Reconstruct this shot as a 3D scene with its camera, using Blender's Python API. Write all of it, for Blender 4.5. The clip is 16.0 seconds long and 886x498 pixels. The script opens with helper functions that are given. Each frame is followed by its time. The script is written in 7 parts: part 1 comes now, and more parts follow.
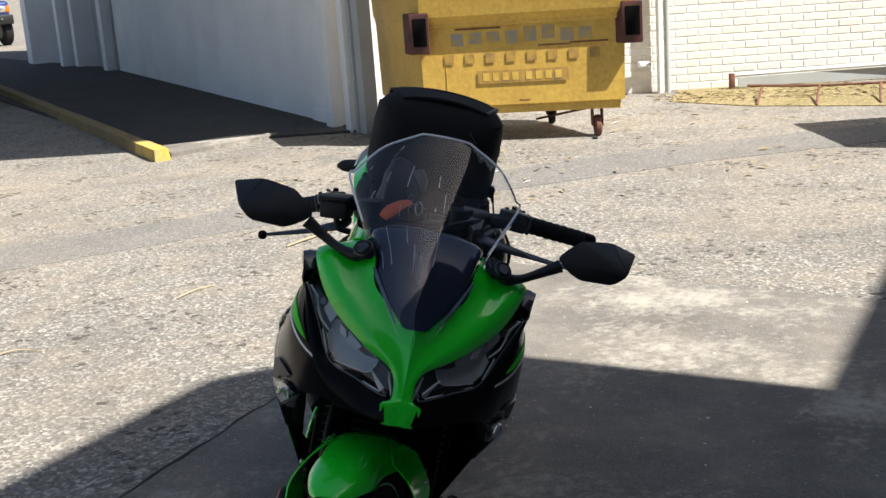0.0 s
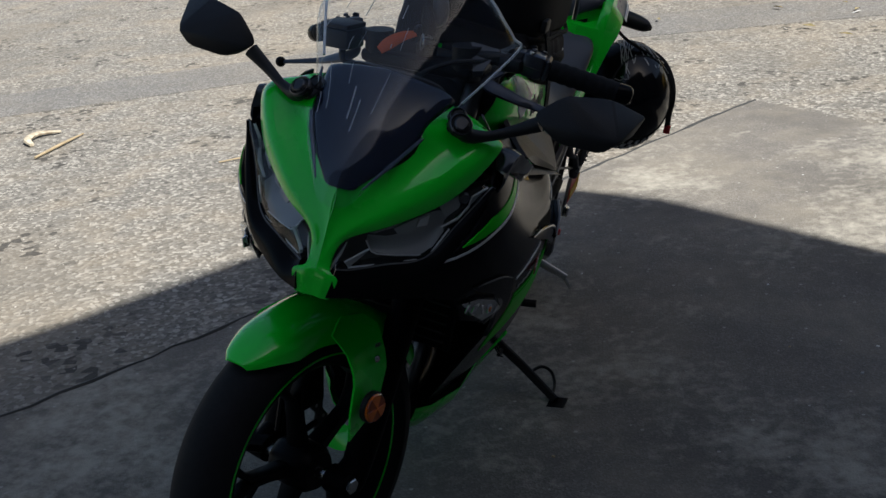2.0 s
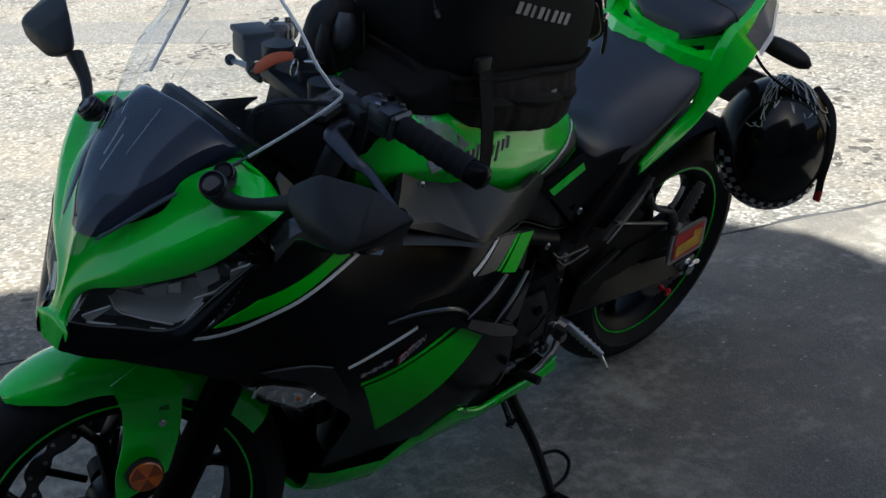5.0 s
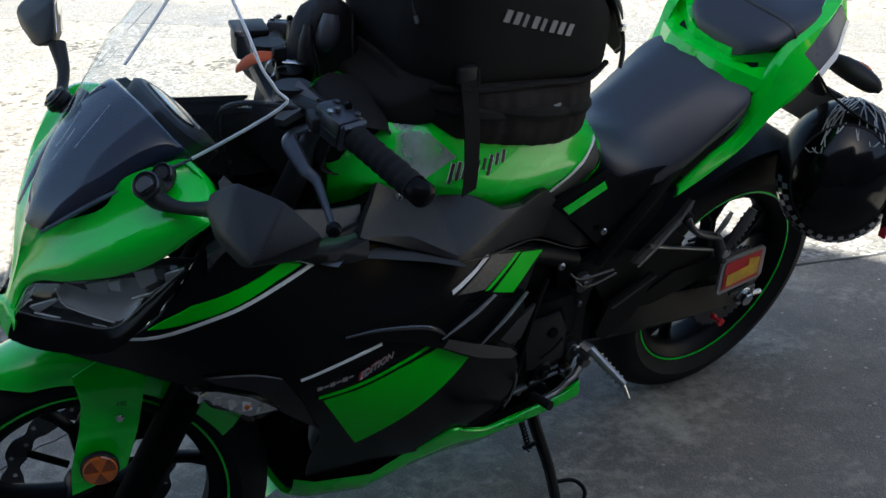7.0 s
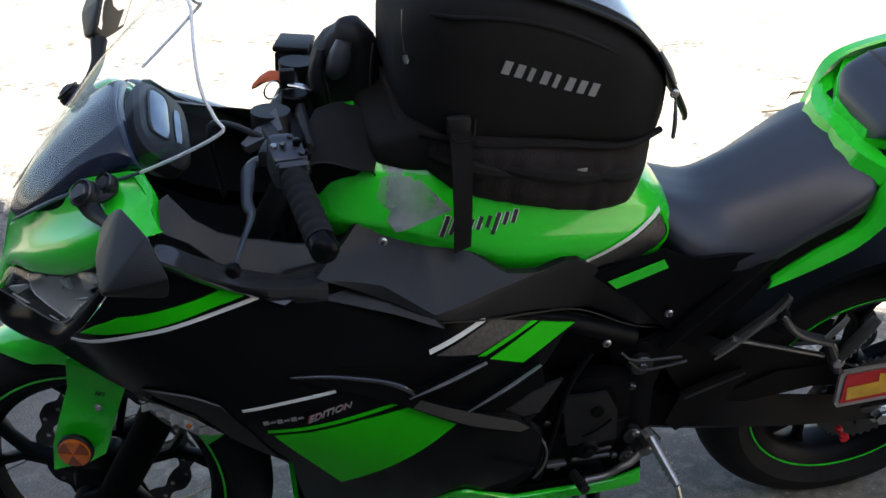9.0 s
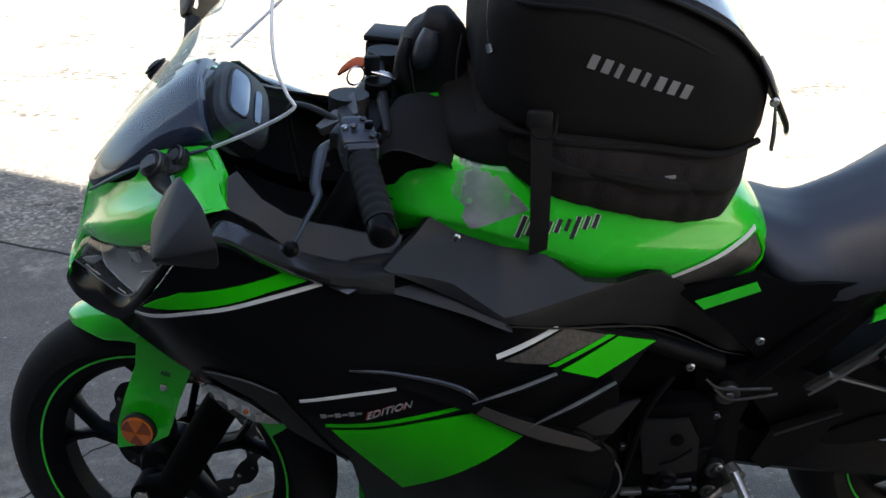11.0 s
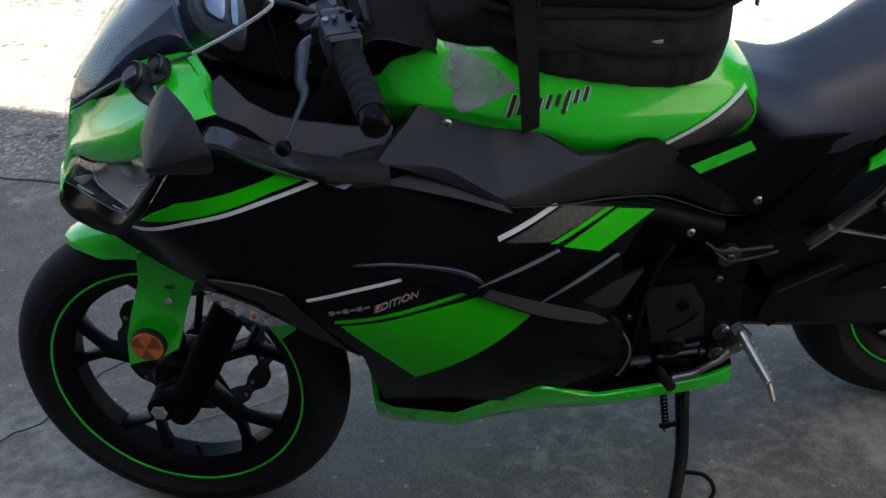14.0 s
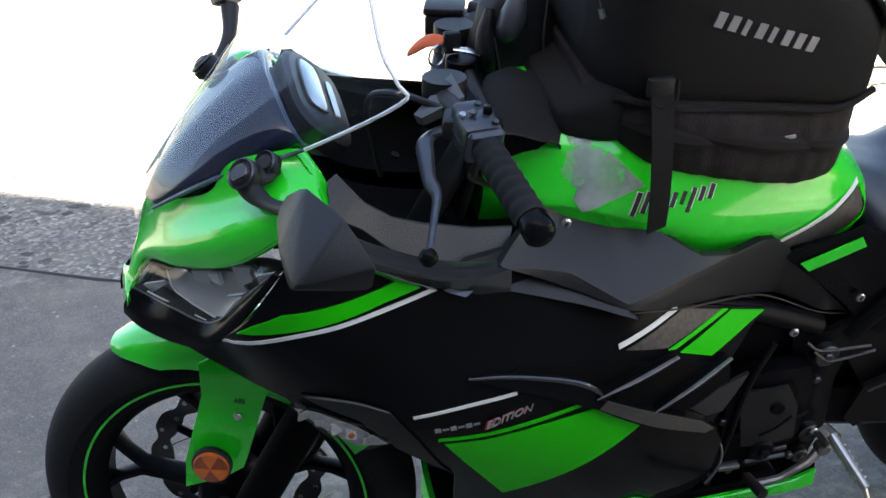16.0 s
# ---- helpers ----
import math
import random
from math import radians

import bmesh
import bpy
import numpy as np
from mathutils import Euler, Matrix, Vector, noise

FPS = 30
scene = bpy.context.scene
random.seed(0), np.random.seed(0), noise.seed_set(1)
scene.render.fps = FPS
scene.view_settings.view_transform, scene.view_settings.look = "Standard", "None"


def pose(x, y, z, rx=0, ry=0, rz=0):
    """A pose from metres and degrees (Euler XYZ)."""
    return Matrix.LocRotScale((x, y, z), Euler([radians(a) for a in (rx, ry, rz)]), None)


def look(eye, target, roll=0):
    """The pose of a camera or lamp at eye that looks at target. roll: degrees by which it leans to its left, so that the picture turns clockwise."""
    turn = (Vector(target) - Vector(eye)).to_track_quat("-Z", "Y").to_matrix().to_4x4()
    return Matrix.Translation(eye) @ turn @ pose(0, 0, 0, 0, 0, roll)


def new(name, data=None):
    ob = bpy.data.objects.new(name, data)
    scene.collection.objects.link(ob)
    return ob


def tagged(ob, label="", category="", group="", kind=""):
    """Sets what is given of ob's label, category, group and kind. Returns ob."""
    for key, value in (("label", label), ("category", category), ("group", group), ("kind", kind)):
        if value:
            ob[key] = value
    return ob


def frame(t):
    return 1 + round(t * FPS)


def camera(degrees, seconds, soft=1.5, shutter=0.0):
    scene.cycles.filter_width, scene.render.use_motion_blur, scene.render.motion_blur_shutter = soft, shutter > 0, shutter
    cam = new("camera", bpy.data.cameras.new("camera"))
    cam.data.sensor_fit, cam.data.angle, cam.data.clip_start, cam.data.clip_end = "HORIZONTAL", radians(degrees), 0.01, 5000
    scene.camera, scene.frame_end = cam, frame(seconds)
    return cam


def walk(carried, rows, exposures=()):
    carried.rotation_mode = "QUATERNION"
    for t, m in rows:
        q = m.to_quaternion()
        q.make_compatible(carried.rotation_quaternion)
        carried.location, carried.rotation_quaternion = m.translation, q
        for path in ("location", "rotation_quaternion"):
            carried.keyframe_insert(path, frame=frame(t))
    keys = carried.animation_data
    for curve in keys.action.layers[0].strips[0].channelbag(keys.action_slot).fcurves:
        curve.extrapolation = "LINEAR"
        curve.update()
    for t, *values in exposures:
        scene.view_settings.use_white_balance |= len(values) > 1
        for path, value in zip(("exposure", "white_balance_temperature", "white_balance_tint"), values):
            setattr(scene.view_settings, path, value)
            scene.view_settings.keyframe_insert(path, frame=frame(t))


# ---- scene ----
cam = camera(41.0, 16.0)
PATH = [
    (0, (0.281, -2.123, 1.499), (0.297, -0.182, 1.017), -4.1),
    (0.5, (0.447, -2.048, 1.486), (0.303, -0.131, 0.933), -4.4),
    (1, (0.623, -1.931, 1.471), (0.309, -0.058, 0.844), -4.3),
    (1.5, (0.868, -1.805, 1.437), (0.355, 0.001, 0.748), -5.0),
    (2, (1.014, -1.650, 1.397), (0.346, 0.093, 0.679), -5.5),
    (2.5, (1.113, -1.453, 1.435), (0.313, 0.212, 0.667), -4.2),
    (3, (1.246, -1.287, 1.420), (0.303, 0.317, 0.687), -3.7),
    (3.5, (1.399, -1.132, 1.412), (0.330, 0.394, 0.685), -3.0),
    (4, (1.537, -0.940, 1.419), (0.343, 0.450, 0.619), -2.7),
    (4.2, (1.578, -0.878, 1.419), (0.340, 0.475, 0.619), -3.0),
    (6.3, (1.761, -0.584, 1.358), (0.298, 0.570, 0.631), -3.8),
    (6.5, (1.783, -0.552, 1.361), (0.298, 0.572, 0.633), -3.8),
    (7, (1.809, -0.418, 1.385), (0.264, 0.599, 0.623), -3.3),
    (7.5, (1.839, -0.279, 1.403), (0.229, 0.616, 0.624), -2.6),
    (8, (1.921, -0.099, 1.407), (0.218, 0.621, 0.645), -2.4),
    (8.5, (1.928, 0.050, 1.403), (0.169, 0.629, 0.647), -1.4),
    (9, (1.910, 0.192, 1.411), (0.106, 0.600, 0.649), -1.0),
    (9.5, (1.892, 0.234, 1.384), (0.055, 0.537, 0.655), 0.2),
    (9.7, (1.887, 0.245, 1.375), (0.039, 0.510, 0.656), 0.5),
    (11.8, (1.885, 0.292, 1.332), (0.024, 0.472, 0.622), 0.5),
    (12, (1.890, 0.297, 1.332), (0.032, 0.481, 0.617), 0.2),
    (12.5, (1.901, 0.304, 1.332), (0.052, 0.499, 0.596), -0.5),
    (13, (1.905, 0.309, 1.333), (0.072, 0.512, 0.558), -1.5),
    (13.5, (1.902, 0.304, 1.333), (0.090, 0.503, 0.511), -2.8),
    (14, (1.884, 0.266, 1.323), (0.090, 0.465, 0.460), -4.4),
    (14.5, (1.825, 0.139, 1.319), (0.062, 0.409, 0.414), -5.0),
    (15, (1.763, 0.053, 1.315), (0.006, 0.367, 0.413), -5.3),
    (15.5, (1.724, 0.013, 1.310), (-0.056, 0.365, 0.470), -4.6),
    (16, (1.692, 0.005, 1.332), (-0.112, 0.399, 0.562), -2.5),
]
walk(cam, [(t, look(eye, target, roll)) for t, eye, target, roll in PATH], [(0, 1.2, 6650, 10), (0.5, 0.75, 6580, 10), (1, 0.65, 6500, 10), (2, 0.74, 6420, 9), (2.5, 0.85, 6350, 8), (3, 1, 6280, 7), (3.5, 1.1, 6250, 6), (4, 1.22, 6250, 6), (6.3, 1.82, 6250, 5), (7.5, 2.33, 6350, 7), (8, 2.6, 6500, 10), (8.5, 2.6, 6700, 10), (9.5, 2.58, 7050, 10), (12.5, 2.6, 7010, 10), (13.5, 2.45, 6990, 10), (14, 2.45, 6980, 10), (14.5, 2.58, 6980, 10), (15, 3.1, 6970, 10), (16, 3.3, 6950, 10)])
from mathutils.geometry import delaunay_2d_cdt

# ---- light ----
SUN_AZ, SUN_EL = radians(-30.0), radians(50.0)          # the sun stands over +x, -y
TO_SUN = Vector((math.cos(SUN_AZ) * math.cos(SUN_EL), math.sin(SUN_AZ) * math.cos(SUN_EL), math.sin(SUN_EL)))
world = bpy.data.worlds.new("daylight")
scene.world = world
world.use_nodes = True
wn, wl = world.node_tree.nodes, world.node_tree.links
sky = wn.new("ShaderNodeTexSky")
sky.sky_type, sky.sun_disc = "NISHITA", False
sky.sun_elevation, sky.sun_rotation = SUN_EL, math.pi / 2 - SUN_AZ
sky.air_density, sky.dust_density, sky.ozone_density = 1.0, 1.8, 1.0
wn["Background"].inputs["Strength"].default_value = 0.062
wl.new(sky.outputs[0], wn["Background"].inputs["Color"])
sun = new("sun", bpy.data.lights.new("sun", "SUN"))
sun.data.energy, sun.data.angle, sun.data.color = 5.0, radians(0.53), (1.0, 0.98, 0.94)
sun.matrix_world = look(TO_SUN * 60, (0, 0, 0))


# ---- materials ----
def mat(name, colour, rough=0.5, metal=0.0, vary=0.12, scale=8.0, grain=0.0, grain_scale=200.0, bump=0.0, bump_scale=200.0,
        coat=0.0, spec=0.5, second=None, rough_vary=0.08, obj_random=0.0, coords="Object"):
    """A painted, moulded or mineral surface: two scales of colour change, uneven gloss and fine relief."""
    m = bpy.data.materials.new(name)
    m.use_nodes = True
    n, l = m.node_tree.nodes, m.node_tree.links
    b = n["Principled BSDF"]
    b.inputs["Metallic"].default_value = metal
    b.inputs["Specular IOR Level"].default_value = spec
    b.inputs["Coat Weight"].default_value = coat
    b.inputs["Coat Roughness"].default_value = 0.06
    tc = n.new("ShaderNodeTexCoord")
    big = n.new("ShaderNodeTexNoise")
    big.inputs["Scale"].default_value, big.inputs["Detail"].default_value = scale, 6
    l.new(tc.outputs[coords], big.inputs["Vector"])
    ramp = n.new("ShaderNodeMapRange")
    ramp.inputs["From Min"].default_value, ramp.inputs["From Max"].default_value = 0.3, 0.7
    l.new(big.outputs["Fac"], ramp.inputs["Value"])
    mix = n.new("ShaderNodeMix")
    mix.data_type = "RGBA"
    c2 = second or [c * (1 - vary) for c in colour]
    mix.inputs["A"].default_value, mix.inputs["B"].default_value = (*colour, 1), (*c2, 1)
    l.new(ramp.outputs[0], mix.inputs["Factor"])
    out = mix.outputs["Result"]
    if grain:
        fine = n.new("ShaderNodeTexNoise")
        fine.inputs["Scale"].default_value, fine.inputs["Detail"].default_value = grain_scale, 3
        l.new(tc.outputs[coords], fine.inputs["Vector"])
        gr = n.new("ShaderNodeMapRange")
        gr.inputs["From Min"].default_value, gr.inputs["From Max"].default_value = 0.25, 0.75
        gr.inputs["To Min"].default_value, gr.inputs["To Max"].default_value = 1 - grain, 1 + grain
        l.new(fine.outputs["Fac"], gr.inputs["Value"])
        mul = n.new("ShaderNodeMix")
        mul.data_type, mul.blend_type = "RGBA", "MULTIPLY"
        mul.inputs["Factor"].default_value = 1
        l.new(out, mul.inputs["A"])
        l.new(gr.outputs[0], mul.inputs["B"])
        out = mul.outputs["Result"]
    if obj_random:
        oi = n.new("ShaderNodeObjectInfo")
        orr = n.new("ShaderNodeMapRange")
        orr.inputs["To Min"].default_value, orr.inputs["To Max"].default_value = 1 - obj_random, 1
        l.new(oi.outputs["Random"], orr.inputs["Value"])
        mu2 = n.new("ShaderNodeMix")
        mu2.data_type, mu2.blend_type = "RGBA", "MULTIPLY"
        mu2.inputs["Factor"].default_value = 1
        l.new(out, mu2.inputs["A"])
        l.new(orr.outputs[0], mu2.inputs["B"])
        out = mu2.outputs["Result"]
    l.new(out, b.inputs["Base Color"])
    rr = n.new("ShaderNodeMapRange")
    rr.inputs["To Min"].default_value = max(rough - rough_vary, 0.02)
    rr.inputs["To Max"].default_value = min(rough + rough_vary, 1)
    l.new(big.outputs["Fac"], rr.inputs["Value"])
    l.new(rr.outputs[0], b.inputs["Roughness"])
    if bump:
        bt = n.new("ShaderNodeTexNoise")
        bt.inputs["Scale"].default_value, bt.inputs["Detail"].default_value = bump_scale, 4
        l.new(tc.outputs[coords], bt.inputs["Vector"])
        bp = n.new("ShaderNodeBump")
        bp.inputs["Strength"].default_value, bp.inputs["Distance"].default_value = bump, 0.002
        l.new(bt.outputs["Fac"], bp.inputs["Height"])
        l.new(bp.outputs[0], b.inputs["Normal"])
    return m


def clear(name, colour=(1, 1, 1), rough=0.02, ior=1.3, solid=0.0, solid_colour=(0.5, 0.5, 0.5)):
    """A thin clear sheet: light goes straight through, with a real gloss on top; solid: how much haze it carries."""
    m = bpy.data.materials.new(name)
    m.use_nodes = True
    n, l = m.node_tree.nodes, m.node_tree.links
    n.remove(n["Principled BSDF"])
    tr, gl, mx, lw, pw, mr0 = (n.new("ShaderNode" + k) for k in ("BsdfTransparent", "BsdfGlossy", "MixShader", "LayerWeight", "Math", "MapRange"))
    tr.inputs[0].default_value = (*colour, 1)
    gl.inputs["Roughness"].default_value = rough
    base = ((ior - 1) / (ior + 1)) ** 2
    lw.inputs["Blend"].default_value = 0.5
    pw.operation = "POWER"
    pw.inputs[1].default_value = 5.0
    l.new(lw.outputs["Facing"], pw.inputs[0])
    mr0.inputs["To Min"].default_value, mr0.inputs["To Max"].default_value = base * 1.2, 0.8
    l.new(pw.outputs[0], mr0.inputs["Value"])
    l.new(mr0.outputs[0], mx.inputs[0])
    if solid:
        df, m2, ns, mr, tc = (n.new(k) for k in ("ShaderNodeBsdfDiffuse", "ShaderNodeMixShader", "ShaderNodeTexNoise", "ShaderNodeMapRange", "ShaderNodeTexCoord"))
        df.inputs[0].default_value = (*solid_colour, 1)
        ns.inputs["Scale"].default_value, ns.inputs["Detail"].default_value = 14, 8
        l.new(tc.outputs["Object"], ns.inputs["Vector"])
        mr.inputs["From Min"].default_value, mr.inputs["From Max"].default_value = 0.35, 0.75
        mr.inputs["To Min"].default_value, mr.inputs["To Max"].default_value = solid * 0.4, solid * 1.6
        l.new(ns.outputs["Fac"], mr.inputs["Value"])
        l.new(mr.outputs[0], m2.inputs[0])
        l.new(tr.outputs[0], m2.inputs[1])
        l.new(df.outputs[0], m2.inputs[2])
        l.new(m2.outputs[0], mx.inputs[1])
    else:
        l.new(tr.outputs[0], mx.inputs[1])
    l.new(gl.outputs[0], mx.inputs[2])
    l.new(mx.outputs[0], n["Material Output"].inputs[0])
    return m


def stony(name, dark, light, stone, rough=0.9, cell=90.0, dirt=(0.3, 0.24, 0.16), dirt_amount=0.3, bump=0.6, patch=0.5, pits=0.0, dust=None, specks=0.0):
    """Ground of bound stones: pale and dark chips, sandy stains, worn broad patches, a pitted relief."""
    m = bpy.data.materials.new(name)
    m.use_nodes = True
    n, l = m.node_tree.nodes, m.node_tree.links
    b = n["Principled BSDF"]
    b.inputs["Roughness"].default_value = rough
    b.inputs["Specular IOR Level"].default_value = 0.3
    tc = n.new("ShaderNodeTexCoord")
    vor = n.new("ShaderNodeTexVoronoi")
    vor.inputs["Scale"].default_value = cell
    l.new(tc.outputs["Object"], vor.inputs["Vector"])
    sep = n.new("ShaderNodeSeparateColor")
    l.new(vor.outputs["Color"], sep.inputs[0])
    cr = n.new("ShaderNodeValToRGB")
    e = cr.color_ramp.elements
    e[0].position, e[0].color = 0.0, (*dark, 1)
    e[1].position, e[1].color = 1.0, (*stone, 1)
    mid = cr.color_ramp.elements.new(0.72)
    mid.color = (*light, 1)
    l.new(sep.outputs[0], cr.inputs[0])
    out = cr.outputs[0]
    for sc, amount, col in ((0.55, dirt_amount, dirt), (3.3, dirt_amount * 0.8, dirt), (1.3, patch, [c * 0.55 for c in light]), (8.5, patch * 0.55, [c * 0.66 for c in light])):
        nz = n.new("ShaderNodeTexNoise")
        nz.inputs["Scale"].default_value, nz.inputs["Detail"].default_value = sc, 7
        nz.inputs["Roughness"].default_value = 0.62
        l.new(tc.outputs["Object"], nz.inputs["Vector"])
        mr = n.new("ShaderNodeMapRange")
        mr.inputs["From Min"].default_value, mr.inputs["From Max"].default_value = 0.47, 0.72
        mr.inputs["To Max"].default_value = amount
        l.new(nz.outputs["Fac"], mr.inputs["Value"])
        mx = n.new("ShaderNodeMix")
        mx.data_type = "RGBA"
        mx.inputs["B"].default_value = (*col, 1)
        l.new(mr.outputs[0], mx.inputs["Factor"])
        l.new(out, mx.inputs["A"])
        out = mx.outputs["Result"]
    if pits:
        v2, sp2, nz, both_, mr, mx = (n.new("ShaderNode" + k) for k in ("TexVoronoi", "SeparateColor", "TexNoise", "Math", "MapRange", "Mix"))
        v2.inputs["Scale"].default_value = cell * 0.42
        nz.inputs["Scale"].default_value, nz.inputs["Detail"].default_value = 2.2, 4
        for q in (v2, nz):
            l.new(tc.outputs["Object"], q.inputs["Vector"])
        l.new(v2.outputs["Color"], sp2.inputs[0])
        both_.operation = "MULTIPLY"
        l.new(sp2.outputs[1], both_.inputs[0])
        l.new(nz.outputs["Fac"], both_.inputs[1])
        mr.inputs["From Min"].default_value, mr.inputs["From Max"].default_value, mr.inputs["To Max"].default_value = 0.46, 0.56, pits
        l.new(both_.outputs[0], mr.inputs["Value"])
        mx.data_type = "RGBA"
        mx.inputs["B"].default_value = (*[c * 0.45 for c in dark], 1)
        l.new(mr.outputs[0], mx.inputs["Factor"])
        l.new(out, mx.inputs["A"])
        out = mx.outputs["Result"]
    if dust:
        # pale crusts with ragged edges
        n1, n2, mu, mr, mx = (n.new("ShaderNode" + k) for k in ("TexNoise", "TexNoise", "Math", "MapRange", "Mix"))
        n1.inputs["Scale"].default_value, n1.inputs["Detail"].default_value, n1.inputs["Roughness"].default_value = 1.15, 10, 0.68
        n2.inputs["Scale"].default_value, n2.inputs["Detail"].default_value, n2.inputs["Roughness"].default_value = 26, 6, 0.7
        for q in (n1, n2):
            l.new(tc.outputs["Object"], q.inputs["Vector"])
        mu.operation = "MULTIPLY_ADD"
        mu.inputs[1].default_value = 0.42
        l.new(n2.outputs["Fac"], mu.inputs[0])
        l.new(n1.outputs["Fac"], mu.inputs[2])
        mr.inputs["From Min"].default_value, mr.inputs["From Max"].default_value, mr.inputs["To Max"].default_value = 0.71, 0.86, 0.85
        l.new(mu.outputs[0], mr.inputs["Value"])
        mx.data_type = "RGBA"
        mx.inputs["B"].default_value = (*dust, 1)
        l.new(mr.outputs[0], mx.inputs["Factor"])
        l.new(out, mx.inputs["A"])
        out = mx.outputs["Result"]
    if specks:
        v3, s3, m3, t3, x3 = (n.new("ShaderNode" + k) for k in ("TexVoronoi", "SeparateColor", "Math", "MapRange", "Mix"))
        v3.inputs["Scale"].default_value = 34
        l.new(tc.outputs["Object"], v3.inputs["Vector"])
        l.new(v3.outputs["Color"], s3.inputs[0])
        t3.inputs["From Min"].default_value, t3.inputs["From Max"].default_value = 0.80, 0.97
        l.new(s3.outputs[0], t3.inputs["Value"])
        m3.operation = "LESS_THAN"
        m3.inputs[1].default_value = 0.16
        l.new(v3.outputs["Distance"], m3.inputs[0])
        mm = n.new("ShaderNodeMath")
        mm.operation = "MULTIPLY"
        l.new(t3.outputs[0], mm.inputs[0])
        l.new(m3.outputs[0], mm.inputs[1])
        m4 = n.new("ShaderNodeMath")
        m4.operation = "MULTIPLY"
        m4.inputs[1].default_value = specks
        l.new(mm.outputs[0], m4.inputs[0])
        x3.data_type = "RGBA"
        x3.inputs["B"].default_value = (0.42, 0.40, 0.36, 1)
        l.new(m4.outputs[0], x3.inputs["Factor"])
        l.new(out, x3.inputs["A"])
        out = x3.outputs["Result"]
    l.new(out, b.inputs["Base Color"])
    bp = n.new("ShaderNodeBump")
    bp.inputs["Strength"].default_value, bp.inputs["Distance"].default_value = bump, 0.006
    l.new(vor.outputs["Distance"], bp.inputs["Height"])
    l.new(bp.outputs[0], b.inputs["Normal"])
    return m


ASPHALT = stony("old_asphalt", (0.108, 0.100, 0.089), (0.222, 0.206, 0.180), (0.40, 0.375, 0.33), cell=75, dirt=(0.32, 0.262, 0.188), dirt_amount=0.55, patch=0.6, pits=0.85)
ASPHALT_NEW = stony("dark_asphalt", (0.03, 0.03, 0.032), (0.055, 0.054, 0.054), (0.09, 0.09, 0.09), cell=110, dirt_amount=0.06, patch=0.3)
ASPHALT_PATCH = stony("patch_asphalt", (0.11, 0.106, 0.10), (0.185, 0.176, 0.163), (0.30, 0.288, 0.27), cell=120, dirt_amount=0.2)
CONCRETE = stony("concrete", (0.138, 0.126, 0.112), (0.178, 0.163, 0.145), (0.232, 0.213, 0.190), cell=230, dirt=(0.32, 0.280, 0.215), dirt_amount=0.6, bump=0.45, patch=0.85, dust=(0.40, 0.37, 0.31), specks=0.8)
SOIL = stony("leaf_soil", (0.16, 0.12, 0.06), (0.28, 0.22, 0.11), (0.45, 0.36, 0.18), cell=60, dirt=(0.12, 0.12, 0.03), dirt_amount=0.5)
WALL_WHITE = mat("painted_render", (0.76, 0.78, 0.79), 0.75, vary=0.14, scale=1.4, grain=0.06, grain_scale=60, bump=0.15)
WALL_GREY = mat("grey_trim", (0.36, 0.38, 0.38), 0.7, vary=0.12, scale=3, bump=0.1)
BRICK_WHITE = mat("painted_brick", (0.78, 0.77, 0.72), 0.8, vary=0.1, scale=5, grain=0.08, grain_scale=50, bump=0.4, bump_scale=90, obj_random=0.1)
MORTAR = mat("painted_mortar", (0.76, 0.75, 0.71), 0.9, bump=0.4, bump_scale=120)
KERB_YELLOW = mat("yellow_kerb_paint", (0.66, 0.40, 0.03), 0.75, second=(0.35, 0.27, 0.12), scale=4, grain=0.2, grain_scale=40, bump=0.5, bump_scale=60)
GREEN = mat("lime_green_paint", (0.006, 0.80, 0.026), 0.27, vary=0.06, scale=5, coat=1.0, spec=0.35, rough_vary=0.06)
GREEN_FILM = mat("lime_green_film", (0.003, 0.62, 0.004), 0.4, vary=0.08, scale=9, spec=0.15)
BLACK_GLOSS = mat("black_gloss_paint", (0.0065, 0.0065, 0.0072), 0.18, vary=0.3, scale=4, coat=0.0, spec=0.07, grain=0.3, grain_scale=700)
BLACK_MATT = mat("black_moulded_plastic", (0.011, 0.011, 0.012), 0.5, spec=0.35, vary=0.25, scale=7, bump=0.25, bump_scale=500)
# near-black for linings, and painted in for the shade inside openings
BLACK_DEEP = mat("black_lining_and_shade", (0.003, 0.003, 0.003), 0.9, spec=0.1, vary=0.3)
GREY_FILM = mat("grey_patterned_film", (0.066, 0.060, 0.056), 0.4, vary=0.2, scale=20, grain=0.5, grain_scale=170)
WHITE_LINE = mat("white_film", (0.90, 0.90, 0.88), 0.4, vary=0.05)
RED_FILM = mat("red_film", (0.55, 0.02, 0.03), 0.4)
RUBBER = mat("tyre_rubber", (0.010, 0.010, 0.011), 0.75, spec=0.25, vary=0.3, scale=12, grain=0.2, grain_scale=90, bump=0.2, bump_scale=150)
FORK_BLACK = mat("fork_black_enamel", (0.002, 0.002, 0.0025), 0.5, vary=0.3, scale=10, spec=0.05)
WHEEL_BLACK = mat("wheel_black_enamel", (0.004, 0.004, 0.005), 0.42, vary=0.2, coat=0.0, spec=0.10)
STEEL = mat("bright_steel", (0.55, 0.55, 0.54), 0.28, metal=1, vary=0.15, scale=30)
ALLOY = mat("cast_alloy", (0.24, 0.24, 0.24), 0.42, metal=0.9, vary=0.2, scale=20, bump=0.2, bump_scale=300)
DARK_METAL = mat("black_engine_enamel", (0.004, 0.004, 0.005), 0.45, spec=0.10, vary=0.3, scale=14, bump=0.15, bump_scale=300)
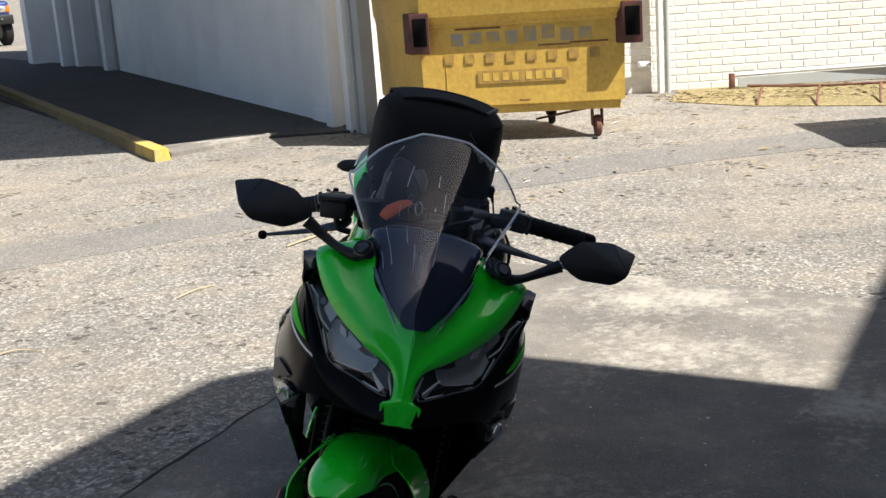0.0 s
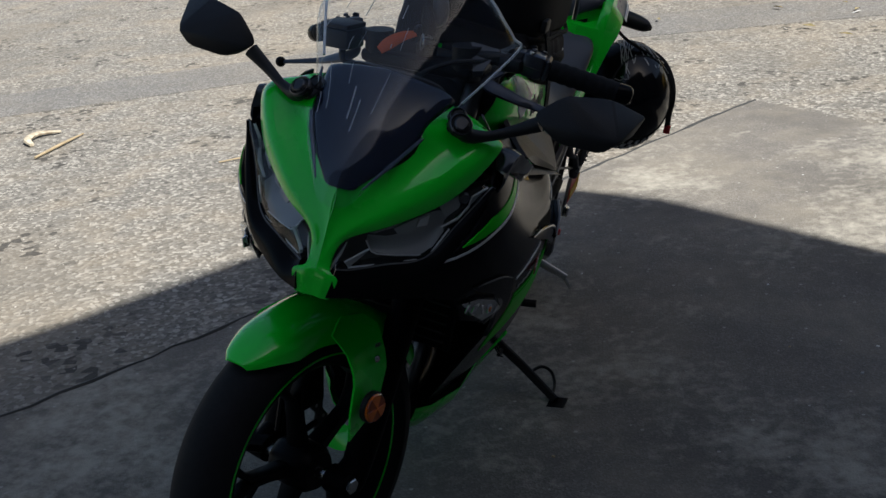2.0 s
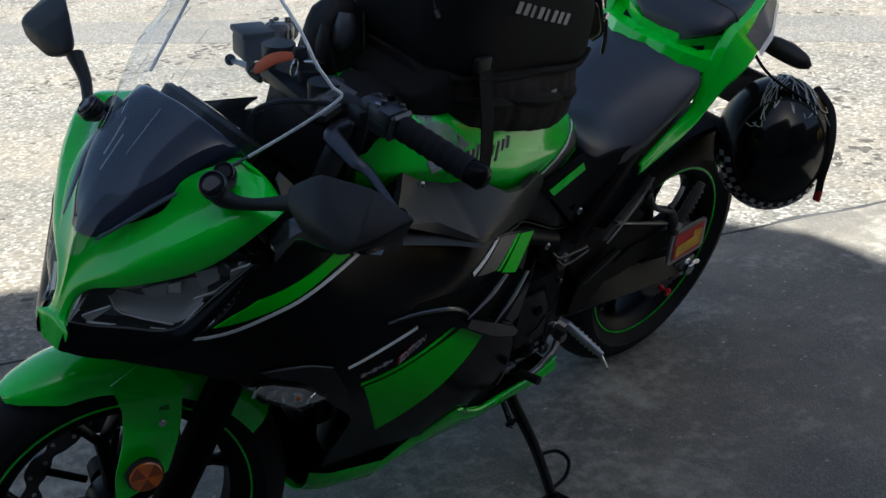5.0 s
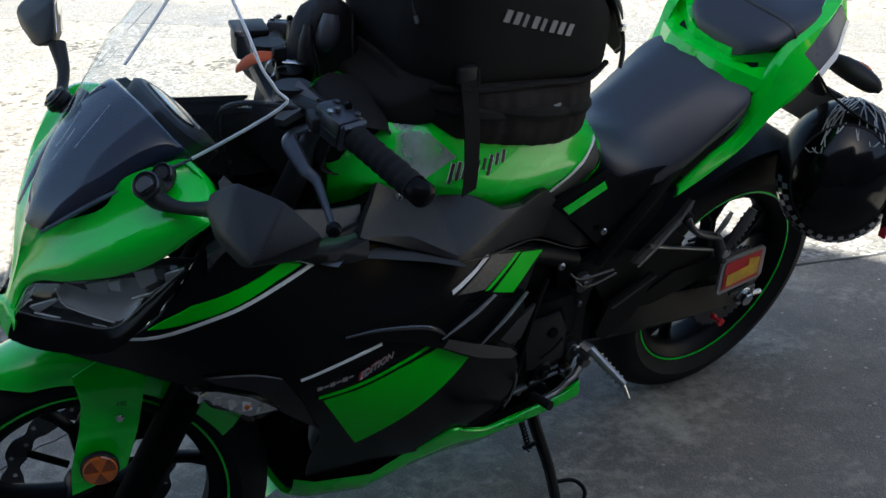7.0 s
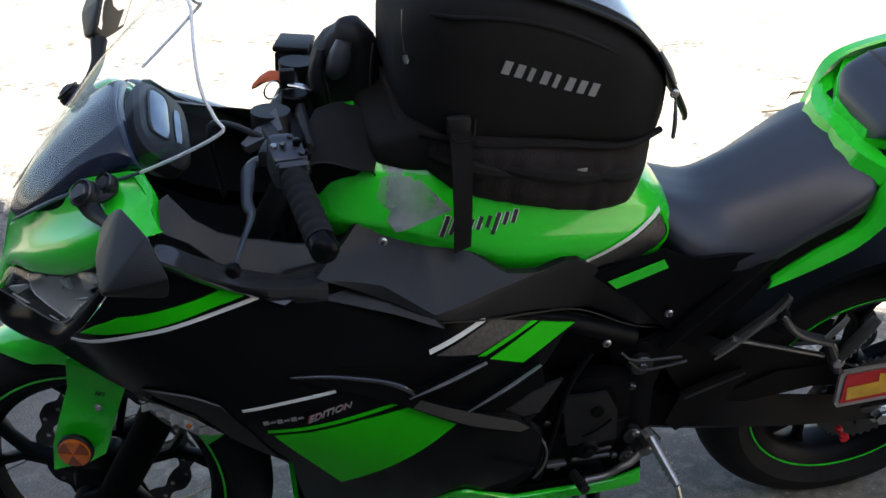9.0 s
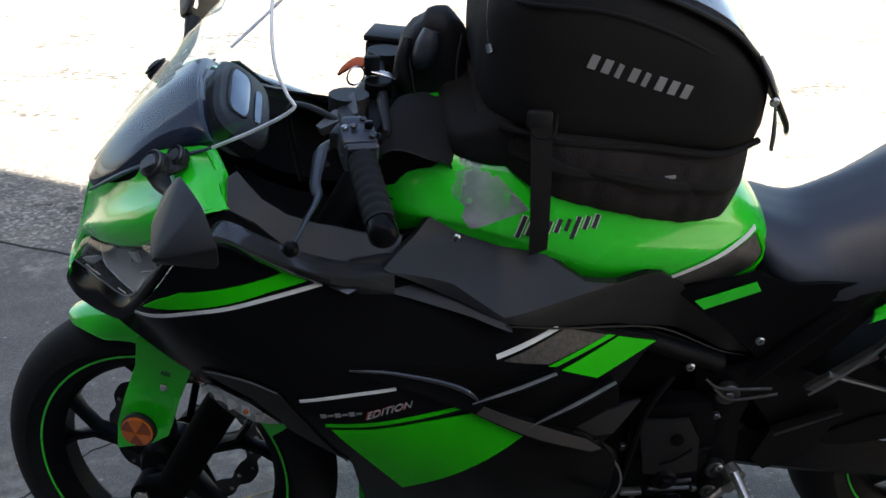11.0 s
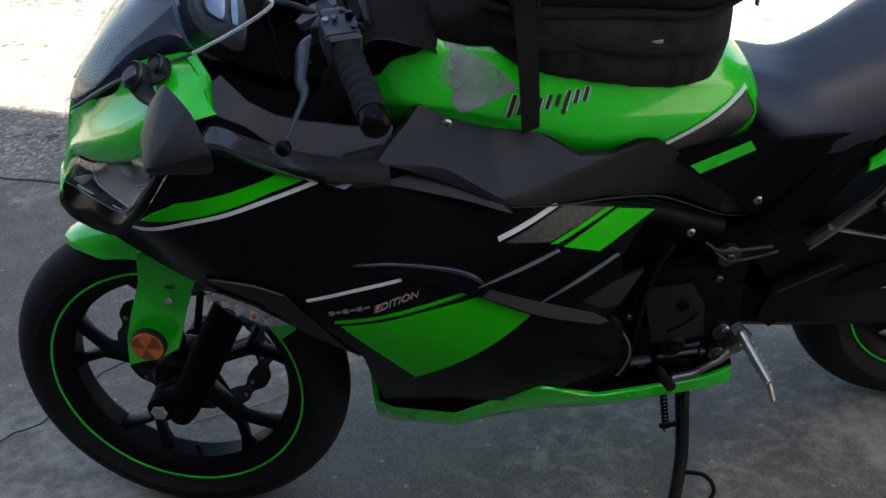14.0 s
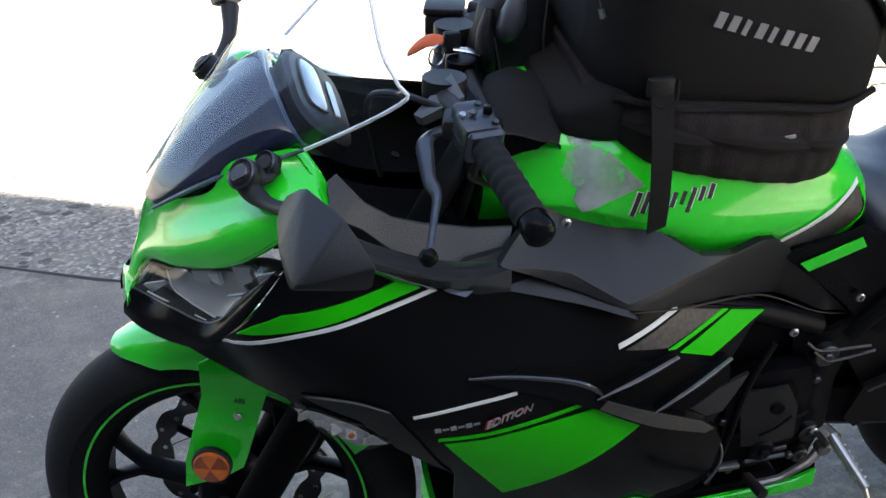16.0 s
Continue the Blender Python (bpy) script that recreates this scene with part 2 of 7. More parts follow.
GUN = mat("dark_steel", (0.10, 0.10, 0.105), 0.38, metal=0.9, vary=0.25, scale=25)
SEAT = mat("black_vinyl", (0.020, 0.024, 0.038), 0.42, spec=0.65, vary=0.15, scale=6, bump=0.2, bump_scale=520)
FABRIC = mat("black_cordura", (0.0085, 0.0080, 0.0082), 0.85, spec=0.3, vary=0.25, scale=10, bump=0.7, bump_scale=900)
SKIRT_CLOTH = mat("brown_grey_mesh_cloth", (0.026, 0.021, 0.021), 0.9, spec=0.3, vary=0.45, scale=22, bump=0.8, bump_scale=420)
LETTER = mat("silver_print", (0.33, 0.33, 0.33), 0.4, vary=0.1)
AMBER = mat("amber_lens", (0.75, 0.16, 0.008), 0.12, coat=0.8, vary=0.25, scale=60)
# the same amber darkened, for prism sectors turned from the light
AMBER_SHADED = mat("shaded_amber_lens", (0.30, 0.055, 0.004), 0.15, coat=0.8, vary=0.2, scale=60)
ORANGE = mat("orange_tag_cloth", (0.62, 0.11, 0.03), 0.8, vary=0.2, scale=30, bump=0.4)
PALE_EDGE = mat("frosted_plastic_edge", (0.93, 0.95, 0.96), 0.3, vary=0.1, scale=40)
GREY_PLASTIC = mat("worn_grey_plastic", (0.36, 0.36, 0.37), 0.42, vary=0.3, scale=25, bump=0.2)
BROWN_PLASTIC = mat("brown_grey_plastic", (0.055, 0.050, 0.046), 0.5, vary=0.25, scale=20, bump=0.2)
# blue in the base colour stands for sky reflected in dark gloss
COWL_BLACK = mat("cowl_black_sky_tint", (0.004, 0.008, 0.026), 0.08, vary=0.2, spec=0.5, rough_vary=0.03)
# edge grey; on struts and engine cover it paints a sky reflection
STRUT_EDGE = mat("edge_grey_and_sky_glint", (0.16, 0.16, 0.165), 0.35, vary=0.35, scale=40, spec=0.6)
DISH_GREY = mat("satin_lamp_dish", (0.42, 0.42, 0.43), 0.34, metal=0.15, vary=0.12, scale=25)
DIAL_GLASS = mat("dial_glass", (0.24, 0.27, 0.31), 0.16, metal=1, vary=0.3, scale=20)
SIGNAL_GREY = mat("signal_reflector", (0.78, 0.77, 0.75), 0.25, metal=0.5, vary=0.4, scale=60)
PEG_ALLOY = mat("bright_cast_alloy", (0.50, 0.50, 0.50), 0.38, metal=0.85, vary=0.2, scale=30)
PEG_DULL = mat("dull_cast_alloy", (0.11, 0.11, 0.115), 0.42, metal=0.7, vary=0.3, scale=30, bump=0.2, bump_scale=300)
DULL_BLACK = mat("dull_black_plastic", (0.0045, 0.0045, 0.005), 0.6, spec=0.16, vary=0.3, scale=12, bump=0.15, bump_scale=400)
TRIM_GLOSS = mat("polished_black_trim", (0.03, 0.031, 0.034), 0.16, vary=0.2, scale=14, coat=0.6)
INNER_GREY = mat("grey_moulded_panel", (0.040, 0.041, 0.045), 0.42, vary=0.15, scale=14, bump=0.3, bump_scale=420)
COVER_PLASTIC = mat("grained_black_plastic", (0.015, 0.015, 0.017), 0.40, spec=0.36, vary=0.25, scale=9, bump=0.3, bump_scale=420)
PALE_FILM = mat("slate_film", (0.13, 0.14, 0.165), 0.3, vary=0.25, scale=18)
CHROME = mat("reflector_chrome", (0.82, 0.82, 0.82), 0.16, metal=1, vary=0.03)
CLEAR = clear("clear_polycarbonate", (0.97, 0.98, 0.98), ior=1.55)
# the blue haze colour paints in the sky reflected by the screen
SMOKE = clear("windscreen_plastic", (0.93, 0.95, 0.97), ior=1.5, solid=0.022, solid_colour=(0.22, 0.36, 0.60))
BIN_YELLOW = mat("worn_yellow_enamel", (0.62, 0.40, 0.075), 0.55, second=(0.50, 0.31, 0.06), scale=2.5, grain=0.15, grain_scale=30, bump=0.15)
RUST = mat("rusted_steel", (0.19, 0.075, 0.04), 0.85, second=(0.09, 0.04, 0.03), scale=14, bump=0.5)
STRAW = mat("dry_stick", (0.42, 0.33, 0.2), 0.9, vary=0.3, scale=20, bump=0.4)
CAR_BLUE = mat("blue_car_paint", (0.01, 0.03, 0.14), 0.2, coat=1.0, vary=0.1)
CAR_DARK = mat("dark_car_paint", (0.012, 0.014, 0.02), 0.25, coat=1.0, vary=0.1)
PLATE = mat("white_plate_enamel", (0.7, 0.7, 0.68), 0.4, vary=0.08)
BAR = mat("dark_print", (0.03, 0.03, 0.03), 0.6)
GUM_GREY = clear("clear_film_over_paint", (0.96, 0.98, 0.98), rough=0.2, ior=1.4, solid=0.62, solid_colour=(0.40, 0.45, 0.46))


# ---- building blocks ----
def finish(name, bm, material, parent=None, label="", angle=35, smooth=True):
    """A bmesh becomes one mesh object."""
    bmesh.ops.recalc_face_normals(bm, faces=bm.faces)
    me = bpy.data.meshes.new(name)
    bm.to_mesh(me)
    bm.free()
    if smooth:
        me.shade_smooth()
        me.set_sharp_from_angle(angle=radians(angle))
    me.materials.append(material)
    ob = new(name, me)
    if parent is not None:
        ob.parent = parent
    if label:
        ob["label"] = label
    return ob


def part(name, bm, material, parent, label="", angle=35):
    return finish(name, bm, material, parent, label, angle)


def thing(name, label, category, m=None, group="", kind=""):
    ob = new(name)
    ob.empty_display_size = 0.1
    if m is not None:
        ob.matrix_world = m
    return tagged(ob, label, category, group, kind)


def moved(bm, m):
    bmesh.ops.transform(bm, matrix=m, verts=bm.verts)
    return bm


def merged(*bms):
    out = bmesh.new()
    for b in bms:
        me = bpy.data.meshes.new("join")
        b.to_mesh(me)
        b.free()
        out.from_mesh(me)
        bpy.data.meshes.remove(me)
    return out


def box(sx, sy, sz, at=(0, 0, 0), bevel=0.0, seg=2, m=None):
    bm = bmesh.new()
    bmesh.ops.create_cube(bm, size=1)
    bmesh.ops.scale(bm, vec=(sx, sy, sz), verts=bm.verts)
    if bevel:
        bmesh.ops.bevel(bm, geom=list(bm.edges), offset=bevel, segments=seg, affect="EDGES", profile=0.5)
    bmesh.ops.translate(bm, vec=at, verts=bm.verts)
    if m is not None:
        moved(bm, m)
    return bm


def loft(rings, closed=True, caps=True):
    """Skin over rings of equal count."""
    bm = bmesh.new()
    vs = [[bm.verts.new(p) for p in r] for r in rings]
    k = len(rings[0])
    for a, b in zip(vs, vs[1:]):
        for i in range(k if closed else k - 1):
            j = (i + 1) % k
            q = [a[i], a[j], b[j], b[i]]
            if len({id(v) for v in q}) == 4:
                bm.faces.new(q)
    if caps and closed:
        bm.faces.new(vs[0])
        bm.faces.new(vs[-1])
    return bm


def spline(pts, n=8, loop=False):
    """A smooth line through points of any dimension."""
    P = [np.array(p, float) for p in pts]
    out = []
    k = len(P)
    for i in range(k if loop else k - 1):
        p1, p2 = P[i], P[(i + 1) % k]
        p0 = P[i - 1] if (i > 0 or loop) else 2 * p1 - p2
        p3 = P[(i + 2) % k] if (i + 2 < k or loop) else 2 * p2 - p1
        for s in range(n):
            t = s / n
            out.append(0.5 * (2 * p1 + (p2 - p0) * t + (2 * p0 - 5 * p1 + 4 * p2 - p3) * t * t + (3 * p1 - p0 - 3 * p2 + p3) * t ** 3))
    if not loop:
        out.append(P[-1])
    return out


def tube(pts, radius, seg=12, n=6, flat=1.0, smooth_line=True):
    """A bent bar; radius: one number, or one for each point."""
    rad = radius if isinstance(radius, (list, tuple)) else [radius] * len(pts)
    line = spline([(*p, r) for p, r in zip(pts, rad)], n) if smooth_line else [np.array((*p, r)) for p, r in zip(pts, rad)]
    rings, side = [], None
    for i, q in enumerate(line):
        a, b = line[max(i - 1, 0)], line[min(i + 1, len(line) - 1)]
        t = Vector(b[:3] - a[:3]).normalized()
        if side is None:
            side = t.orthogonal().normalized()
            if abs(t.x) < 0.9:
                side = (Vector((1, 0, 0)) - t * t.x).normalized()
        side = (side - t * side.dot(t)).normalized()
        up = t.cross(side)
        rings.append([Vector(q[:3]) + (side * math.cos(u) + up * math.sin(u) * flat) * q[3] for u in (2 * math.pi * k / seg for k in range(seg))])
    return loft(rings)


def spin(profile, at, n=64, a0=0.0, a1=2 * math.pi, closed_profile=True):
    """A profile of (x, radius) turned about the x axis through at."""
    full = abs(a1 - a0 - 2 * math.pi) < 1e-6
    rings = []
    for k in range(n if full else n + 1):
        a = a0 + (a1 - a0) * k / n
        rings.append([Vector((at[0] + x, at[1] + r * math.cos(a), at[2] + r * math.sin(a))) for x, r in profile])
    if full:
        rings.append(rings[0])
    bm = loft(rings, closed_profile, caps=not full and closed_profile)
    bmesh.ops.remove_doubles(bm, verts=bm.verts, dist=1e-6)
    return bm


def disc(r, thick, at, axis="x", n=24, bevel=0.002):
    """A short round piece, axis along x, y or z, bevelled."""
    h = thick / 2
    b = min(bevel, h * 0.8, r * 0.5)
    bm = loft([[Vector((x, q * math.cos(a), q * math.sin(a))) for a in (2 * math.pi * k / n for k in range(n))]
               for x, q in ((-h, r - b), (-h + b, r), (h - b, r), (h, r - b))])
    turn = {"x": Matrix(), "y": Matrix.Rotation(math.pi / 2, 4, "Z"), "z": Matrix.Rotation(math.pi / 2, 4, "Y")}[axis]
    return moved(bm, Matrix.Translation(at) @ turn)


def sheet(outline, place, thick=0.003, step=0.02, smooth_edge=0, back=None):
    """A panel with a drawn outline (a, b), laid on a surface place(a, b), with thickness towards the inside."""
    edge = [tuple(p) for p in (spline(outline, smooth_edge, True) if smooth_edge else outline)]
    dense = []
    for i, p in enumerate(edge):
        q = edge[(i + 1) % len(edge)]
        k = max(1, int(math.dist(p, q) / step))
        dense += [(p[0] + (q[0] - p[0]) * s / k, p[1] + (q[1] - p[1]) * s / k) for s in range(k)]
    pts = [Vector(p) for p in dense]
    lo = [min(p[i] for p in dense) for i in (0, 1)]
    hi = [max(p[i] for p in dense) for i in (0, 1)]
    m = len(pts)

    def inside(x, y):
        odd = False
        for i in range(m):
            x1, y1, x2, y2 = *pts[i], *pts[(i + 1) % m]
            if (y1 > y) != (y2 > y) and x < (x2 - x1) * (y - y1) / (y2 - y1) + x1:
                odd = not odd
        return odd

    row = 0
    y = lo[1] + step / 2
    while y < hi[1]:
        x = lo[0] + (step / 2 if row % 2 else step)
        while x < hi[0]:
            if inside(x, y) and min((p.x - x) ** 2 + (p.y - y) ** 2 for p in pts[:m]) > (0.55 * step) ** 2:
                pts.append(Vector((x, y)))
            x += step
        y += step * 0.87
        row += 1
    co, _, faces, *_ = delaunay_2d_cdt(pts, [(i, (i + 1) % m) for i in range(m)], [], 1, 1e-7)
    bm = bmesh.new()
    vs = [bm.verts.new(place(c.x, c.y)) for c in co]
    for f in faces:
        try:
            bm.faces.new([vs[i] for i in f])
        except ValueError:
            pass
    bmesh.ops.recalc_face_normals(bm, faces=bm.faces)
    if thick:
        bm.normal_update()
        inward = back or (lambda v: Vector((-1, 0, 0)) * math.copysign(1, v.co.x))
        d = [inward(v) * thick for v in vs]
        ws = [bm.verts.new(v.co + q) for v, q in zip(vs, d)]
        at = {v: w for v, w in zip(vs, ws)}
        rim = [e for e in bm.edges if len(e.link_faces) == 1]
        top = list(bm.faces)
        for e in rim:
            a, b = e.verts
            bm.faces.new((a, b, at[b], at[a]))
        for f in top:
            bm.faces.new([at[v] for v in reversed(f.verts)])
    return bm


def patch(edge_a, edge_b, bulge=0.0, out=(0, -0.5, 0.5), nu=6, nv=8, thick=0.003):
    """A curved panel between two lines, swollen by bulge in its middle."""
    A, B = spline(edge_a, nu), spline(edge_b, nu)
    o = Vector(out).normalized()
    rings = []
    for a, b in zip(A, B):
        rings.append([Vector(a).lerp(Vector(b), s) + o * bulge * math.sin(math.pi * s) for s in (k / nv for k in range(nv + 1))])
    bm = loft(rings, closed=False)
    if thick:
        bmesh.ops.recalc_face_normals(bm, faces=bm.faces)
        thicken(bm, o * -thick)
    return bm


def thicken(bm, d):
    vs, top = list(bm.verts), list(bm.faces)
    at = {v: bm.verts.new(v.co + d) for v in vs}
    for e in [e for e in bm.edges if len(e.link_faces) == 1]:
        a, b = e.verts
        bm.faces.new((a, b, at[b], at[a]))
    for f in top:
        bm.faces.new([at[v] for v in reversed(f.verts)])
    return bm


def fore(bm):
    """The right half of the front stands a little further forward than the left."""
    for v in bm.verts:
        if v.co.x < 0:
            v.co.y += 0.1 * v.co.x * min(1, max(0, (0.30 - v.co.y) / 0.2)) * min(1, max(0, (v.co.z - 0.55) / 0.1))
    return bm


def flip_x(bm):
    bmesh.ops.scale(bm, vec=(-1, 1, 1), verts=bm.verts)
    bmesh.ops.reverse_faces(bm, faces=bm.faces)
    return fore(bm)


def words(name, text, size, m, material, parent=None, depth=0.001):
    """Letters of the built-in font as a mesh."""
    cu = bpy.data.curves.new(name, "FONT")
    cu.body, cu.size, cu.extrude, cu.align_x, cu.align_y = text, size, depth, "CENTER", "CENTER"
    tmp = bpy.data.objects.new(name, cu)
    scene.collection.objects.link(tmp)
    me = bpy.data.meshes.new_from_object(tmp.evaluated_get(bpy.context.evaluated_depsgraph_get()))
    bpy.data.objects.remove(tmp)
    me.transform(m)
    me.materials.append(material)
    ob = new(name, me)
    if parent is not None:
        ob.parent = parent
    return ob



# ---- the yard ----
V = Vector((0.857, -0.515, 0))       # across it


def flat(name, pts, z, material, thick=0.004, label="", kind="structure", category=""):
    bm = bmesh.new()
    top = [bm.verts.new((x, y, z)) for x, y in pts]
    low = [bm.verts.new((x, y, z - thick)) for x, y in pts]
    bm.faces.new(top)
    bm.faces.new(low)
    for i in range(len(pts)):
        j = (i + 1) % len(pts)
        bm.faces.new((top[i], top[j], low[j], low[i]))
    return tagged(finish(name, bm, material, smooth=False), label, category, kind=kind)


flat("ground", [(-900, -900), (900, -900), (900, 900), (-900, 900)], 0, ASPHALT, 0.3, "old pale asphalt yard with loose stones and sandy stains", category="ground")
SLAB = [(0.53, 3.60), (4.3, 0.85), (0.9, -5.2), (-4.4, -5.6), (-1.69, -0.58), (-0.97, 0.62), (-0.46, 1.6), (0.03, 2.62)]
flat("pavement", SLAB, 0.006, CONCRETE, 0.1, "worn grey concrete slab with stains and fine cracks", category="concrete slab")
flat("road", [(-8.0, 1.0), (-2.2, 4.72), (-0.6, 5.55), (2.0, 6.5), (5.5, 7.2), (5.5, 6.5), (2.2, 5.85), (-0.5, 4.92), (-2.0, 4.15), (-8.0, 0.3)], 0.004, ASPHALT_PATCH, 0.05,
     "darker strip of repaired asphalt across the yard", category="asphalt patch")
flat("ground_dark", [(-1.92, 7.9), (-1.2, 8.5), (-0.2, 8.5), (-4.5, 17.6), (-9, 24), (-10, 22)], 0.02, ASPHALT_NEW, 0.05, "dark smooth asphalt beside the white building", category="asphalt")
flat("ground_soil", [(2.6, 9.0), (3.2, 8.3), (8, 5.6), (9, 6.8), (3.0, 10.2)], 0.008, SOIL, 0.05, "strip of leaf litter and dry soil at the brick wall", category="soil")

# unseen block behind the camera, raised from the outline of the slab's shade
LIFT = 5.6
GO = Vector((TO_SUN.x, TO_SUN.y, 0)) * (LIFT / TO_SUN.z)
SHADE = [(-0.62, 2.12), (-0.28, 2.27), (0.02, 2.35), (0.34, 2.27), (1.53, 1.54), (3.9, 5.95), (15.0, 3.0), (9.0, -14.0), (-6.4, -6.6), (-2.42, -0.63), (-1.25, 1.06)]
foot = [(x + GO.x, y + GO.y) for x, y in SHADE]
BUILDING = mat("grey_render", (0.09, 0.09, 0.095), 0.85, vary=0.2, scale=1.5, bump=0.2)
tagged(finish("wall_south", loft([[Vector((x, y, z)) for x, y in foot] for z in (0, LIFT)]), BUILDING, smooth=False), "unseen plain dark grey block behind the camera, added to shade the slab", "building", kind="structure")


def upright(name, a, b, z0, z1, thick, material, label, category):
    """A wall from a to b on the plan, thickness to the right of the way from a to b."""
    a, b = Vector((*a, 0)), Vector((*b, 0))
    d = (b - a).normalized()
    s = Vector((d.y, -d.x, 0)) * thick
    bm = loft([[Vector((p.x, p.y, z)) for p in (a, b, b + s, a + s)] for z in (z0, z1)])
    return tagged(finish(name, bm, material, smooth=False), label, category, kind="structure")


# added out of view, a dark backdrop against the bright open ground
upright("wall_east", (8.0, 3.2), (9.5, 17.0), 0, 3.6, 0.3, BUILDING, "unseen plain dark wall added to close the yard", "wall")



# ---- the motorcycle: x to its left, y to its rear, z up, front axle at y = 0 ----
LEAN_DEG, STEER_DEG = 15.8, -19.4
bike = thing("motorcycle", "lime green and black faired sports motorcycle leaning on its side stand", "motorcycle", Matrix.Rotation(radians(LEAN_DEG), 4, "Y"))
HEAD, HEAD_AXIS = Vector((0, -0.093, 0)), Vector((0, math.sin(radians(27)), math.cos(radians(27))))
STEER = Matrix.Translation(HEAD) @ Matrix.Rotation(radians(STEER_DEG), 4, HEAD_AXIS) @ Matrix.Translation(-HEAD)

# half width of the left fairing over (y, z)
SIDE = np.array([
    (-0.085, 0.745, 0.035), (-0.01, 0.748, 0.137), (0.02, 0.78, 0.188), (0.083, 0.887, 0.208), (0.15, 0.94, 0.194), (0.26, 0.837, 0.214),
    (0.09, 0.665, 0.194), (0.20, 0.612, 0.236), (0.30, 0.718, 0.256), (0.36, 0.688, 0.262), (0.47, 0.66, 0.254), (0.57, 0.576, 0.236),
    (0.686, 0.628, 0.196), (0.515, 0.772, 0.220), (0.60, 0.735, 0.205), (0.76, 0.661, 0.155), (0.39, 0.418, 0.191), (0.575, 0.376, 0.203),
    (0.835, 0.60, 0.140), (0.93, 0.62, 0.112), (0.733, 0.785, 0.137), (0.87, 0.71, 0.115), (0.45, 0.857, 0.150), (0.95, 0.276, 0.150),
    (0.33, 0.30, 0.120), (0.60, 0.22, 0.13), (0.28, 0.50, 0.205), (0.75, 0.45, 0.185)])
def _bend(d):
    return d * d * np.log(d + 1e-9)


_n = len(SIDE)
_k = _bend(np.linalg.norm(SIDE[:, None, :2] - SIDE[None, :, :2], axis=2)) + 0.002 * np.eye(_n)
_p = np.c_[np.ones(_n), SIDE[:, :2]]
_w = np.linalg.solve(np.block([[_k, _p], [_p.T, np.zeros((3, 3))]]), np.r_[SIDE[:, 2], 0, 0, 0])


def fair(y, z, off=0.0):
    """The fairing's smooth surface on the left side, lifted by off."""
    return float(_w[:_n] @ _bend(np.hypot(SIDE[:, 0] - y, SIDE[:, 1] - z)) + _w[_n] + _w[_n + 1] * y + _w[_n + 2] * z) + off


def on_side(off=0.0):
    return lambda y, z: Vector((fair(y, z, off), y, z))



# ---- wheels ----
def tyre(at, r, half):
    prof = [(half * math.sin(a) * 1.0, r - half * 0.95 * (1 - math.cos(a))) for a in (radians(-88 + 176 * k / 16) for k in range(17))]
    rim = 0.222
    prof += [(half * 0.80, rim + 0.012), (half * 0.66, rim - 0.004), (-half * 0.66, rim - 0.004), (-half * 0.80, rim + 0.012)]
    return spin(prof, at, 96)


def wheel(name, at, r, half, turn, label):
    hw = half * 0.72
    w = part(name, moved(spin([(hw, 0.226), (hw, 0.216), (hw * 0.75, 0.200), (hw * 0.45, 0.190),
             (-hw * 0.45, 0.190), (-hw * 0.75, 0.200), (-hw, 0.216), (-hw, 0.226), (-hw * 0.8, 0.214), (hw * 0.8, 0.214)], at, 80), turn), WHEEL_BLACK, bike, label)
    part("tyre", moved(tyre(at, r, half), turn), RUBBER, w, "black road tyre")
    for s in (1, -1):
        part("rim_stripe", moved(spin([(s * (hw + 0.0015), 0.2225), (s * (hw + 0.0015), 0.2185), (s * (hw - 0.001), 0.2185), (s * (hw - 0.001), 0.2225)], at, 96), turn), GREEN, w, "thin green rim stripe")
    part("hub", moved(merged(spin([(0.045, 0.012), (0.045, 0.036), (0.03, 0.046), (-0.03, 0.046), (-0.045, 0.036), (-0.045, 0.012)], at, 32)), turn), WHEEL_BLACK, w)
    for k in range(5):
        a = 2 * math.pi * k / 5 + 0.42
        c, s = math.cos(a), math.sin(a)
        for bend in (-1, 1):
            line = []
            for q, off in ((0.036, 0.0035), (0.095, 0.0035), (0.138, 0.006), (0.168, 0.026), (0.198, 0.054)):
                line.append((at[0], at[1] + c * q - s * off * bend, at[2] + s * q + c * off * bend))
            rings = []
            for i, p in enumerate(line):
                p = Vector(p)
                d = Vector((0, *(np.array(line[min(i + 1, 4)]) - np.array(line[max(i - 1, 0)]))[1:])).normalized()
                n = Vector((0, -d.z, d.y))
                wd, dp = (0.0095, 0.0068, 0.0066, 0.0066, 0.009)[i], (0.020, 0.016, 0.014, 0.014, 0.018)[i]
                rings.append([p + n * (wd * u) + Vector((dp * v, 0, 0)) for u, v in ((1, 0.5), (0.6, 1), (-0.6, 1), (-1, 0.5), (-1, -0.5), (-0.6, -1), (0.6, -1), (1, -0.5))])
            part("spoke", moved(loft(rings), turn), WHEEL_BLACK, w)
    return w


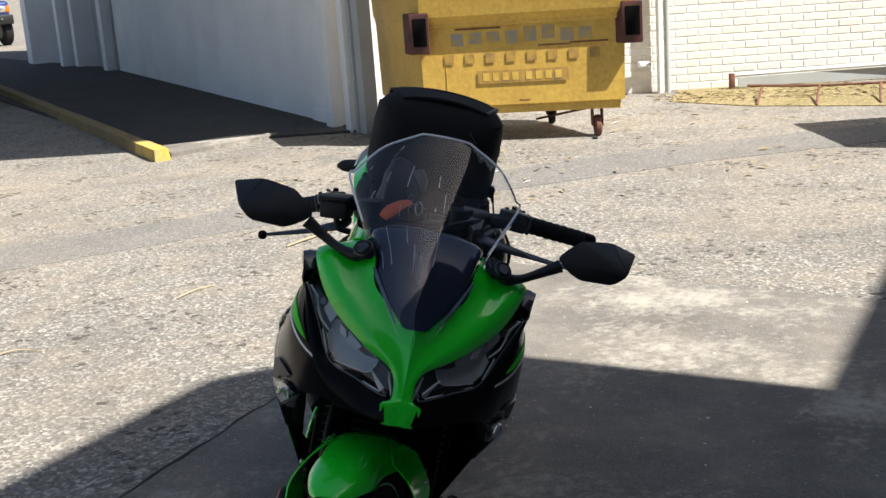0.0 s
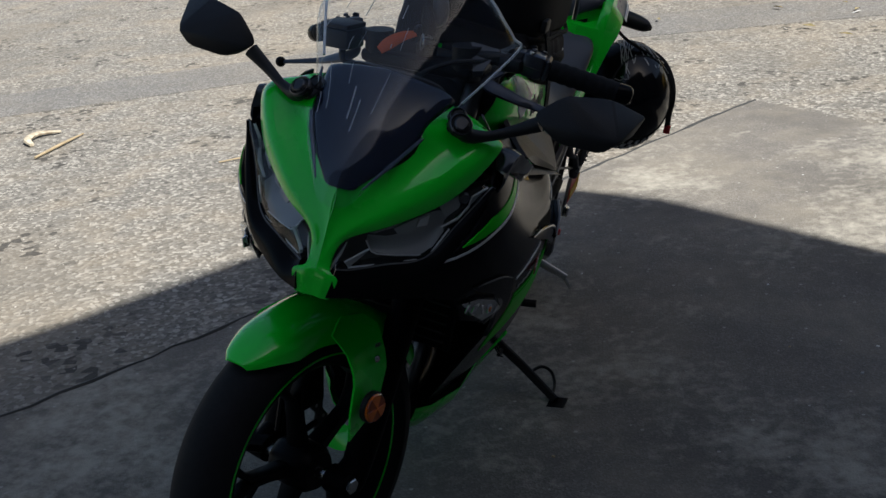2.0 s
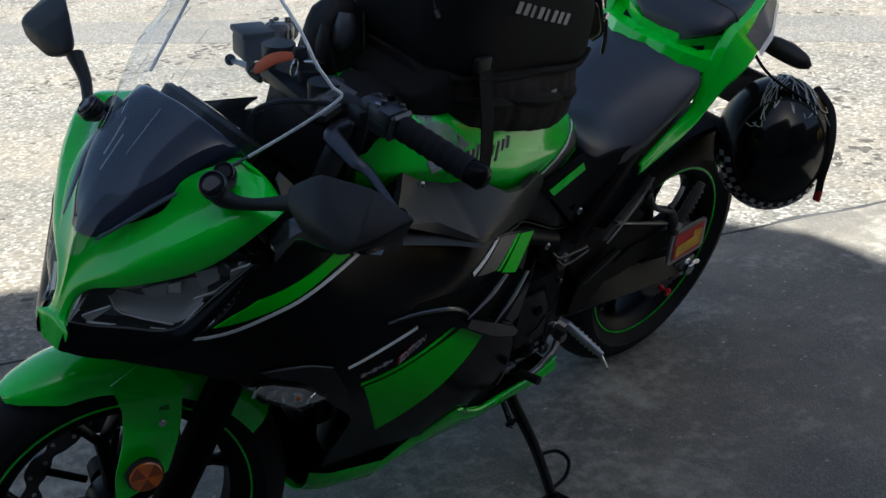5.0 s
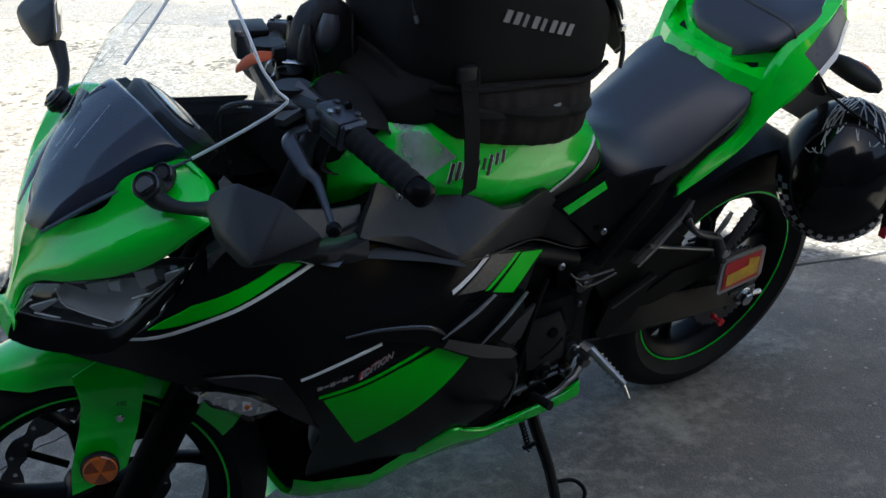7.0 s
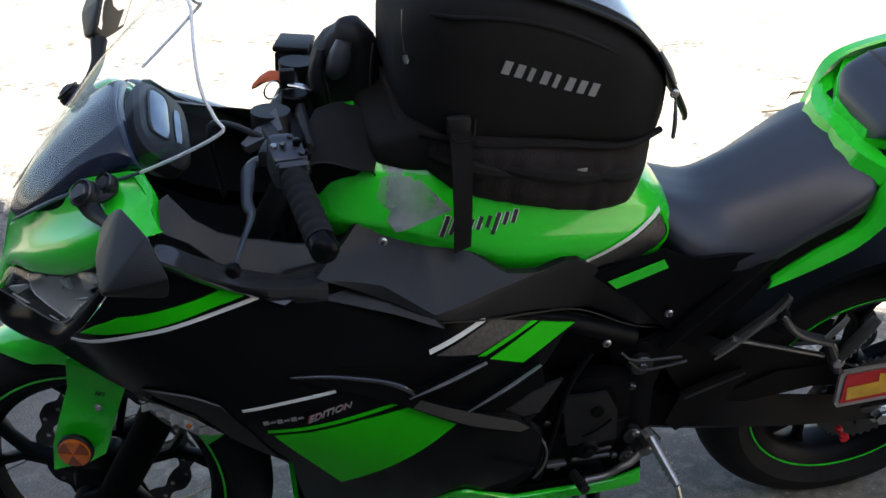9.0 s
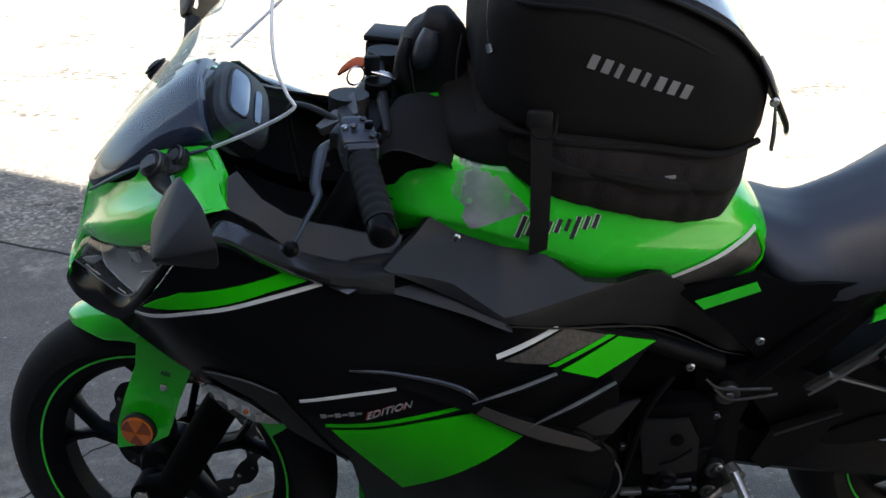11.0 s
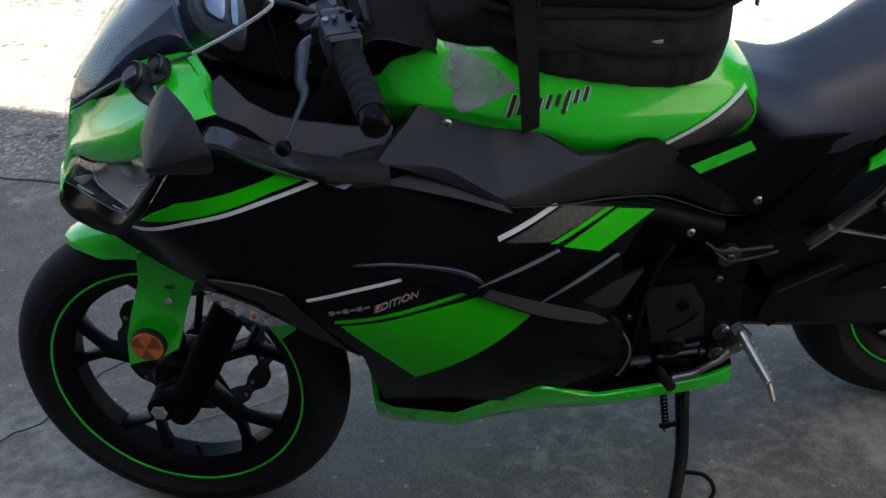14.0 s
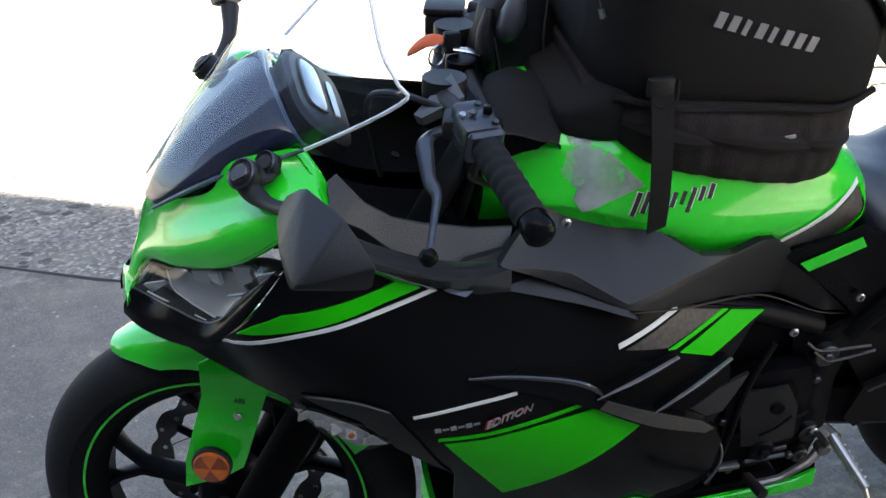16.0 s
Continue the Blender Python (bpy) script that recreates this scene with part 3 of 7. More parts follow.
def petal_disc(at, x, r, inner, lobes, turn, parent, holes=True):
    n = lobes * 12
    ring = lambda q, dx: [Vector((at[0] + x + dx, at[1] + q(k) * math.cos(2 * math.pi * k / n), at[2] + q(k) * math.sin(2 * math.pi * k / n))) for k in range(n)]
    outer = lambda k: r - 0.010 * (0.5 - 0.5 * math.cos(2 * math.pi * k * lobes / n)) ** 2.2
    inn = lambda k: inner + 0.007 * (0.5 - 0.5 * math.cos(2 * math.pi * k * lobes / n)) ** 2.2
    rings = [ring(inn, -0.002), ring(outer, -0.002), ring(outer, 0.002), ring(inn, 0.002), ring(inn, -0.002)]
    bm = loft(rings, True, False)
    bmesh.ops.remove_doubles(bm, verts=bm.verts, dist=1e-6)
    d = part("brake_disc", moved(bm, turn), GUN, parent, "petal brake disc of dark steel")
    for k in range(lobes * 2):
        a, q = 2 * math.pi * (k + 0.5) / (lobes * 2), inner + (r - inner) * (0.36 if k % 2 else 0.66)
        part("disc_hole", moved(disc(0.0042, 0.0056, (at[0] + x, at[1] + q * math.cos(a), at[2] + q * math.sin(a)), n=8, bevel=0.0003), turn), STEEL, d)
    for k in range(5):
        a = 2 * math.pi * k / 5 + 0.1
        part("disc_arm", moved(tube([(at[0] + x, at[1] + q * math.cos(a), at[2] + q * math.sin(a)) for q in (0.04, 0.07, inner + 0.004)], 0.007, 8, 2), turn), WHEEL_BLACK, d)
    return d


FRONT, REAR = (0, 0, 0.293), (0, 1.405, 0.314)
front_wheel = wheel("front_wheel", FRONT, 0.293, 0.056, STEER, "black five-spoke cast front wheel")
rear_wheel = wheel("rear_wheel", REAR, 0.314, 0.070, Matrix(), "black five-spoke cast rear wheel")
petal_disc(FRONT, -0.062, 0.145, 0.108, 12, STEER, front_wheel)
petal_disc(REAR, -0.075, 0.110, 0.080, 10, Matrix(), rear_wheel)
part("valve", moved(tube([(0.0, 0.0, 0.293 - 0.19), (0.012, 0.0, 0.293 - 0.165)], 0.004, 8), STEER), BLACK_MATT, front_wheel)



# ---- fairing ----
SIDE_OUT = [(-0.098, 0.700), (-0.04, 0.687), (0.021, 0.685), (0.084, 0.666), (0.122, 0.609), (0.169, 0.591), (0.211, 0.600), (0.289, 0.513), (0.306, 0.484),
            (0.322, 0.36), (0.335, 0.287), (0.45, 0.263), (0.532, 0.281), (0.60, 0.33), (0.665, 0.33), (0.715, 0.38), (0.715, 0.45), (0.685, 0.506),
            (0.714, 0.531), (0.70, 0.612), (0.738, 0.652), (0.760, 0.668), (0.60, 0.745), (0.511, 0.780), (0.444, 0.807), (0.361, 0.838),
            (0.263, 0.848), (0.225, 0.885), (0.185, 0.922), (0.152, 0.940), (0.125, 0.930), (0.092, 0.886), (0.045, 0.815), (0.0, 0.748), (-0.05, 0.742), (-0.088, 0.742)]


def both(name, make, material, parent, label="", angle=35):
    """The same part on the left and, mirrored, on the right."""
    a = part(name, make(), material, parent, label, angle)
    part(name, flip_x(make()), material, parent, label, angle)
    return a


both("side_fairing", lambda: sheet(SIDE_OUT, on_side(), 0.004, 0.022), BLACK_GLOSS, bike, "glossy black side fairing panel")


def ribbon(pts, w, off, surf=on_side):
    line = [Vector(p) for p in spline(pts, 5)]
    up, dn = [], []
    for i, p in enumerate(line):
        d = (line[min(i + 1, len(line) - 1)] - line[max(i - 1, 0)]).normalized()
        n = Vector((-d.y, d.x)) * w / 2
        up.append(p + n)
        dn.append(p - n)
    return sheet([tuple(p) for p in up + dn[::-1]], surf(off), 0.0012, 0.02)


for side_flip in (False, True):
    def film(name, bm, material, label=""):
        return part(name, flip_x(bm) if side_flip else bm, material, bike, label)
    film("green_film", sheet([(0.031, 0.791), (0.051, 0.811), (0.084, 0.832), (0.166, 0.847), (0.229, 0.859), (0.258, 0.843), (0.205, 0.836), (0.163, 0.826), (0.086, 0.808)], on_side(0.0018), 0.0016, 0.015), GREEN_FILM, "green wedge above a white line")
    film("white_line", ribbon([(0.012, 0.764), (0.087, 0.800), (0.146, 0.815), (0.204, 0.827), (0.272, 0.836)], 0.0052, 0.0018), WHITE_LINE)
    film("white_line", ribbon([(0.505, 0.719), (0.595, 0.741)], 0.0075, 0.002), WHITE_LINE)
    film("grey_film", sheet([(0.516, 0.711), (0.606, 0.736), (0.672, 0.706), (0.583, 0.689)], on_side(0.0016), 0.0014, 0.015), GREY_FILM, "grey dimpled film")
    film("green_line", sheet([(0.583, 0.686), (0.674, 0.706), (0.686, 0.701), (0.595, 0.682)], on_side(0.0024), 0.0014, 0.015), GREEN_FILM)
    film("green_film", sheet([(0.604, 0.673), (0.692, 0.697), (0.757, 0.667), (0.662, 0.641)], on_side(0.0022), 0.0014, 0.015), GREEN_FILM, "bright green bar")
    film("white_line", ribbon([(0.234, 0.664), (0.30, 0.678), (0.366, 0.687)], 0.0052, 0.0018), WHITE_LINE)
    film("green_line", ribbon([(0.268, 0.612), (0.330, 0.618), (0.400, 0.632), (0.467, 0.645)], 0.0075, 0.0018), GREEN_FILM)
    film("green_film", sheet([(0.277, 0.601), (0.330, 0.605), (0.401, 0.620), (0.483, 0.631), (0.562, 0.572), (0.384, 0.406)], on_side(0.0018), 0.0016, 0.02), GREEN_FILM, "large green panel")
    # near-black sheet on the panel paints the shade inside the outlet
    film("vent_recess", sheet([(0.345, 0.712), (0.474, 0.662), (0.577, 0.585), (0.680, 0.52), (0.714, 0.535), (0.700, 0.610), (0.60, 0.660), (0.495, 0.703), (0.37, 0.722)], on_side(0.0012), 0.001, 0.02), BLACK_DEEP, "air outlet, its shaded depth painted as a near-black sheet")
    # the winged blade over the outlet, its brown-grey top face and two struts
    lifted = lambda h: (lambda y, z: Vector((fair(y, z, 0.004 + h * min(1, max(0, (y - 0.3) * 4))), y, z)))
    film("blade", sheet([(0.304, 0.722), (0.36, 0.715), (0.43, 0.697), (0.468, 0.678), (0.486, 0.655), (0.57, 0.602), (0.654, 0.545), (0.684, 0.512), (0.66, 0.512), (0.577, 0.562), (0.474, 0.640), (0.406, 0.678), (0.33, 0.708)], lifted(0.014), 0.012, 0.014), BLACK_GLOSS, "black moulded blade over the outlet")
    film("blade_edge", tube([tuple(lifted(0.0145)(y, z)) for y, z in ((0.302, 0.7205), (0.36, 0.7145), (0.43, 0.6965), (0.466, 0.678), (0.484, 0.656))], [0.0015, 0.003, 0.0036, 0.0038, 0.002], 8, 5), TRIM_GLOSS, "pale rounded edge of the blade")
    film("blade_face", sheet([(0.488, 0.652), (0.57, 0.600), (0.652, 0.544), (0.678, 0.516), (0.662, 0.516), (0.577, 0.568), (0.478, 0.640)], lifted(0.0158), 0.002, 0.012), BROWN_PLASTIC, "brown-grey face of the blade")
    for a, b in (((0.471, 0.662), (0.592, 0.684)), ((0.557, 0.599), (0.689, 0.636))):
        mid = ((a[0] + b[0]) / 2, (a[1] + b[1]) / 2 + 0.002)
        bar = film("strut", merged(*[tube([(fair(y, z, o), y, z - dz) for y, z in (a, mid, b)], rr, 8, 6, flat=0.6) for o, dz, rr in ((0.013, 0.004, [0.006, 0.010, 0.006]), (0.004, 0.006, [0.006, 0.009, 0.006]))]), BLACK_GLOSS, "polished black strut across the outlet")
        # grey bar paints the sky reflected in the strut's gloss black top
        part("strut_top", (flip_x if side_flip else (lambda q: q))(tube([(fair(y, z, 0.019), y, z + 0.001) for y, z in (a, mid, b)], [0.0012, 0.0034, 0.0030], 8, 6, flat=0.5)), STRUT_EDGE, bar, "grey line painting the sky's reflection along the strut")
    film("side_panel", sheet([(0.100, 0.690), (0.126, 0.695), (0.166, 0.693), (0.204, 0.678), (0.243, 0.612), (0.280, 0.529), (0.300, 0.492), (0.293, 0.506), (0.250, 0.556), (0.214, 0.596), (0.205, 0.618), (0.168, 0.656), (0.120, 0.676)], on_side(0.004), 0.004, 0.012), BLACK_MATT, "matt black panel behind the front wheel")
    film("panel_edge", tube([(fair(y, z, 0.0055), y, z) for y, z in ((0.105, 0.692), (0.126, 0.696), (0.166, 0.694), (0.204, 0.679))], [0.0006, 0.0014, 0.0014, 0.0008], 6, 4), STRUT_EDGE)
    film("outlet_cheek", sheet([(0.636, 0.561), (0.684, 0.575), (0.741, 0.572), (0.700, 0.524), (0.670, 0.530)], on_side(0.004), 0.006, 0.02), COVER_PLASTIC, "grey faced cheek beside the outlet")
    sig = film("turn_signal", sheet([(0.083, 0.660), (0.121, 0.668), (0.170, 0.652), (0.212, 0.613), (0.168, 0.590), (0.124, 0.622)], lambda y, z: Vector((fair(y, z, 0.006 + 0.012 * math.sin(math.pi * min(1, max(0, (y - 0.08) / 0.13)))), y, z)), 0.010, 0.012), CLEAR, "clear front turn signal lens")
    part("reflector", (flip_x if side_flip else (lambda b: b))(sheet([(0.092, 0.657), (0.121, 0.662), (0.165, 0.646), (0.203, 0.613), (0.168, 0.597), (0.128, 0.624)], on_side(0.009), 0.002, 0.01)), SIGNAL_GREY, sig)
    for k in range(5):
        y0 = 0.102 + 0.019 * k
        z0 = 0.650 - 0.0065 * k
        part("facet", (flip_x if side_flip else (lambda b: b))(box(0.004, 0.014, 0.020 - 0.001 * k, (0, 0, 0), 0.001, 1, Matrix.Translation((fair(y0, z0, 0.011), y0, z0)) @ Matrix.Rotation(radians(18 * (-1) ** k), 4, "Z") @ Matrix.Rotation(radians(14 * (-1) ** (k // 2)), 4, "Y"))), CHROME, sig)
    part("bulb", (flip_x if side_flip else (lambda b: b))(disc(0.006, 0.006, (fair(0.160, 0.628) + 0.012, 0.160, 0.628), n=16, bevel=0.002)), AMBER, sig)

# lettering on the flank: the last word reads, the one before is worn
def on_fair(y, z, size, tilt=10):
    return Matrix.Translation((fair(y, z, 0.0022), y, z)) @ Matrix(((0, 0, 1, 0), (1, 0, 0, 0), (0, 1, 0, 0), (0, 0, 0, 1))) @ Matrix.Rotation(radians(tilt), 4, "Z") @ Matrix.Shear("XZ", 4, (0, 0)) @ pose(0, 0, 0)


LET = on_fair(0.357, 0.6505, 0.02, 11) @ Matrix.Rotation(radians(8), 4, "Y") @ Matrix(((1, 0.42, 0, 0), (0, 1, 0, 0), (0, 0, 1, 0), (0, 0, 0, 1)))
words("lettering_edge", "EDITION", 0.0175, LET @ Matrix.Translation((0.0006, -0.0007, -0.0006)), RED_FILM, bike)
words("lettering", "EDITION", 0.0165, LET @ Matrix.Translation((0, 0, 0.0006)), LETTER, bike)
for k in range(6):
    y = 0.262 + k * 0.0098
    part("print_bar", ribbon([(y, 0.6345 + k * 0.0016), (y + 0.008, 0.6360 + k * 0.0016)], 0.0032 if k % 2 else 0.0080, 0.0018), LETTER, bike)

# green nose, left half and right half in one shell: lower edge, crease and upper edge
NOSE_LOW = [(0.028, -0.103, 0.699), (0.038, -0.098, 0.734), (0.019, -0.090, 0.748), (0.029, -0.068, 0.792), (0.088, -0.034, 0.822), (0.146, 0.015, 0.856), (0.180, 0.052, 0.890), (0.204, 0.092, 0.932), (0.205, 0.122, 0.948), (0.186, 0.148, 0.942)]
NOSE_MID = [(0.014, -0.106, 0.699), (0.018, -0.101, 0.737), (0.010, -0.092, 0.752), (0.019, -0.073, 0.798), (0.072, -0.036, 0.850), (0.122, 0.003, 0.890), (0.152, 0.034, 0.918), (0.170, 0.070, 0.946), (0.162, 0.104, 0.966), (0.148, 0.138, 0.970)]
NOSE_TOP = [(0.0, -0.106, 0.700), (0.0, -0.101, 0.739), (0.0, -0.093, 0.755), (0.0, -0.076, 0.804), (0.0, -0.057, 0.866), (0.029, -0.038, 0.880), (0.068, -0.004, 0.905), (0.090, 0.024, 0.928), (0.096, 0.050, 0.968), (0.112, 0.118, 0.988)]


def nose():
    A, B, C = spline(NOSE_LOW, 6), spline(NOSE_MID, 6), spline(NOSE_TOP, 6)
    rings = []
    for i, (a, b, c) in enumerate(zip(A, B, C)):
        t = min(1, max(0, (i - 14) / 12))
        a, b, c = Vector(a), Vector(b), Vector(c)
        out = Vector((0.45, -0.62, 0.45)).normalized()
        row = [a + out * -0.005] + [a.lerp(b, k / 6) + out * 0.006 * t * math.sin(math.pi * k / 6) for k in range(7)]
        row += [b.lerp(c, k / 7) - out * 0.006 * t * math.sin(math.pi * k / 7) for k in range(1, 8)]
        row.append(c - Vector((0.02, -0.02, 0.5)).normalized() * 0.004)
        rings.append(row)
    half = loft(rings, closed=False)
    both_halves = merged(half.copy(), flip_x(half))
    bmesh.ops.remove_doubles(both_halves, verts=both_halves.verts, dist=0.0008)
    bmesh.ops.recalc_face_normals(both_halves, faces=both_halves.faces)
    return thicken(both_halves, Vector((0, 0.004, -0.003)))


part("nose_cowl", nose(), GREEN, bike, "glossy lime green nose cowl with a V ridge", 24)
# the green edge lip that turns in beside the screen
both("cowl_lip", lambda: patch([(0.112, 0.120, 0.987), (0.148, 0.138, 0.970), (0.186, 0.148, 0.942)], [(0.108, 0.136, 0.980), (0.142, 0.152, 0.960), (0.176, 0.162, 0.925)], 0.002, (0.4, 0.4, 0.6), 5, 4, 0.003), GREEN, bike, "turned-in green cowl edge")
# black bezel below and around the lamps
FRAME_LINE = [(0.030, -0.090, 0.748), (0.050, -0.068, 0.745), (0.092, -0.042, 0.757), (0.144, 0.003, 0.768), (0.178, 0.042, 0.826), (0.213, 0.078, 0.888)]
both("lamp_bezel", lambda: patch([(0.026, -0.107, 0.703), (0.066, -0.084, 0.706), (0.115, -0.042, 0.716), (0.162, -0.002, 0.744), (0.196, 0.040, 0.812), (0.219, 0.082, 0.888)], FRAME_LINE, 0.005, (0.4, -0.9, 0), 6, 5, 0.006), BLACK_GLOSS, bike, "black bezel under the headlight")
LENS_TOP = [(x - 0.001, y + 0.001, z - 0.004) for x, y, z in ((0.024, -0.090, 0.756), (0.032, -0.070, 0.792), (0.088, -0.034, 0.820), (0.142, 0.012, 0.852), (0.180, 0.050, 0.884), (0.212, 0.080, 0.896))]
SILVER = mat("satin_reflector_silver", (0.80, 0.81, 0.82), 0.35, metal=0.2, vary=0.2, scale=30)


def recess(d, pts, lift=0.0):
    """A line set back into the lamp by d."""
    return [(x - 0.45 * d, y + 0.85 * d, z + lift) for x, y, z in pts]


for sgn in (1, -1):
    mir = (lambda b: b) if sgn == 1 else flip_x
    shell = part("headlight", mir(patch(recess(0.020, FRAME_LINE), recess(0.020, LENS_TOP), -0.010, (0.45, -0.85, 0.2), 6, 6, 0.003)), BROWN_PLASTIC, bike, "twin headlight with clear lens and grey reflector dishes")
    part("frame_wall", mir(patch(FRAME_LINE, recess(0.024, FRAME_LINE, 0.004), 0.0, (0, 0, 1), 5, 3, 0.002)), BLACK_GLOSS, shell)
    part("frame_edge", mir(tube(FRAME_LINE, 0.0013, 6, 5)), STRUT_EDGE, shell, "thin grey edge of the lens")
    part("frame_edge", mir(tube([(0.043, -0.071, 0.748), (0.090, -0.035, 0.755), (0.143, 0.006, 0.764), (0.150, 0.014, 0.775), (0.167, 0.034, 0.815)], 0.0016, 6, 1, smooth_line=False)), SILVER, shell, "pale trim line along the foot of the lens")
    dish = part("reflector_bowl", mir(patch([(0.058, -0.042, 0.789), (0.067, -0.039, 0.773), (0.101, -0.015, 0.767), (0.139, 0.014, 0.768), (0.158, 0.036, 0.807)], [(0.060, -0.030, 0.800), (0.074, -0.018, 0.806), (0.108, 0.010, 0.822), (0.142, 0.040, 0.838), (0.156, 0.048, 0.826)], -0.010, (0.55, -0.8, 0.1), 8, 10, 0.002)), DISH_GREY, shell, "smooth grey reflector dish", 60)
    part("dish_edge", mir(tube([(0.056, -0.043, 0.790), (0.066, -0.040, 0.772), (0.075, -0.035, 0.768), (0.101, -0.016, 0.766), (0.139, 0.013, 0.767)], 0.0012, 6, 1, smooth_line=False)), SILVER, dish)
    bulb = part("bulb_shield", mir(moved(disc(0.010, 0.008, (0, 0, 0), n=20, bevel=0.003), Matrix.Translation((0.174, 0.062, 0.862)) @ Vector((0.55, -0.8, 0.15)).to_track_quat("X", "Z").to_matrix().to_4x4())), GUN, shell, "round dark bulb cap")
    # pale and grey steps: the chrome facets' glints put into the colour
    for pts, chrome in (([(0.089, -0.013, 0.809), (0.118, 0.012, 0.828), (0.118, 0.008, 0.807), (0.097, -0.009, 0.799)], 0), ([(0.120, 0.013, 0.829), (0.132, 0.024, 0.837), (0.133, 0.021, 0.816), (0.119, 0.011, 0.812)], 1),
                        ([(0.143, 0.036, 0.850), (0.172, 0.060, 0.868), (0.171, 0.056, 0.846), (0.155, 0.041, 0.828)], 0), ([(0.184, 0.067, 0.868), (0.203, 0.084, 0.884), (0.194, 0.074, 0.866), (0.185, 0.064, 0.849)], 1),
                        ([(0.034, -0.070, 0.757), (0.063, -0.044, 0.780), (0.063, -0.044, 0.773), (0.042, -0.066, 0.745)], 1), ([(0.020, -0.084, 0.741), (0.021, -0.081, 0.753), (0.033, -0.064, 0.786), (0.030, -0.070, 0.769)], 0),
                        ([(0.152, 0.031, 0.817), (0.173, 0.050, 0.834), (0.186, 0.062, 0.851), (0.188, 0.063, 0.847), (0.174, 0.048, 0.827)], 1)):
        tilt = Vector((0.004, -0.006, 0)) if chrome else Vector((0, 0, 0))
        ring = [Vector(p) + (tilt if k in (0, 1) else Vector()) for k, p in enumerate(pts)]
        part("reflector_step", mir(loft([[v + Vector((-0.003, 0.004, 0)) for v in ring], ring])), SILVER if chrome else DISH_GREY, shell, "", 10)
    part("lens", mir(patch(FRAME_LINE, LENS_TOP, 0.007, (0.55, -0.83, 0.1), 8, 8, 0.0)), CLEAR, shell, "clear headlight lens")

# belly pan
def belly():
    rings = []
    for y, xt, zt, xb, zb in ((0.322, 0.096, 0.262, 0.022, 0.186), (0.350, 0.120, 0.264, 0.034, 0.180), (0.45, 0.150, 0.262, 0.060, 0.176), (0.535, 0.160, 0.300, 0.075, 0.190),
                              (0.585, 0.192, 0.350, 0.085, 0.198), (0.632, 0.174, 0.312, 0.090, 0.206), (0.69, 0.164, 0.280, 0.095, 0.214), (0.80, 0.160, 0.278, 0.102, 0.226), (0.88, 0.157, 0.280, 0.112, 0.238), (0.925, 0.152, 0.290, 0.125, 0.254)):
        mid = ((xt + xb) / 2 + 0.022, (zt + zb) / 2 - 0.012)
        half = [(xt, zt), ((xt + mid[0]) / 2 + 0.004, (zt + mid[1]) / 2), mid, ((mid[0] + xb) / 2 + 0.006, (mid[1] + zb) / 2 - 0.006), (xb, zb)]
        rings.append([Vector((x, y, z)) for x, z in half] + [Vector((-x, y, z)) for x, z in half[::-1]])
    bm = loft(rings, closed=False)
    bmesh.ops.recalc_face_normals(bm, faces=bm.faces)
    return thicken(bm, Vector((0, 0, 0.004)))


part("belly_pan", belly(), GREEN, bike, "lime green belly pan edge", 30)
part("belly_front", patch([(-0.119, 0.344, 0.156), (-0.060, 0.346, 0.150), (0.006, 0.347, 0.152)], [(-0.100, 0.330, 0.098), (-0.050, 0.326, 0.098), (0.000, 0.322, 0.130)], 0.003, (0.2, -0.9, 0), 5, 4, 0.003), GREEN, bike, "upturned front edge of the belly pan")
# near-black inner shell covers the pan's green inside
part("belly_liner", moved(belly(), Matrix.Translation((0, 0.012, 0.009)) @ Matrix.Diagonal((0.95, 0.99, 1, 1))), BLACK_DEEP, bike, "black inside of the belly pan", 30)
both("belly_lip", lambda: tube([(0.164, 0.535, 0.301), (0.196, 0.585, 0.351), (0.178, 0.632, 0.313), (0.168, 0.69, 0.281), (0.164, 0.80, 0.279), (0.161, 0.88, 0.281), (0.155, 0.925, 0.291)], 0.0035, 8, 5), GREEN, bike, "rolled upper lip of the belly pan")



# ---- tank, covers, seats and tail ----
TANK = [  # y, side foot x z, widest x z, crown z
    (0.355, 0.085, 0.830, 0.100, 0.885, 0.955), (0.40, 0.118, 0.850, 0.132, 0.895, 0.982), (0.47, 0.140, 0.850, 0.150, 0.888, 0.992), (0.55, 0.138, 0.800, 0.158, 0.865, 0.988),
    (0.65, 0.134, 0.740, 0.161, 0.832, 0.965), (0.75, 0.115, 0.725, 0.146, 0.820, 0.932), (0.85, 0.098, 0.712, 0.118, 0.800, 0.890), (0.915, 0.078, 0.720, 0.092, 0.775, 0.835), (0.942, 0.055, 0.735, 0.065, 0.760, 0.790)]


def tank_ring(row):
    y, xf, zf, xw, zw, zc = row
    half = spline([(xf, zf), (xf + (xw - xf) * 0.7, zf + (zw - zf) * 0.5), (xw, zw), (xw * 0.82, zw + (zc - zw) * 0.62), (xw * 0.42, zc - (zc - zw) * 0.08), (0, zc)], 4)
    return [Vector((x, y, z)) for x, z in half] + [Vector((-x, y, z)) for x, z in half[-2::-1]]


tank_rows = spline(TANK, 4)
part("fuel_tank", loft([tank_ring(r) for r in tank_rows], closed=True), GREEN, bike, "lime green fuel tank", 40)


def tank_x(y, z, off=0.0):
    """The tank's left surface at a height."""
    row = [y] + [float(np.interp(y, [r[0] for r in TANK], [r[k] for r in TANK])) for k in range(1, 6)]
    half = tank_ring(row)[:21]
    return float(np.interp(z, [v.z for v in half], [v.x for v in half])) + off


def on_tank(off=0.0):
    return lambda y, z: Vector((tank_x(y, z, off), y, z))


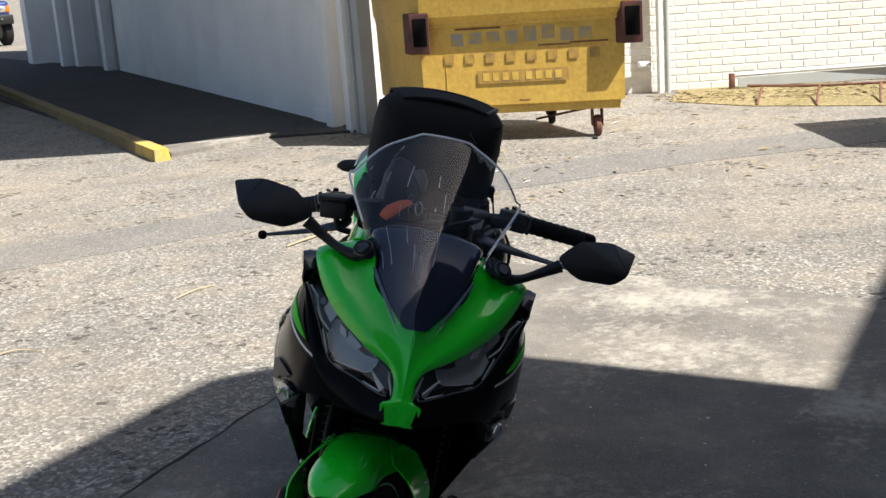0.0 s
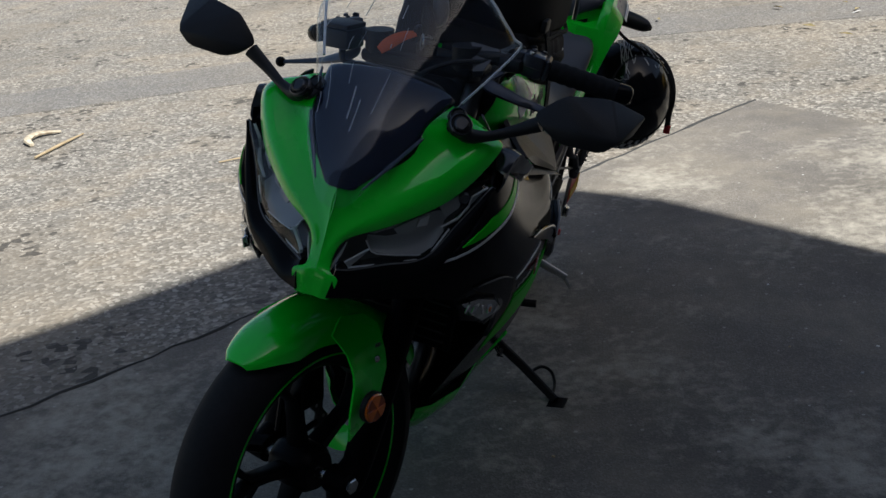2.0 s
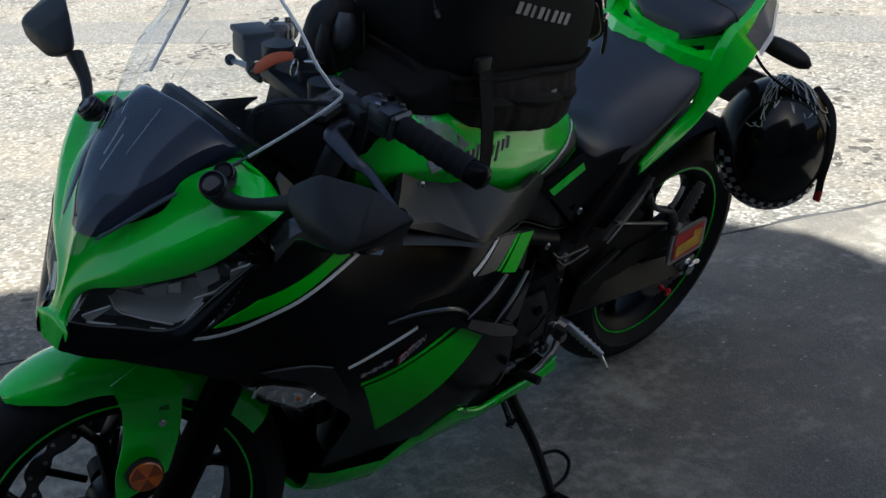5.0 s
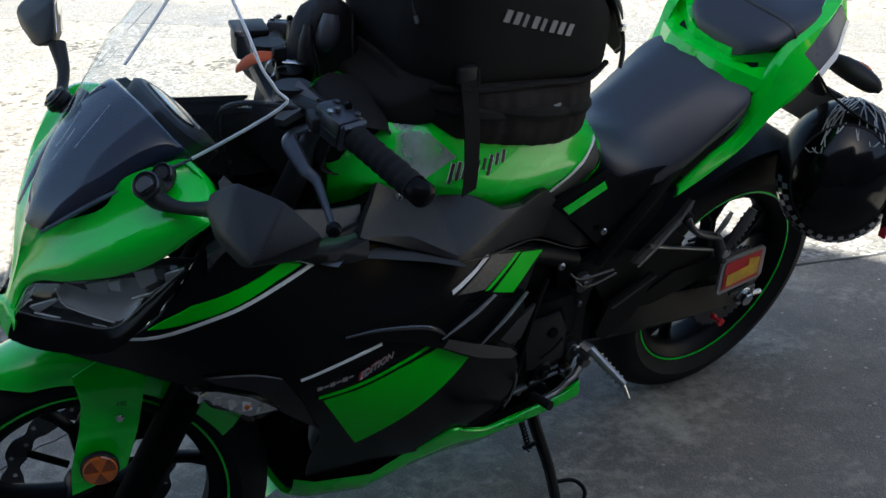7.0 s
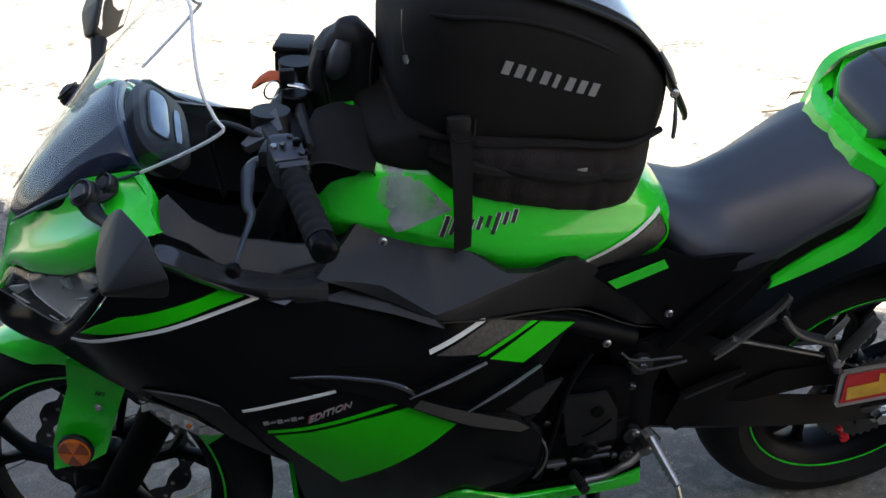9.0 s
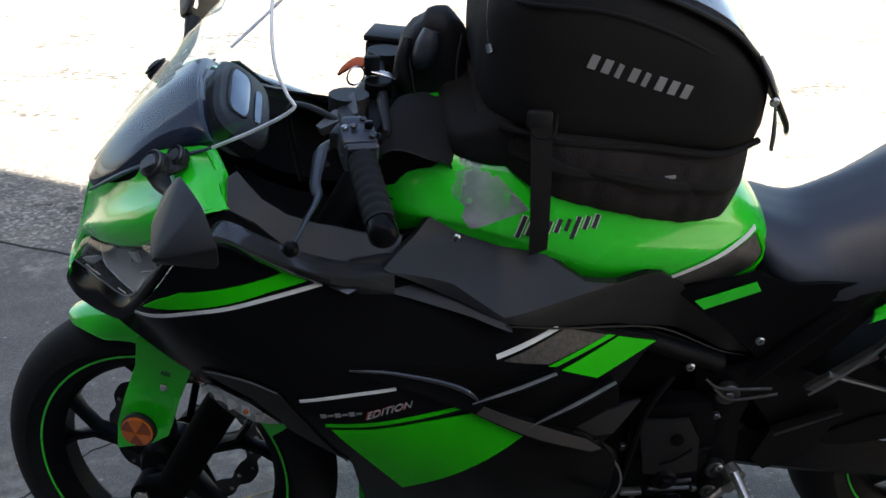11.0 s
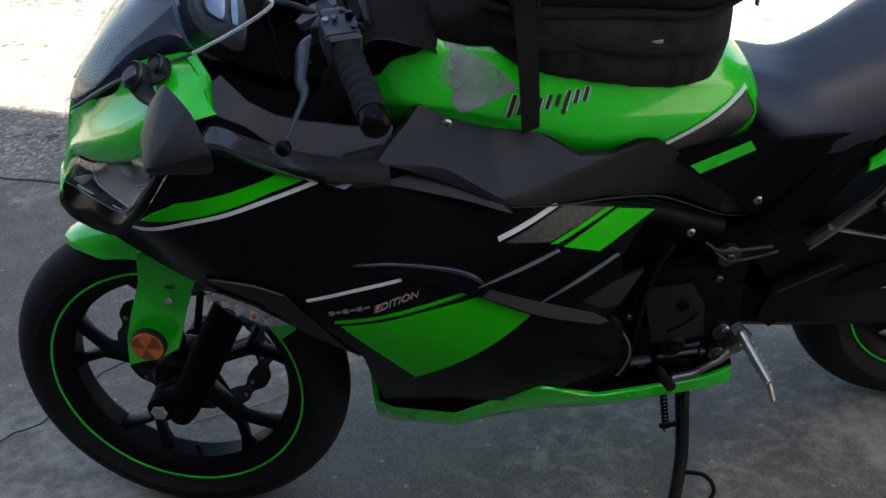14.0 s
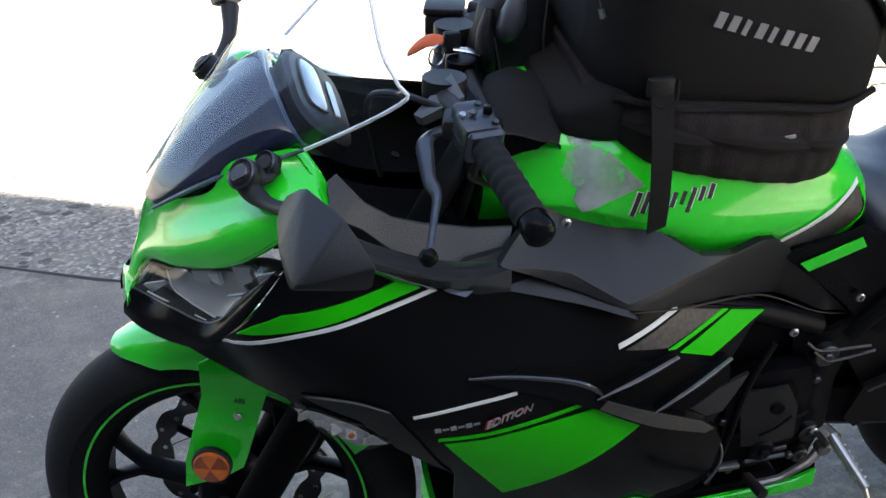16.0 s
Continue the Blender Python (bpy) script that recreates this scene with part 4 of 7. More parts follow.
part("grey_film", sheet([(0.776, 0.766), (0.900, 0.812), (0.914, 0.780), (0.900, 0.756), (0.822, 0.712), (0.808, 0.716)], on_tank(0.004), 0.003, 0.010), GREY_FILM, bike, "grey dimpled film on the tank's rear corner")
part("white_line", ribbon([(0.770, 0.769), (0.835, 0.796), (0.900, 0.820)], 0.0075, 0.0052, on_tank), WHITE_LINE, bike)
part("dark_film", sheet([(0.803, 0.736), (0.905, 0.772), (0.910, 0.752), (0.818, 0.722)], lambda y, z: Vector((0.1285, y, z)), 0.002, 0.03), BLACK_GLOSS, bike)
part("green_film", sheet([(0.814, 0.719), (0.902, 0.752), (0.912, 0.735), (0.830, 0.703)], lambda y, z: Vector((0.1325, y, z)), 0.002, 0.03), GREEN, bike)
part("green_line", ribbon([(0.812, 0.7105), (0.860, 0.728), (0.902, 0.751), (0.9185, 0.780), (0.906, 0.812)], 0.006, 0.0058, on_tank), GREEN_FILM, bike, "thin green border of the grey film")
# the maker's script on the tank, as plain strokes
for k, (low, high) in enumerate(((0.0, 1.0), (0.05, 0.95), (0.0, 1.05), (0.05, 0.62), (0.05, 0.66), (0.08, 0.62), (-0.35, 0.66), (0.05, 0.62), (0.05, 0.64))):
    y0, z0 = 0.534 + 0.0132 * k, 0.863 + 0.0009 * k
    pts = [(y0 + 0.011 * v, z0 + 0.030 * v) for v in (low, (low + high) / 2, high)]
    part("script_edge", ribbon(pts, 0.0088, 0.0012, on_tank), WHITE_LINE, bike)
    part("script_stroke", ribbon(pts, 0.0056, 0.0022, on_tank), BAR, bike)
# clear protective film in front of the bag
part("paint_film", sheet([(0.424, 0.949), (0.448, 0.960), (0.480, 0.967), (0.516, 0.936), (0.550, 0.902), (0.516, 0.890), (0.470, 0.873), (0.458, 0.892), (0.463, 0.906), (0.442, 0.923)], on_tank(0.0022), 0.001, 0.010), GUM_GREY, bike, "hazy clear paint protection film")

COVER = [(0.350, 0.850), (0.395, 0.872), (0.438, 0.902), (0.480, 0.880), (0.556, 0.843), (0.629, 0.802), (0.689, 0.790), (0.751, 0.787), (0.785, 0.755), (0.865, 0.660), (0.935, 0.587), (0.876, 0.606), (0.684, 0.712), (0.515, 0.775), (0.431, 0.808)]


FOLD = [(0.30, 0.86), (0.364, 0.843), (0.443, 0.821), (0.513, 0.782), (0.603, 0.789), (0.727, 0.796), (0.80, 0.80)]


def cover_at(y, z):
    """Upright below the fold, a ledge that leans in above it."""
    above = z - float(np.interp(y, [p[0] for p in FOLD], [p[1] for p in FOLD]))
    soft = 0.5 * (above + math.hypot(above, 0.0035))
    lean = 0.020 - 0.75 * soft + 0.42 * (above - soft)
    return Vector((max(fair(y, min(z, 0.86), 0.004), 0.124) + lean * (1 if y < 0.8 else max(0.3, 1 - 8 * (y - 0.8))), y, z))


COVER_FOLD = [(0.356, 0.846), (0.443, 0.821), (0.513, 0.782), (0.603, 0.789), (0.727, 0.794), (0.751, 0.787)]
both("tank_cover", lambda: sheet(COVER[:7] + COVER_FOLD[::-1], cover_at, 0.012, 0.008), COVER_PLASTIC, bike, "matt black moulded tank side cover, upper face", 16)
both("cover_flank", lambda: sheet(COVER_FOLD + COVER[8:], cover_at, 0.012, 0.008), COVER_PLASTIC, bike, "matt black lower face of the side cover", 16)
both("cover_lip", lambda: tube([tuple(cover_at(y, z) + Vector((0.004, 0, -0.002))) for y, z in ((0.515, 0.775), (0.60, 0.744), (0.684, 0.711), (0.78, 0.658), (0.876, 0.605), (0.935, 0.587))], [0.0008, 0.0014, 0.0017, 0.0017, 0.0014, 0.0008], 6, 5), BLACK_MATT, bike, "rounded lower lip of the cover")
both("cover_wing", lambda: sheet([(0.286, 0.831), (0.348, 0.837), (0.394, 0.829), (0.454, 0.811), (0.499, 0.786), (0.524, 0.766), (0.474, 0.780), (0.421, 0.793), (0.361, 0.810)], lambda y, z: Vector((fair(y, 0.80, 0.026) - 1.2 * (z - 0.785), y, z)), 0.008, 0.012), COVER_PLASTIC, bike, "lower wing of the side cover")
SHOULDER = [(0.226, 0.105, 0.905), (0.234, 0.140, 0.930), (0.238, 0.190, 0.905), (0.238, 0.250, 0.876), (0.226, 0.310, 0.852), (0.206, 0.365, 0.842)]


def shoulder():
    """The rolled edge that flares out beside the cockpit."""
    rings = []
    for x, y, z in spline(SHOULDER, 5):
        low = Vector((fair(y, z - 0.034, 0.002), y, z - 0.034))
        crest, top = Vector((x, y, z)), Vector((x - 0.028, y + 0.008, z + 0.004))
        rings.append([low, low.lerp(crest, 0.55) + Vector((0.003, 0, -0.002)), crest, crest.lerp(top, 0.5) + Vector((0, 0, 0.002)), top, top + Vector((-0.012, 0.004, -0.010))])
    bm = loft(rings, closed=False)
    bmesh.ops.recalc_face_normals(bm, faces=bm.faces)
    return thicken(bm, Vector((-0.004, 0, -0.003)))


both("fairing_shoulder", shoulder, TRIM_GLOSS, bike, "glossy black shoulder of the fairing beside the cockpit", 25)
both("upper_panel", lambda: sheet([(0.263, 0.842), (0.361, 0.842), (0.444, 0.812), (0.512, 0.784), (0.47, 0.80), (0.43, 0.828), (0.356, 0.856), (0.31, 0.858)], on_side(0.006), 0.008, 0.015), BLACK_MATT, bike)
both("chrome_corner", lambda: sheet([(0.257, 0.850), (0.290, 0.848), (0.358, 0.848), (0.335, 0.834), (0.303, 0.826), (0.280, 0.834)], lambda y, z: Vector((fair(y, 0.832, 0.020) - 1.3 * (z - 0.826), y, z)), 0.003, 0.010), TRIM_GLOSS, bike, "glossy black corner piece")
def inner_at(y, z):
    """The cockpit's side wall, which leans in from the trim strip."""
    low = float(np.interp(y, (0.146, 0.2, 0.285, 0.36), (0.925, 0.872, 0.840, 0.842)))
    return Vector((fair(y, low, -0.004) - 0.75 * max(0, z - low), y, z))


both("inner_panel", lambda: sheet([(0.150, 0.925), (0.152, 0.968), (0.164, 0.972), (0.194, 0.936), (0.225, 0.914), (0.265, 0.897), (0.325, 0.879), (0.378, 0.868), (0.366, 0.842), (0.285, 0.838), (0.20, 0.870)],
                                  inner_at, 0.004, 0.016), INNER_GREY, bike, "grey textured inner fairing panel")
# near-black sheet added for the shaded depth of the cockpit
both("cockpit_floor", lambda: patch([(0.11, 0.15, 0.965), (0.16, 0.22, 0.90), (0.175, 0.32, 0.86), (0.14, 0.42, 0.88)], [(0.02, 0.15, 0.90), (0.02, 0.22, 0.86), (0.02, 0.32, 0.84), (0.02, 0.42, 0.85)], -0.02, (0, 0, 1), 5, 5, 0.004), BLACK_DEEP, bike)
for y, z, x in ((0.451, 0.857, None), (0.932, 0.633, 0.127), (0.822, 0.603, 0.148), (0.908, 0.376, 0.146)):
    px = x if x else cover_at(y, z).x + 0.002
    b = part("bolt", disc(0.0075, 0.006, (px, y, z), n=12), STEEL, bike, "bright screw head")
    part("socket", disc(0.0035, 0.0065, (px + 0.0006, y, z), n=6, bevel=0.0004), BAR, b)

# black side cover below the seat
both("side_cover", lambda: sheet([(0.790, 0.730), (0.80, 0.744), (0.86, 0.752), (0.915, 0.757), (0.96, 0.735), (1.06, 0.742), (1.115, 0.70), (1.06, 0.62), (0.99, 0.545), (0.95, 0.57), (0.93, 0.60), (0.865, 0.665)],
                                 lambda y, z: Vector((0.125 - 0.02 * (0.8 - z) + 0.004 * math.sin(y * 25), y, z)), 0.008, 0.02), BLACK_GLOSS, bike, "black side cover below the seat")

SEATS = [  # y, foot x z, edge x z, crown z
    (0.895, 0.050, 0.750, 0.063, 0.797, 0.836), (0.935, 0.102, 0.722, 0.102, 0.766, 0.814), (1.01, 0.122, 0.706, 0.114, 0.742, 0.793), (1.08, 0.132, 0.719, 0.131, 0.748, 0.813),
    (1.15, 0.138, 0.768, 0.136, 0.792, 0.845), (1.205, 0.140, 0.800, 0.137, 0.832, 0.868), (1.236, 0.134, 0.812, 0.132, 0.850, 0.874), (1.244, 0.120, 0.830, 0.118, 0.856, 0.870)]


def seat_ring(row, peak=0.55):
    y, xf, zf, xe, ze, zc = row
    half = spline([(xf, zf), (xe, ze), (xe * peak, zc - (zc - ze) * 0.15), (0, zc)], 5)
    return [Vector((x, y, z)) for x, z in half] + [Vector((-x, y, z)) for x, z in half[-2::-1]]


part("seat", loft([seat_ring(r) for r in spline(SEATS, 4)]), SEAT, bike, "black vinyl rider's seat", 50)
PILLION = [(1.252, 0.030, 0.890, 0.066, 0.912, 0.926), (1.270, 0.055, 0.898, 0.102, 0.930, 0.951), (1.298, 0.075, 0.905, 0.112, 0.943, 0.970), (1.33, 0.098, 0.914, 0.116, 0.950, 0.984), (1.39, 0.090, 0.945, 0.108, 0.968, 0.992), (1.45, 0.07, 0.975, 0.09, 0.988, 1.000), (1.475, 0.05, 0.985, 0.065, 0.995, 1.002)]
pil = part("pillion_seat", moved(loft([seat_ring(r, 0.8) for r in spline(PILLION, 4)]), Matrix.Translation((0.018, 0, 0))), SEAT, bike, "black vinyl pillion seat", 50)
seam = [np.interp(1.306, [r[0] for r in PILLION], [r[k] for r in PILLION]) for k in range(6)]
part("piping", tube([(v.x * 1.006 + 0.018, v.y + 0.004 - 0.10 * v.x * v.x + 0.9 * abs(v.x) ** 3 * 6, v.z + 0.0015) for v in seat_ring(seam, 0.8)[2:-2:2]], 0.0042, 8, 3), BAR, pil)

# tail: lower edge, shoulder, fold and inner edge against the pillion seat
TAIL = [[(0.136, 1.094, 0.668), (0.142, 1.160, 0.701), (0.152, 1.225, 0.748), (0.164, 1.275, 0.818), (0.173, 1.325, 0.856), (0.157, 1.400, 0.908), (0.128, 1.455, 0.945)],
        [(0.139, 1.096, 0.678), (0.147, 1.160, 0.716), (0.156, 1.226, 0.764), (0.172, 1.270, 0.838), (0.180, 1.328, 0.882), (0.166, 1.395, 0.930), (0.132, 1.460, 0.962)],
        [(0.137, 1.098, 0.686), (0.143, 1.160, 0.736), (0.147, 1.226, 0.784), (0.151, 1.256, 0.858), (0.151, 1.286, 0.932), (0.138, 1.390, 0.975), (0.110, 1.464, 1.006)],
        [(0.130, 1.100, 0.690), (0.134, 1.160, 0.739), (0.136, 1.228, 0.787), (0.132, 1.250, 0.858), (0.132, 1.290, 0.938), (0.112, 1.395, 0.985), (0.085, 1.470, 1.022)]]


def tail_shell():
    lines = [spline(t, 5) for t in TAIL]
    rings = []
    for i in range(len(lines[0])):
        a, b, c, d = (Vector(l[i]) for l in lines)
        rings.append([a, a.lerp(b, 0.5) + Vector((0.002, 0, 0)), b, b.lerp(c, 0.33), b.lerp(c, 0.67), c, c.lerp(d, 0.5), d])
    bm = loft(rings, closed=False)
    bmesh.ops.recalc_face_normals(bm, faces=bm.faces)
    return thicken(bm, Vector((-0.005, 0, -0.003)))


def tail_at(y, z, off=0.0):
    """A point of the tail's flank between shoulder and fold."""
    b = [np.interp(y, [p[1] for p in TAIL[1]], [p[k] for p in TAIL[1]]) for k in (0, 2)]
    c = [np.interp(y, [p[1] for p in TAIL[2]], [p[k] for p in TAIL[2]]) for k in (0, 2)]
    s = (z - b[1]) / (c[1] - b[1])
    return Vector((b[0] + (c[0] - b[0]) * s + off, y, z + off * 0.5))


both("tail_panel", tail_shell, GREEN, bike, "lime green tail panel", 22)
both("tail_film", lambda: sheet([(1.322, 0.929), (1.380, 0.966), (1.440, 0.992), (1.452, 0.968), (1.40, 0.928), (1.354, 0.897)], lambda y, z: tail_at(y, z, 0.003), 0.002, 0.012), PALE_FILM, bike, "dark film with a white edge on the tail")
both("white_line", lambda: ribbon([(1.352, 0.892), (1.40, 0.925), (1.455, 0.963)], 0.0095, 0.0050, lambda off: (lambda y, z: tail_at(y, z, off))), WHITE_LINE, bike)
# faceted green bridge between the seats
BRIDGE = [[(0, 1.214, 0.862), (0.04, 1.210, 0.864), (0.085, 1.216, 0.864), (0.128, 1.246, 0.854)],
          [(0, 1.222, 0.884), (0.04, 1.214, 0.888), (0.085, 1.226, 0.886), (0.142, 1.262, 0.878)],
          [(0, 1.252, 0.888), (0.05, 1.250, 0.886), (0.100, 1.274, 0.886), (0.146, 1.296, 0.902)],
          [(0, 1.250, 0.902), (0.05, 1.252, 0.906), (0.095, 1.272, 0.914), (0.140, 1.306, 0.928)],
          [(0, 1.300, 0.910), (0.05, 1.300, 0.914), (0.096, 1.315, 0.920), (0.134, 1.340, 0.934)]]
both("tail_bridge", lambda: thicken(loft([[Vector(p) for p in row] for row in BRIDGE], closed=False), Vector((0, 0.002, -0.005))), GREEN, bike, "faceted green bridge between the seats", 22)
part("tail_lamp", box(0.12, 0.02, 0.035, (0, 1.482, 0.968), 0.006), RED_FILM, bike, "red tail lamp lens")
part("undertail", loft([[Vector((x, y, z)) for x, z in ((0.10, zt), (0.11, zb + 0.02), (0.07, zb), (-0.07, zb), (-0.11, zb + 0.02), (-0.10, zt))] for y, zt, zb in ((1.02, 0.74, 0.62), (1.15, 0.80, 0.66), (1.28, 0.90, 0.78), (1.40, 0.97, 0.86), (1.47, 0.99, 0.93))]), DULL_BLACK, bike, "black undertail")
part("inner_mudguard", merged(spin([(0.085, 0.345), (0.09, 0.335), (-0.09, 0.335), (-0.085, 0.345)], REAR, 24, radians(60), radians(165))), DULL_BLACK, bike, "black inner rear mudguard")
hold = part("plate_holder", merged(tube([(0, 1.42, 0.88), (0, 1.52, 0.82), (0, 1.62, 0.72)], [0.05, 0.045, 0.035], 10, flat=0.35), box(0.17, 0.012, 0.10, (0, 1.635, 0.68), 0.004)), BLACK_MATT, bike, "black plastic number plate holder")
part("number_plate", box(0.16, 0.003, 0.09, (0, 1.644, 0.68), 0.001), PLATE, hold, "white number plate seen edge on")
for s in (1, -1):
    g = part("rear_signal", tube([(0.05 * s, 1.450, 0.872), (0.10 * s, 1.458, 0.875), (0.160 * s, 1.466, 0.874), (0.216 * s, 1.473, 0.866), (0.238 * s, 1.477, 0.860)], [0.010, 0.012, 0.022, 0.019, 0.006], 14, 5, flat=0.8), BLACK_MATT, bike, "black stalk turn signal")
    part("lens", tube([(0.145 * s, 1.482, 0.873), (0.18 * s, 1.486, 0.871), (0.21 * s, 1.484, 0.866)], [0.014, 0.018, 0.010], 12, 4, flat=0.7), AMBER, g)



# ---- front end: fork, mudguard, bars (turned with the steering), screen and mirrors ----
def turned(name, bm, material, parent=None, label="", angle=35):
    return part(name, moved(bm, STEER), material, parent or bike, label, angle)


UPDIR = Vector((0, math.sin(radians(27)), math.cos(radians(27))))
for s in (1, -1):
    foot = Vector((0.098 * s, 0.036, 0.293))
    leg = turned("fork_leg", tube([foot - UPDIR * 0.03, foot, foot + UPDIR * 0.10, foot + UPDIR * 0.30, foot + UPDIR * 0.34], [0.020, 0.026, 0.029, 0.028, 0.030], 18, 4), FORK_BLACK, label="black fork leg")
    turned("stanchion", tube([foot + UPDIR * 0.32, foot + UPDIR * 0.50, foot + UPDIR * 0.76], 0.0185, 16, 2), GUN, leg)
    turned("axle_lug", tube([(0.075 * s, 0, 0.293), (0.118 * s, 0.0, 0.293)], [0.026, 0.023], 18, 2), FORK_BLACK, leg)
    turned("axle_lug", tube([foot + UPDIR * 0.02, Vector((0.098 * s, 0.0, 0.293))], [0.026, 0.024], 14, 3), FORK_BLACK, leg)
turned("front_axle", merged(disc(0.012, 0.25, (0, 0, 0.293), n=18), disc(0.015, 0.012, (0.121, 0, 0.293), n=6)), STEEL, front_wheel, "bright axle nut")

part("bolt", merged(disc(0.0085, 0.012, (0.100, 0.116, 0.520), n=18, bevel=0.002)), ALLOY, bpy.data.objects["fork_leg"], "bright bolt head on the fork")
# mudguard
def guard():
    rings = []
    for k in range(29):
        t = k / 28
        a = radians(120 - 86 * t)
        drop = 0.010 + 0.026 * min(1, t * 6) + 0.020 * min(1, t * 2.4)
        wid = 0.024 + 0.042 * min(1, t * 6) ** 0.6 + 0.020 * min(1, max(0, (t - 0.3) * 4))
        crown = 0.311 + 0.006 * math.sin(math.pi * t)
        row = []
        for j in range(13):
            u = -1 + 2 * j / 12
            r = crown - drop * abs(u) ** 2.6
            row.append(Vector((wid * math.sin(u * 1.45) / math.sin(1.45), r * math.cos(a), 0.293 + r * math.sin(a))))
        rings.append(row)
    bm = loft(rings, closed=False)
    bmesh.ops.recalc_face_normals(bm, faces=bm.faces)
    return thicken(bm, Vector((0, 0, -0.003)))


mud = turned("front_mudguard", guard(), GREEN, label="lime green front mudguard with side legs", angle=40)
LEG = [(-0.006, 0.578), (0.04, 0.592), (0.083, 0.586), (0.100, 0.568), (0.092, 0.545), (0.066, 0.458), (0.058, 0.436), (0.03, 0.416), (0.010, 0.410), (-0.026, 0.402), (-0.022, 0.451), (-0.004, 0.515), (0.002, 0.545)]
for s in (1, -1):
    def leg_at(y, z, s=s):
        return Vector((s * (0.136 - 0.075 * max(0, (z - 0.50) / 0.1) ** 1.5 - 0.006 * math.cos((y - 0.04) * 30)), y, z))
    lg = turned("mudguard_leg", sheet(LEG, leg_at, 0.004, 0.014), GREEN, mud)
    turned("reflector_rim", disc(0.0285, 0.012, (s * 0.150, 0.019, 0.455), n=32), BLACK_MATT, lg)
    rf = turned("reflector", disc(0.0258, 0.008, (s * 0.156, 0.019, 0.455), n=32, bevel=0.003), AMBER, lg, "round amber reflector")
    # bright and dark sectors put the prisms' light and shade into colour
    for q in range(6):
        lo, hi = q * math.pi / 3, (q + 1) * math.pi / 3
        rim = [Vector((s * 0.1600, 0.019 + 0.024 * math.cos(a), 0.455 + 0.024 * math.sin(a))) for a in (lo + (hi - lo) * k / 4 for k in range(5))]
        tilt = s * (0.0035 if q % 2 else 0.0012)
        turned("facet", loft([[Vector((s * 0.1600 + tilt, 0.019, 0.455))] + [p + Vector((0.3 * tilt, 0, 0)) for p in rim], [Vector((s * 0.158, 0.019, 0.455))] + [p - Vector((s * 0.002, 0, 0)) for p in rim]]), AMBER if q % 2 else AMBER_SHADED, rf)
    turned("bolt", disc(0.0065, 0.006, (s * 0.131, 0.056, 0.526), n=12), STEEL, lg)
    if s == 1:
        ob = words("lettering", "ABS", 0.0095, Matrix.Translation((0.1295, 0.060, 0.551)) @ Matrix(((0, 0, 1, 0), (1, 0, 0, 0), (0, 1, 0, 0), (0, 0, 0, 1))) @ Matrix.Rotation(radians(-4), 4, "Z") @ Matrix.Rotation(radians(-18), 4, "X"), BAR, mud)
        ob.data.transform(STEER)
turned("brake_caliper", box(0.05, 0.07, 0.11, (-0.075, 0.095, 0.40), 0.012, 3), DARK_METAL, label="black brake caliper")
turned("brake_hose", tube([(-0.09, 0.10, 0.45), (-0.11, 0.13, 0.55), (-0.09, 0.20, 0.70), (-0.05, 0.26, 0.85)], 0.006, 8), BLACK_MATT)
turned("lower_yoke", box(0.26, 0.07, 0.035, (0, 0.262, 0.80), 0.012, 2), DARK_METAL, label="black lower fork yoke")
yoke = turned("top_yoke", merged(box(0.25, 0.075, 0.026, (0, 0.345, 0.975), 0.010, 2), disc(0.020, 0.03, (0, 0.35, 0.995), "z"), disc(0.024, 0.05, (0.098, 0.338, 0.985), "z"), disc(0.024, 0.05, (-0.098, 0.338, 0.985), "z")), DARK_METAL, label="black top fork yoke")

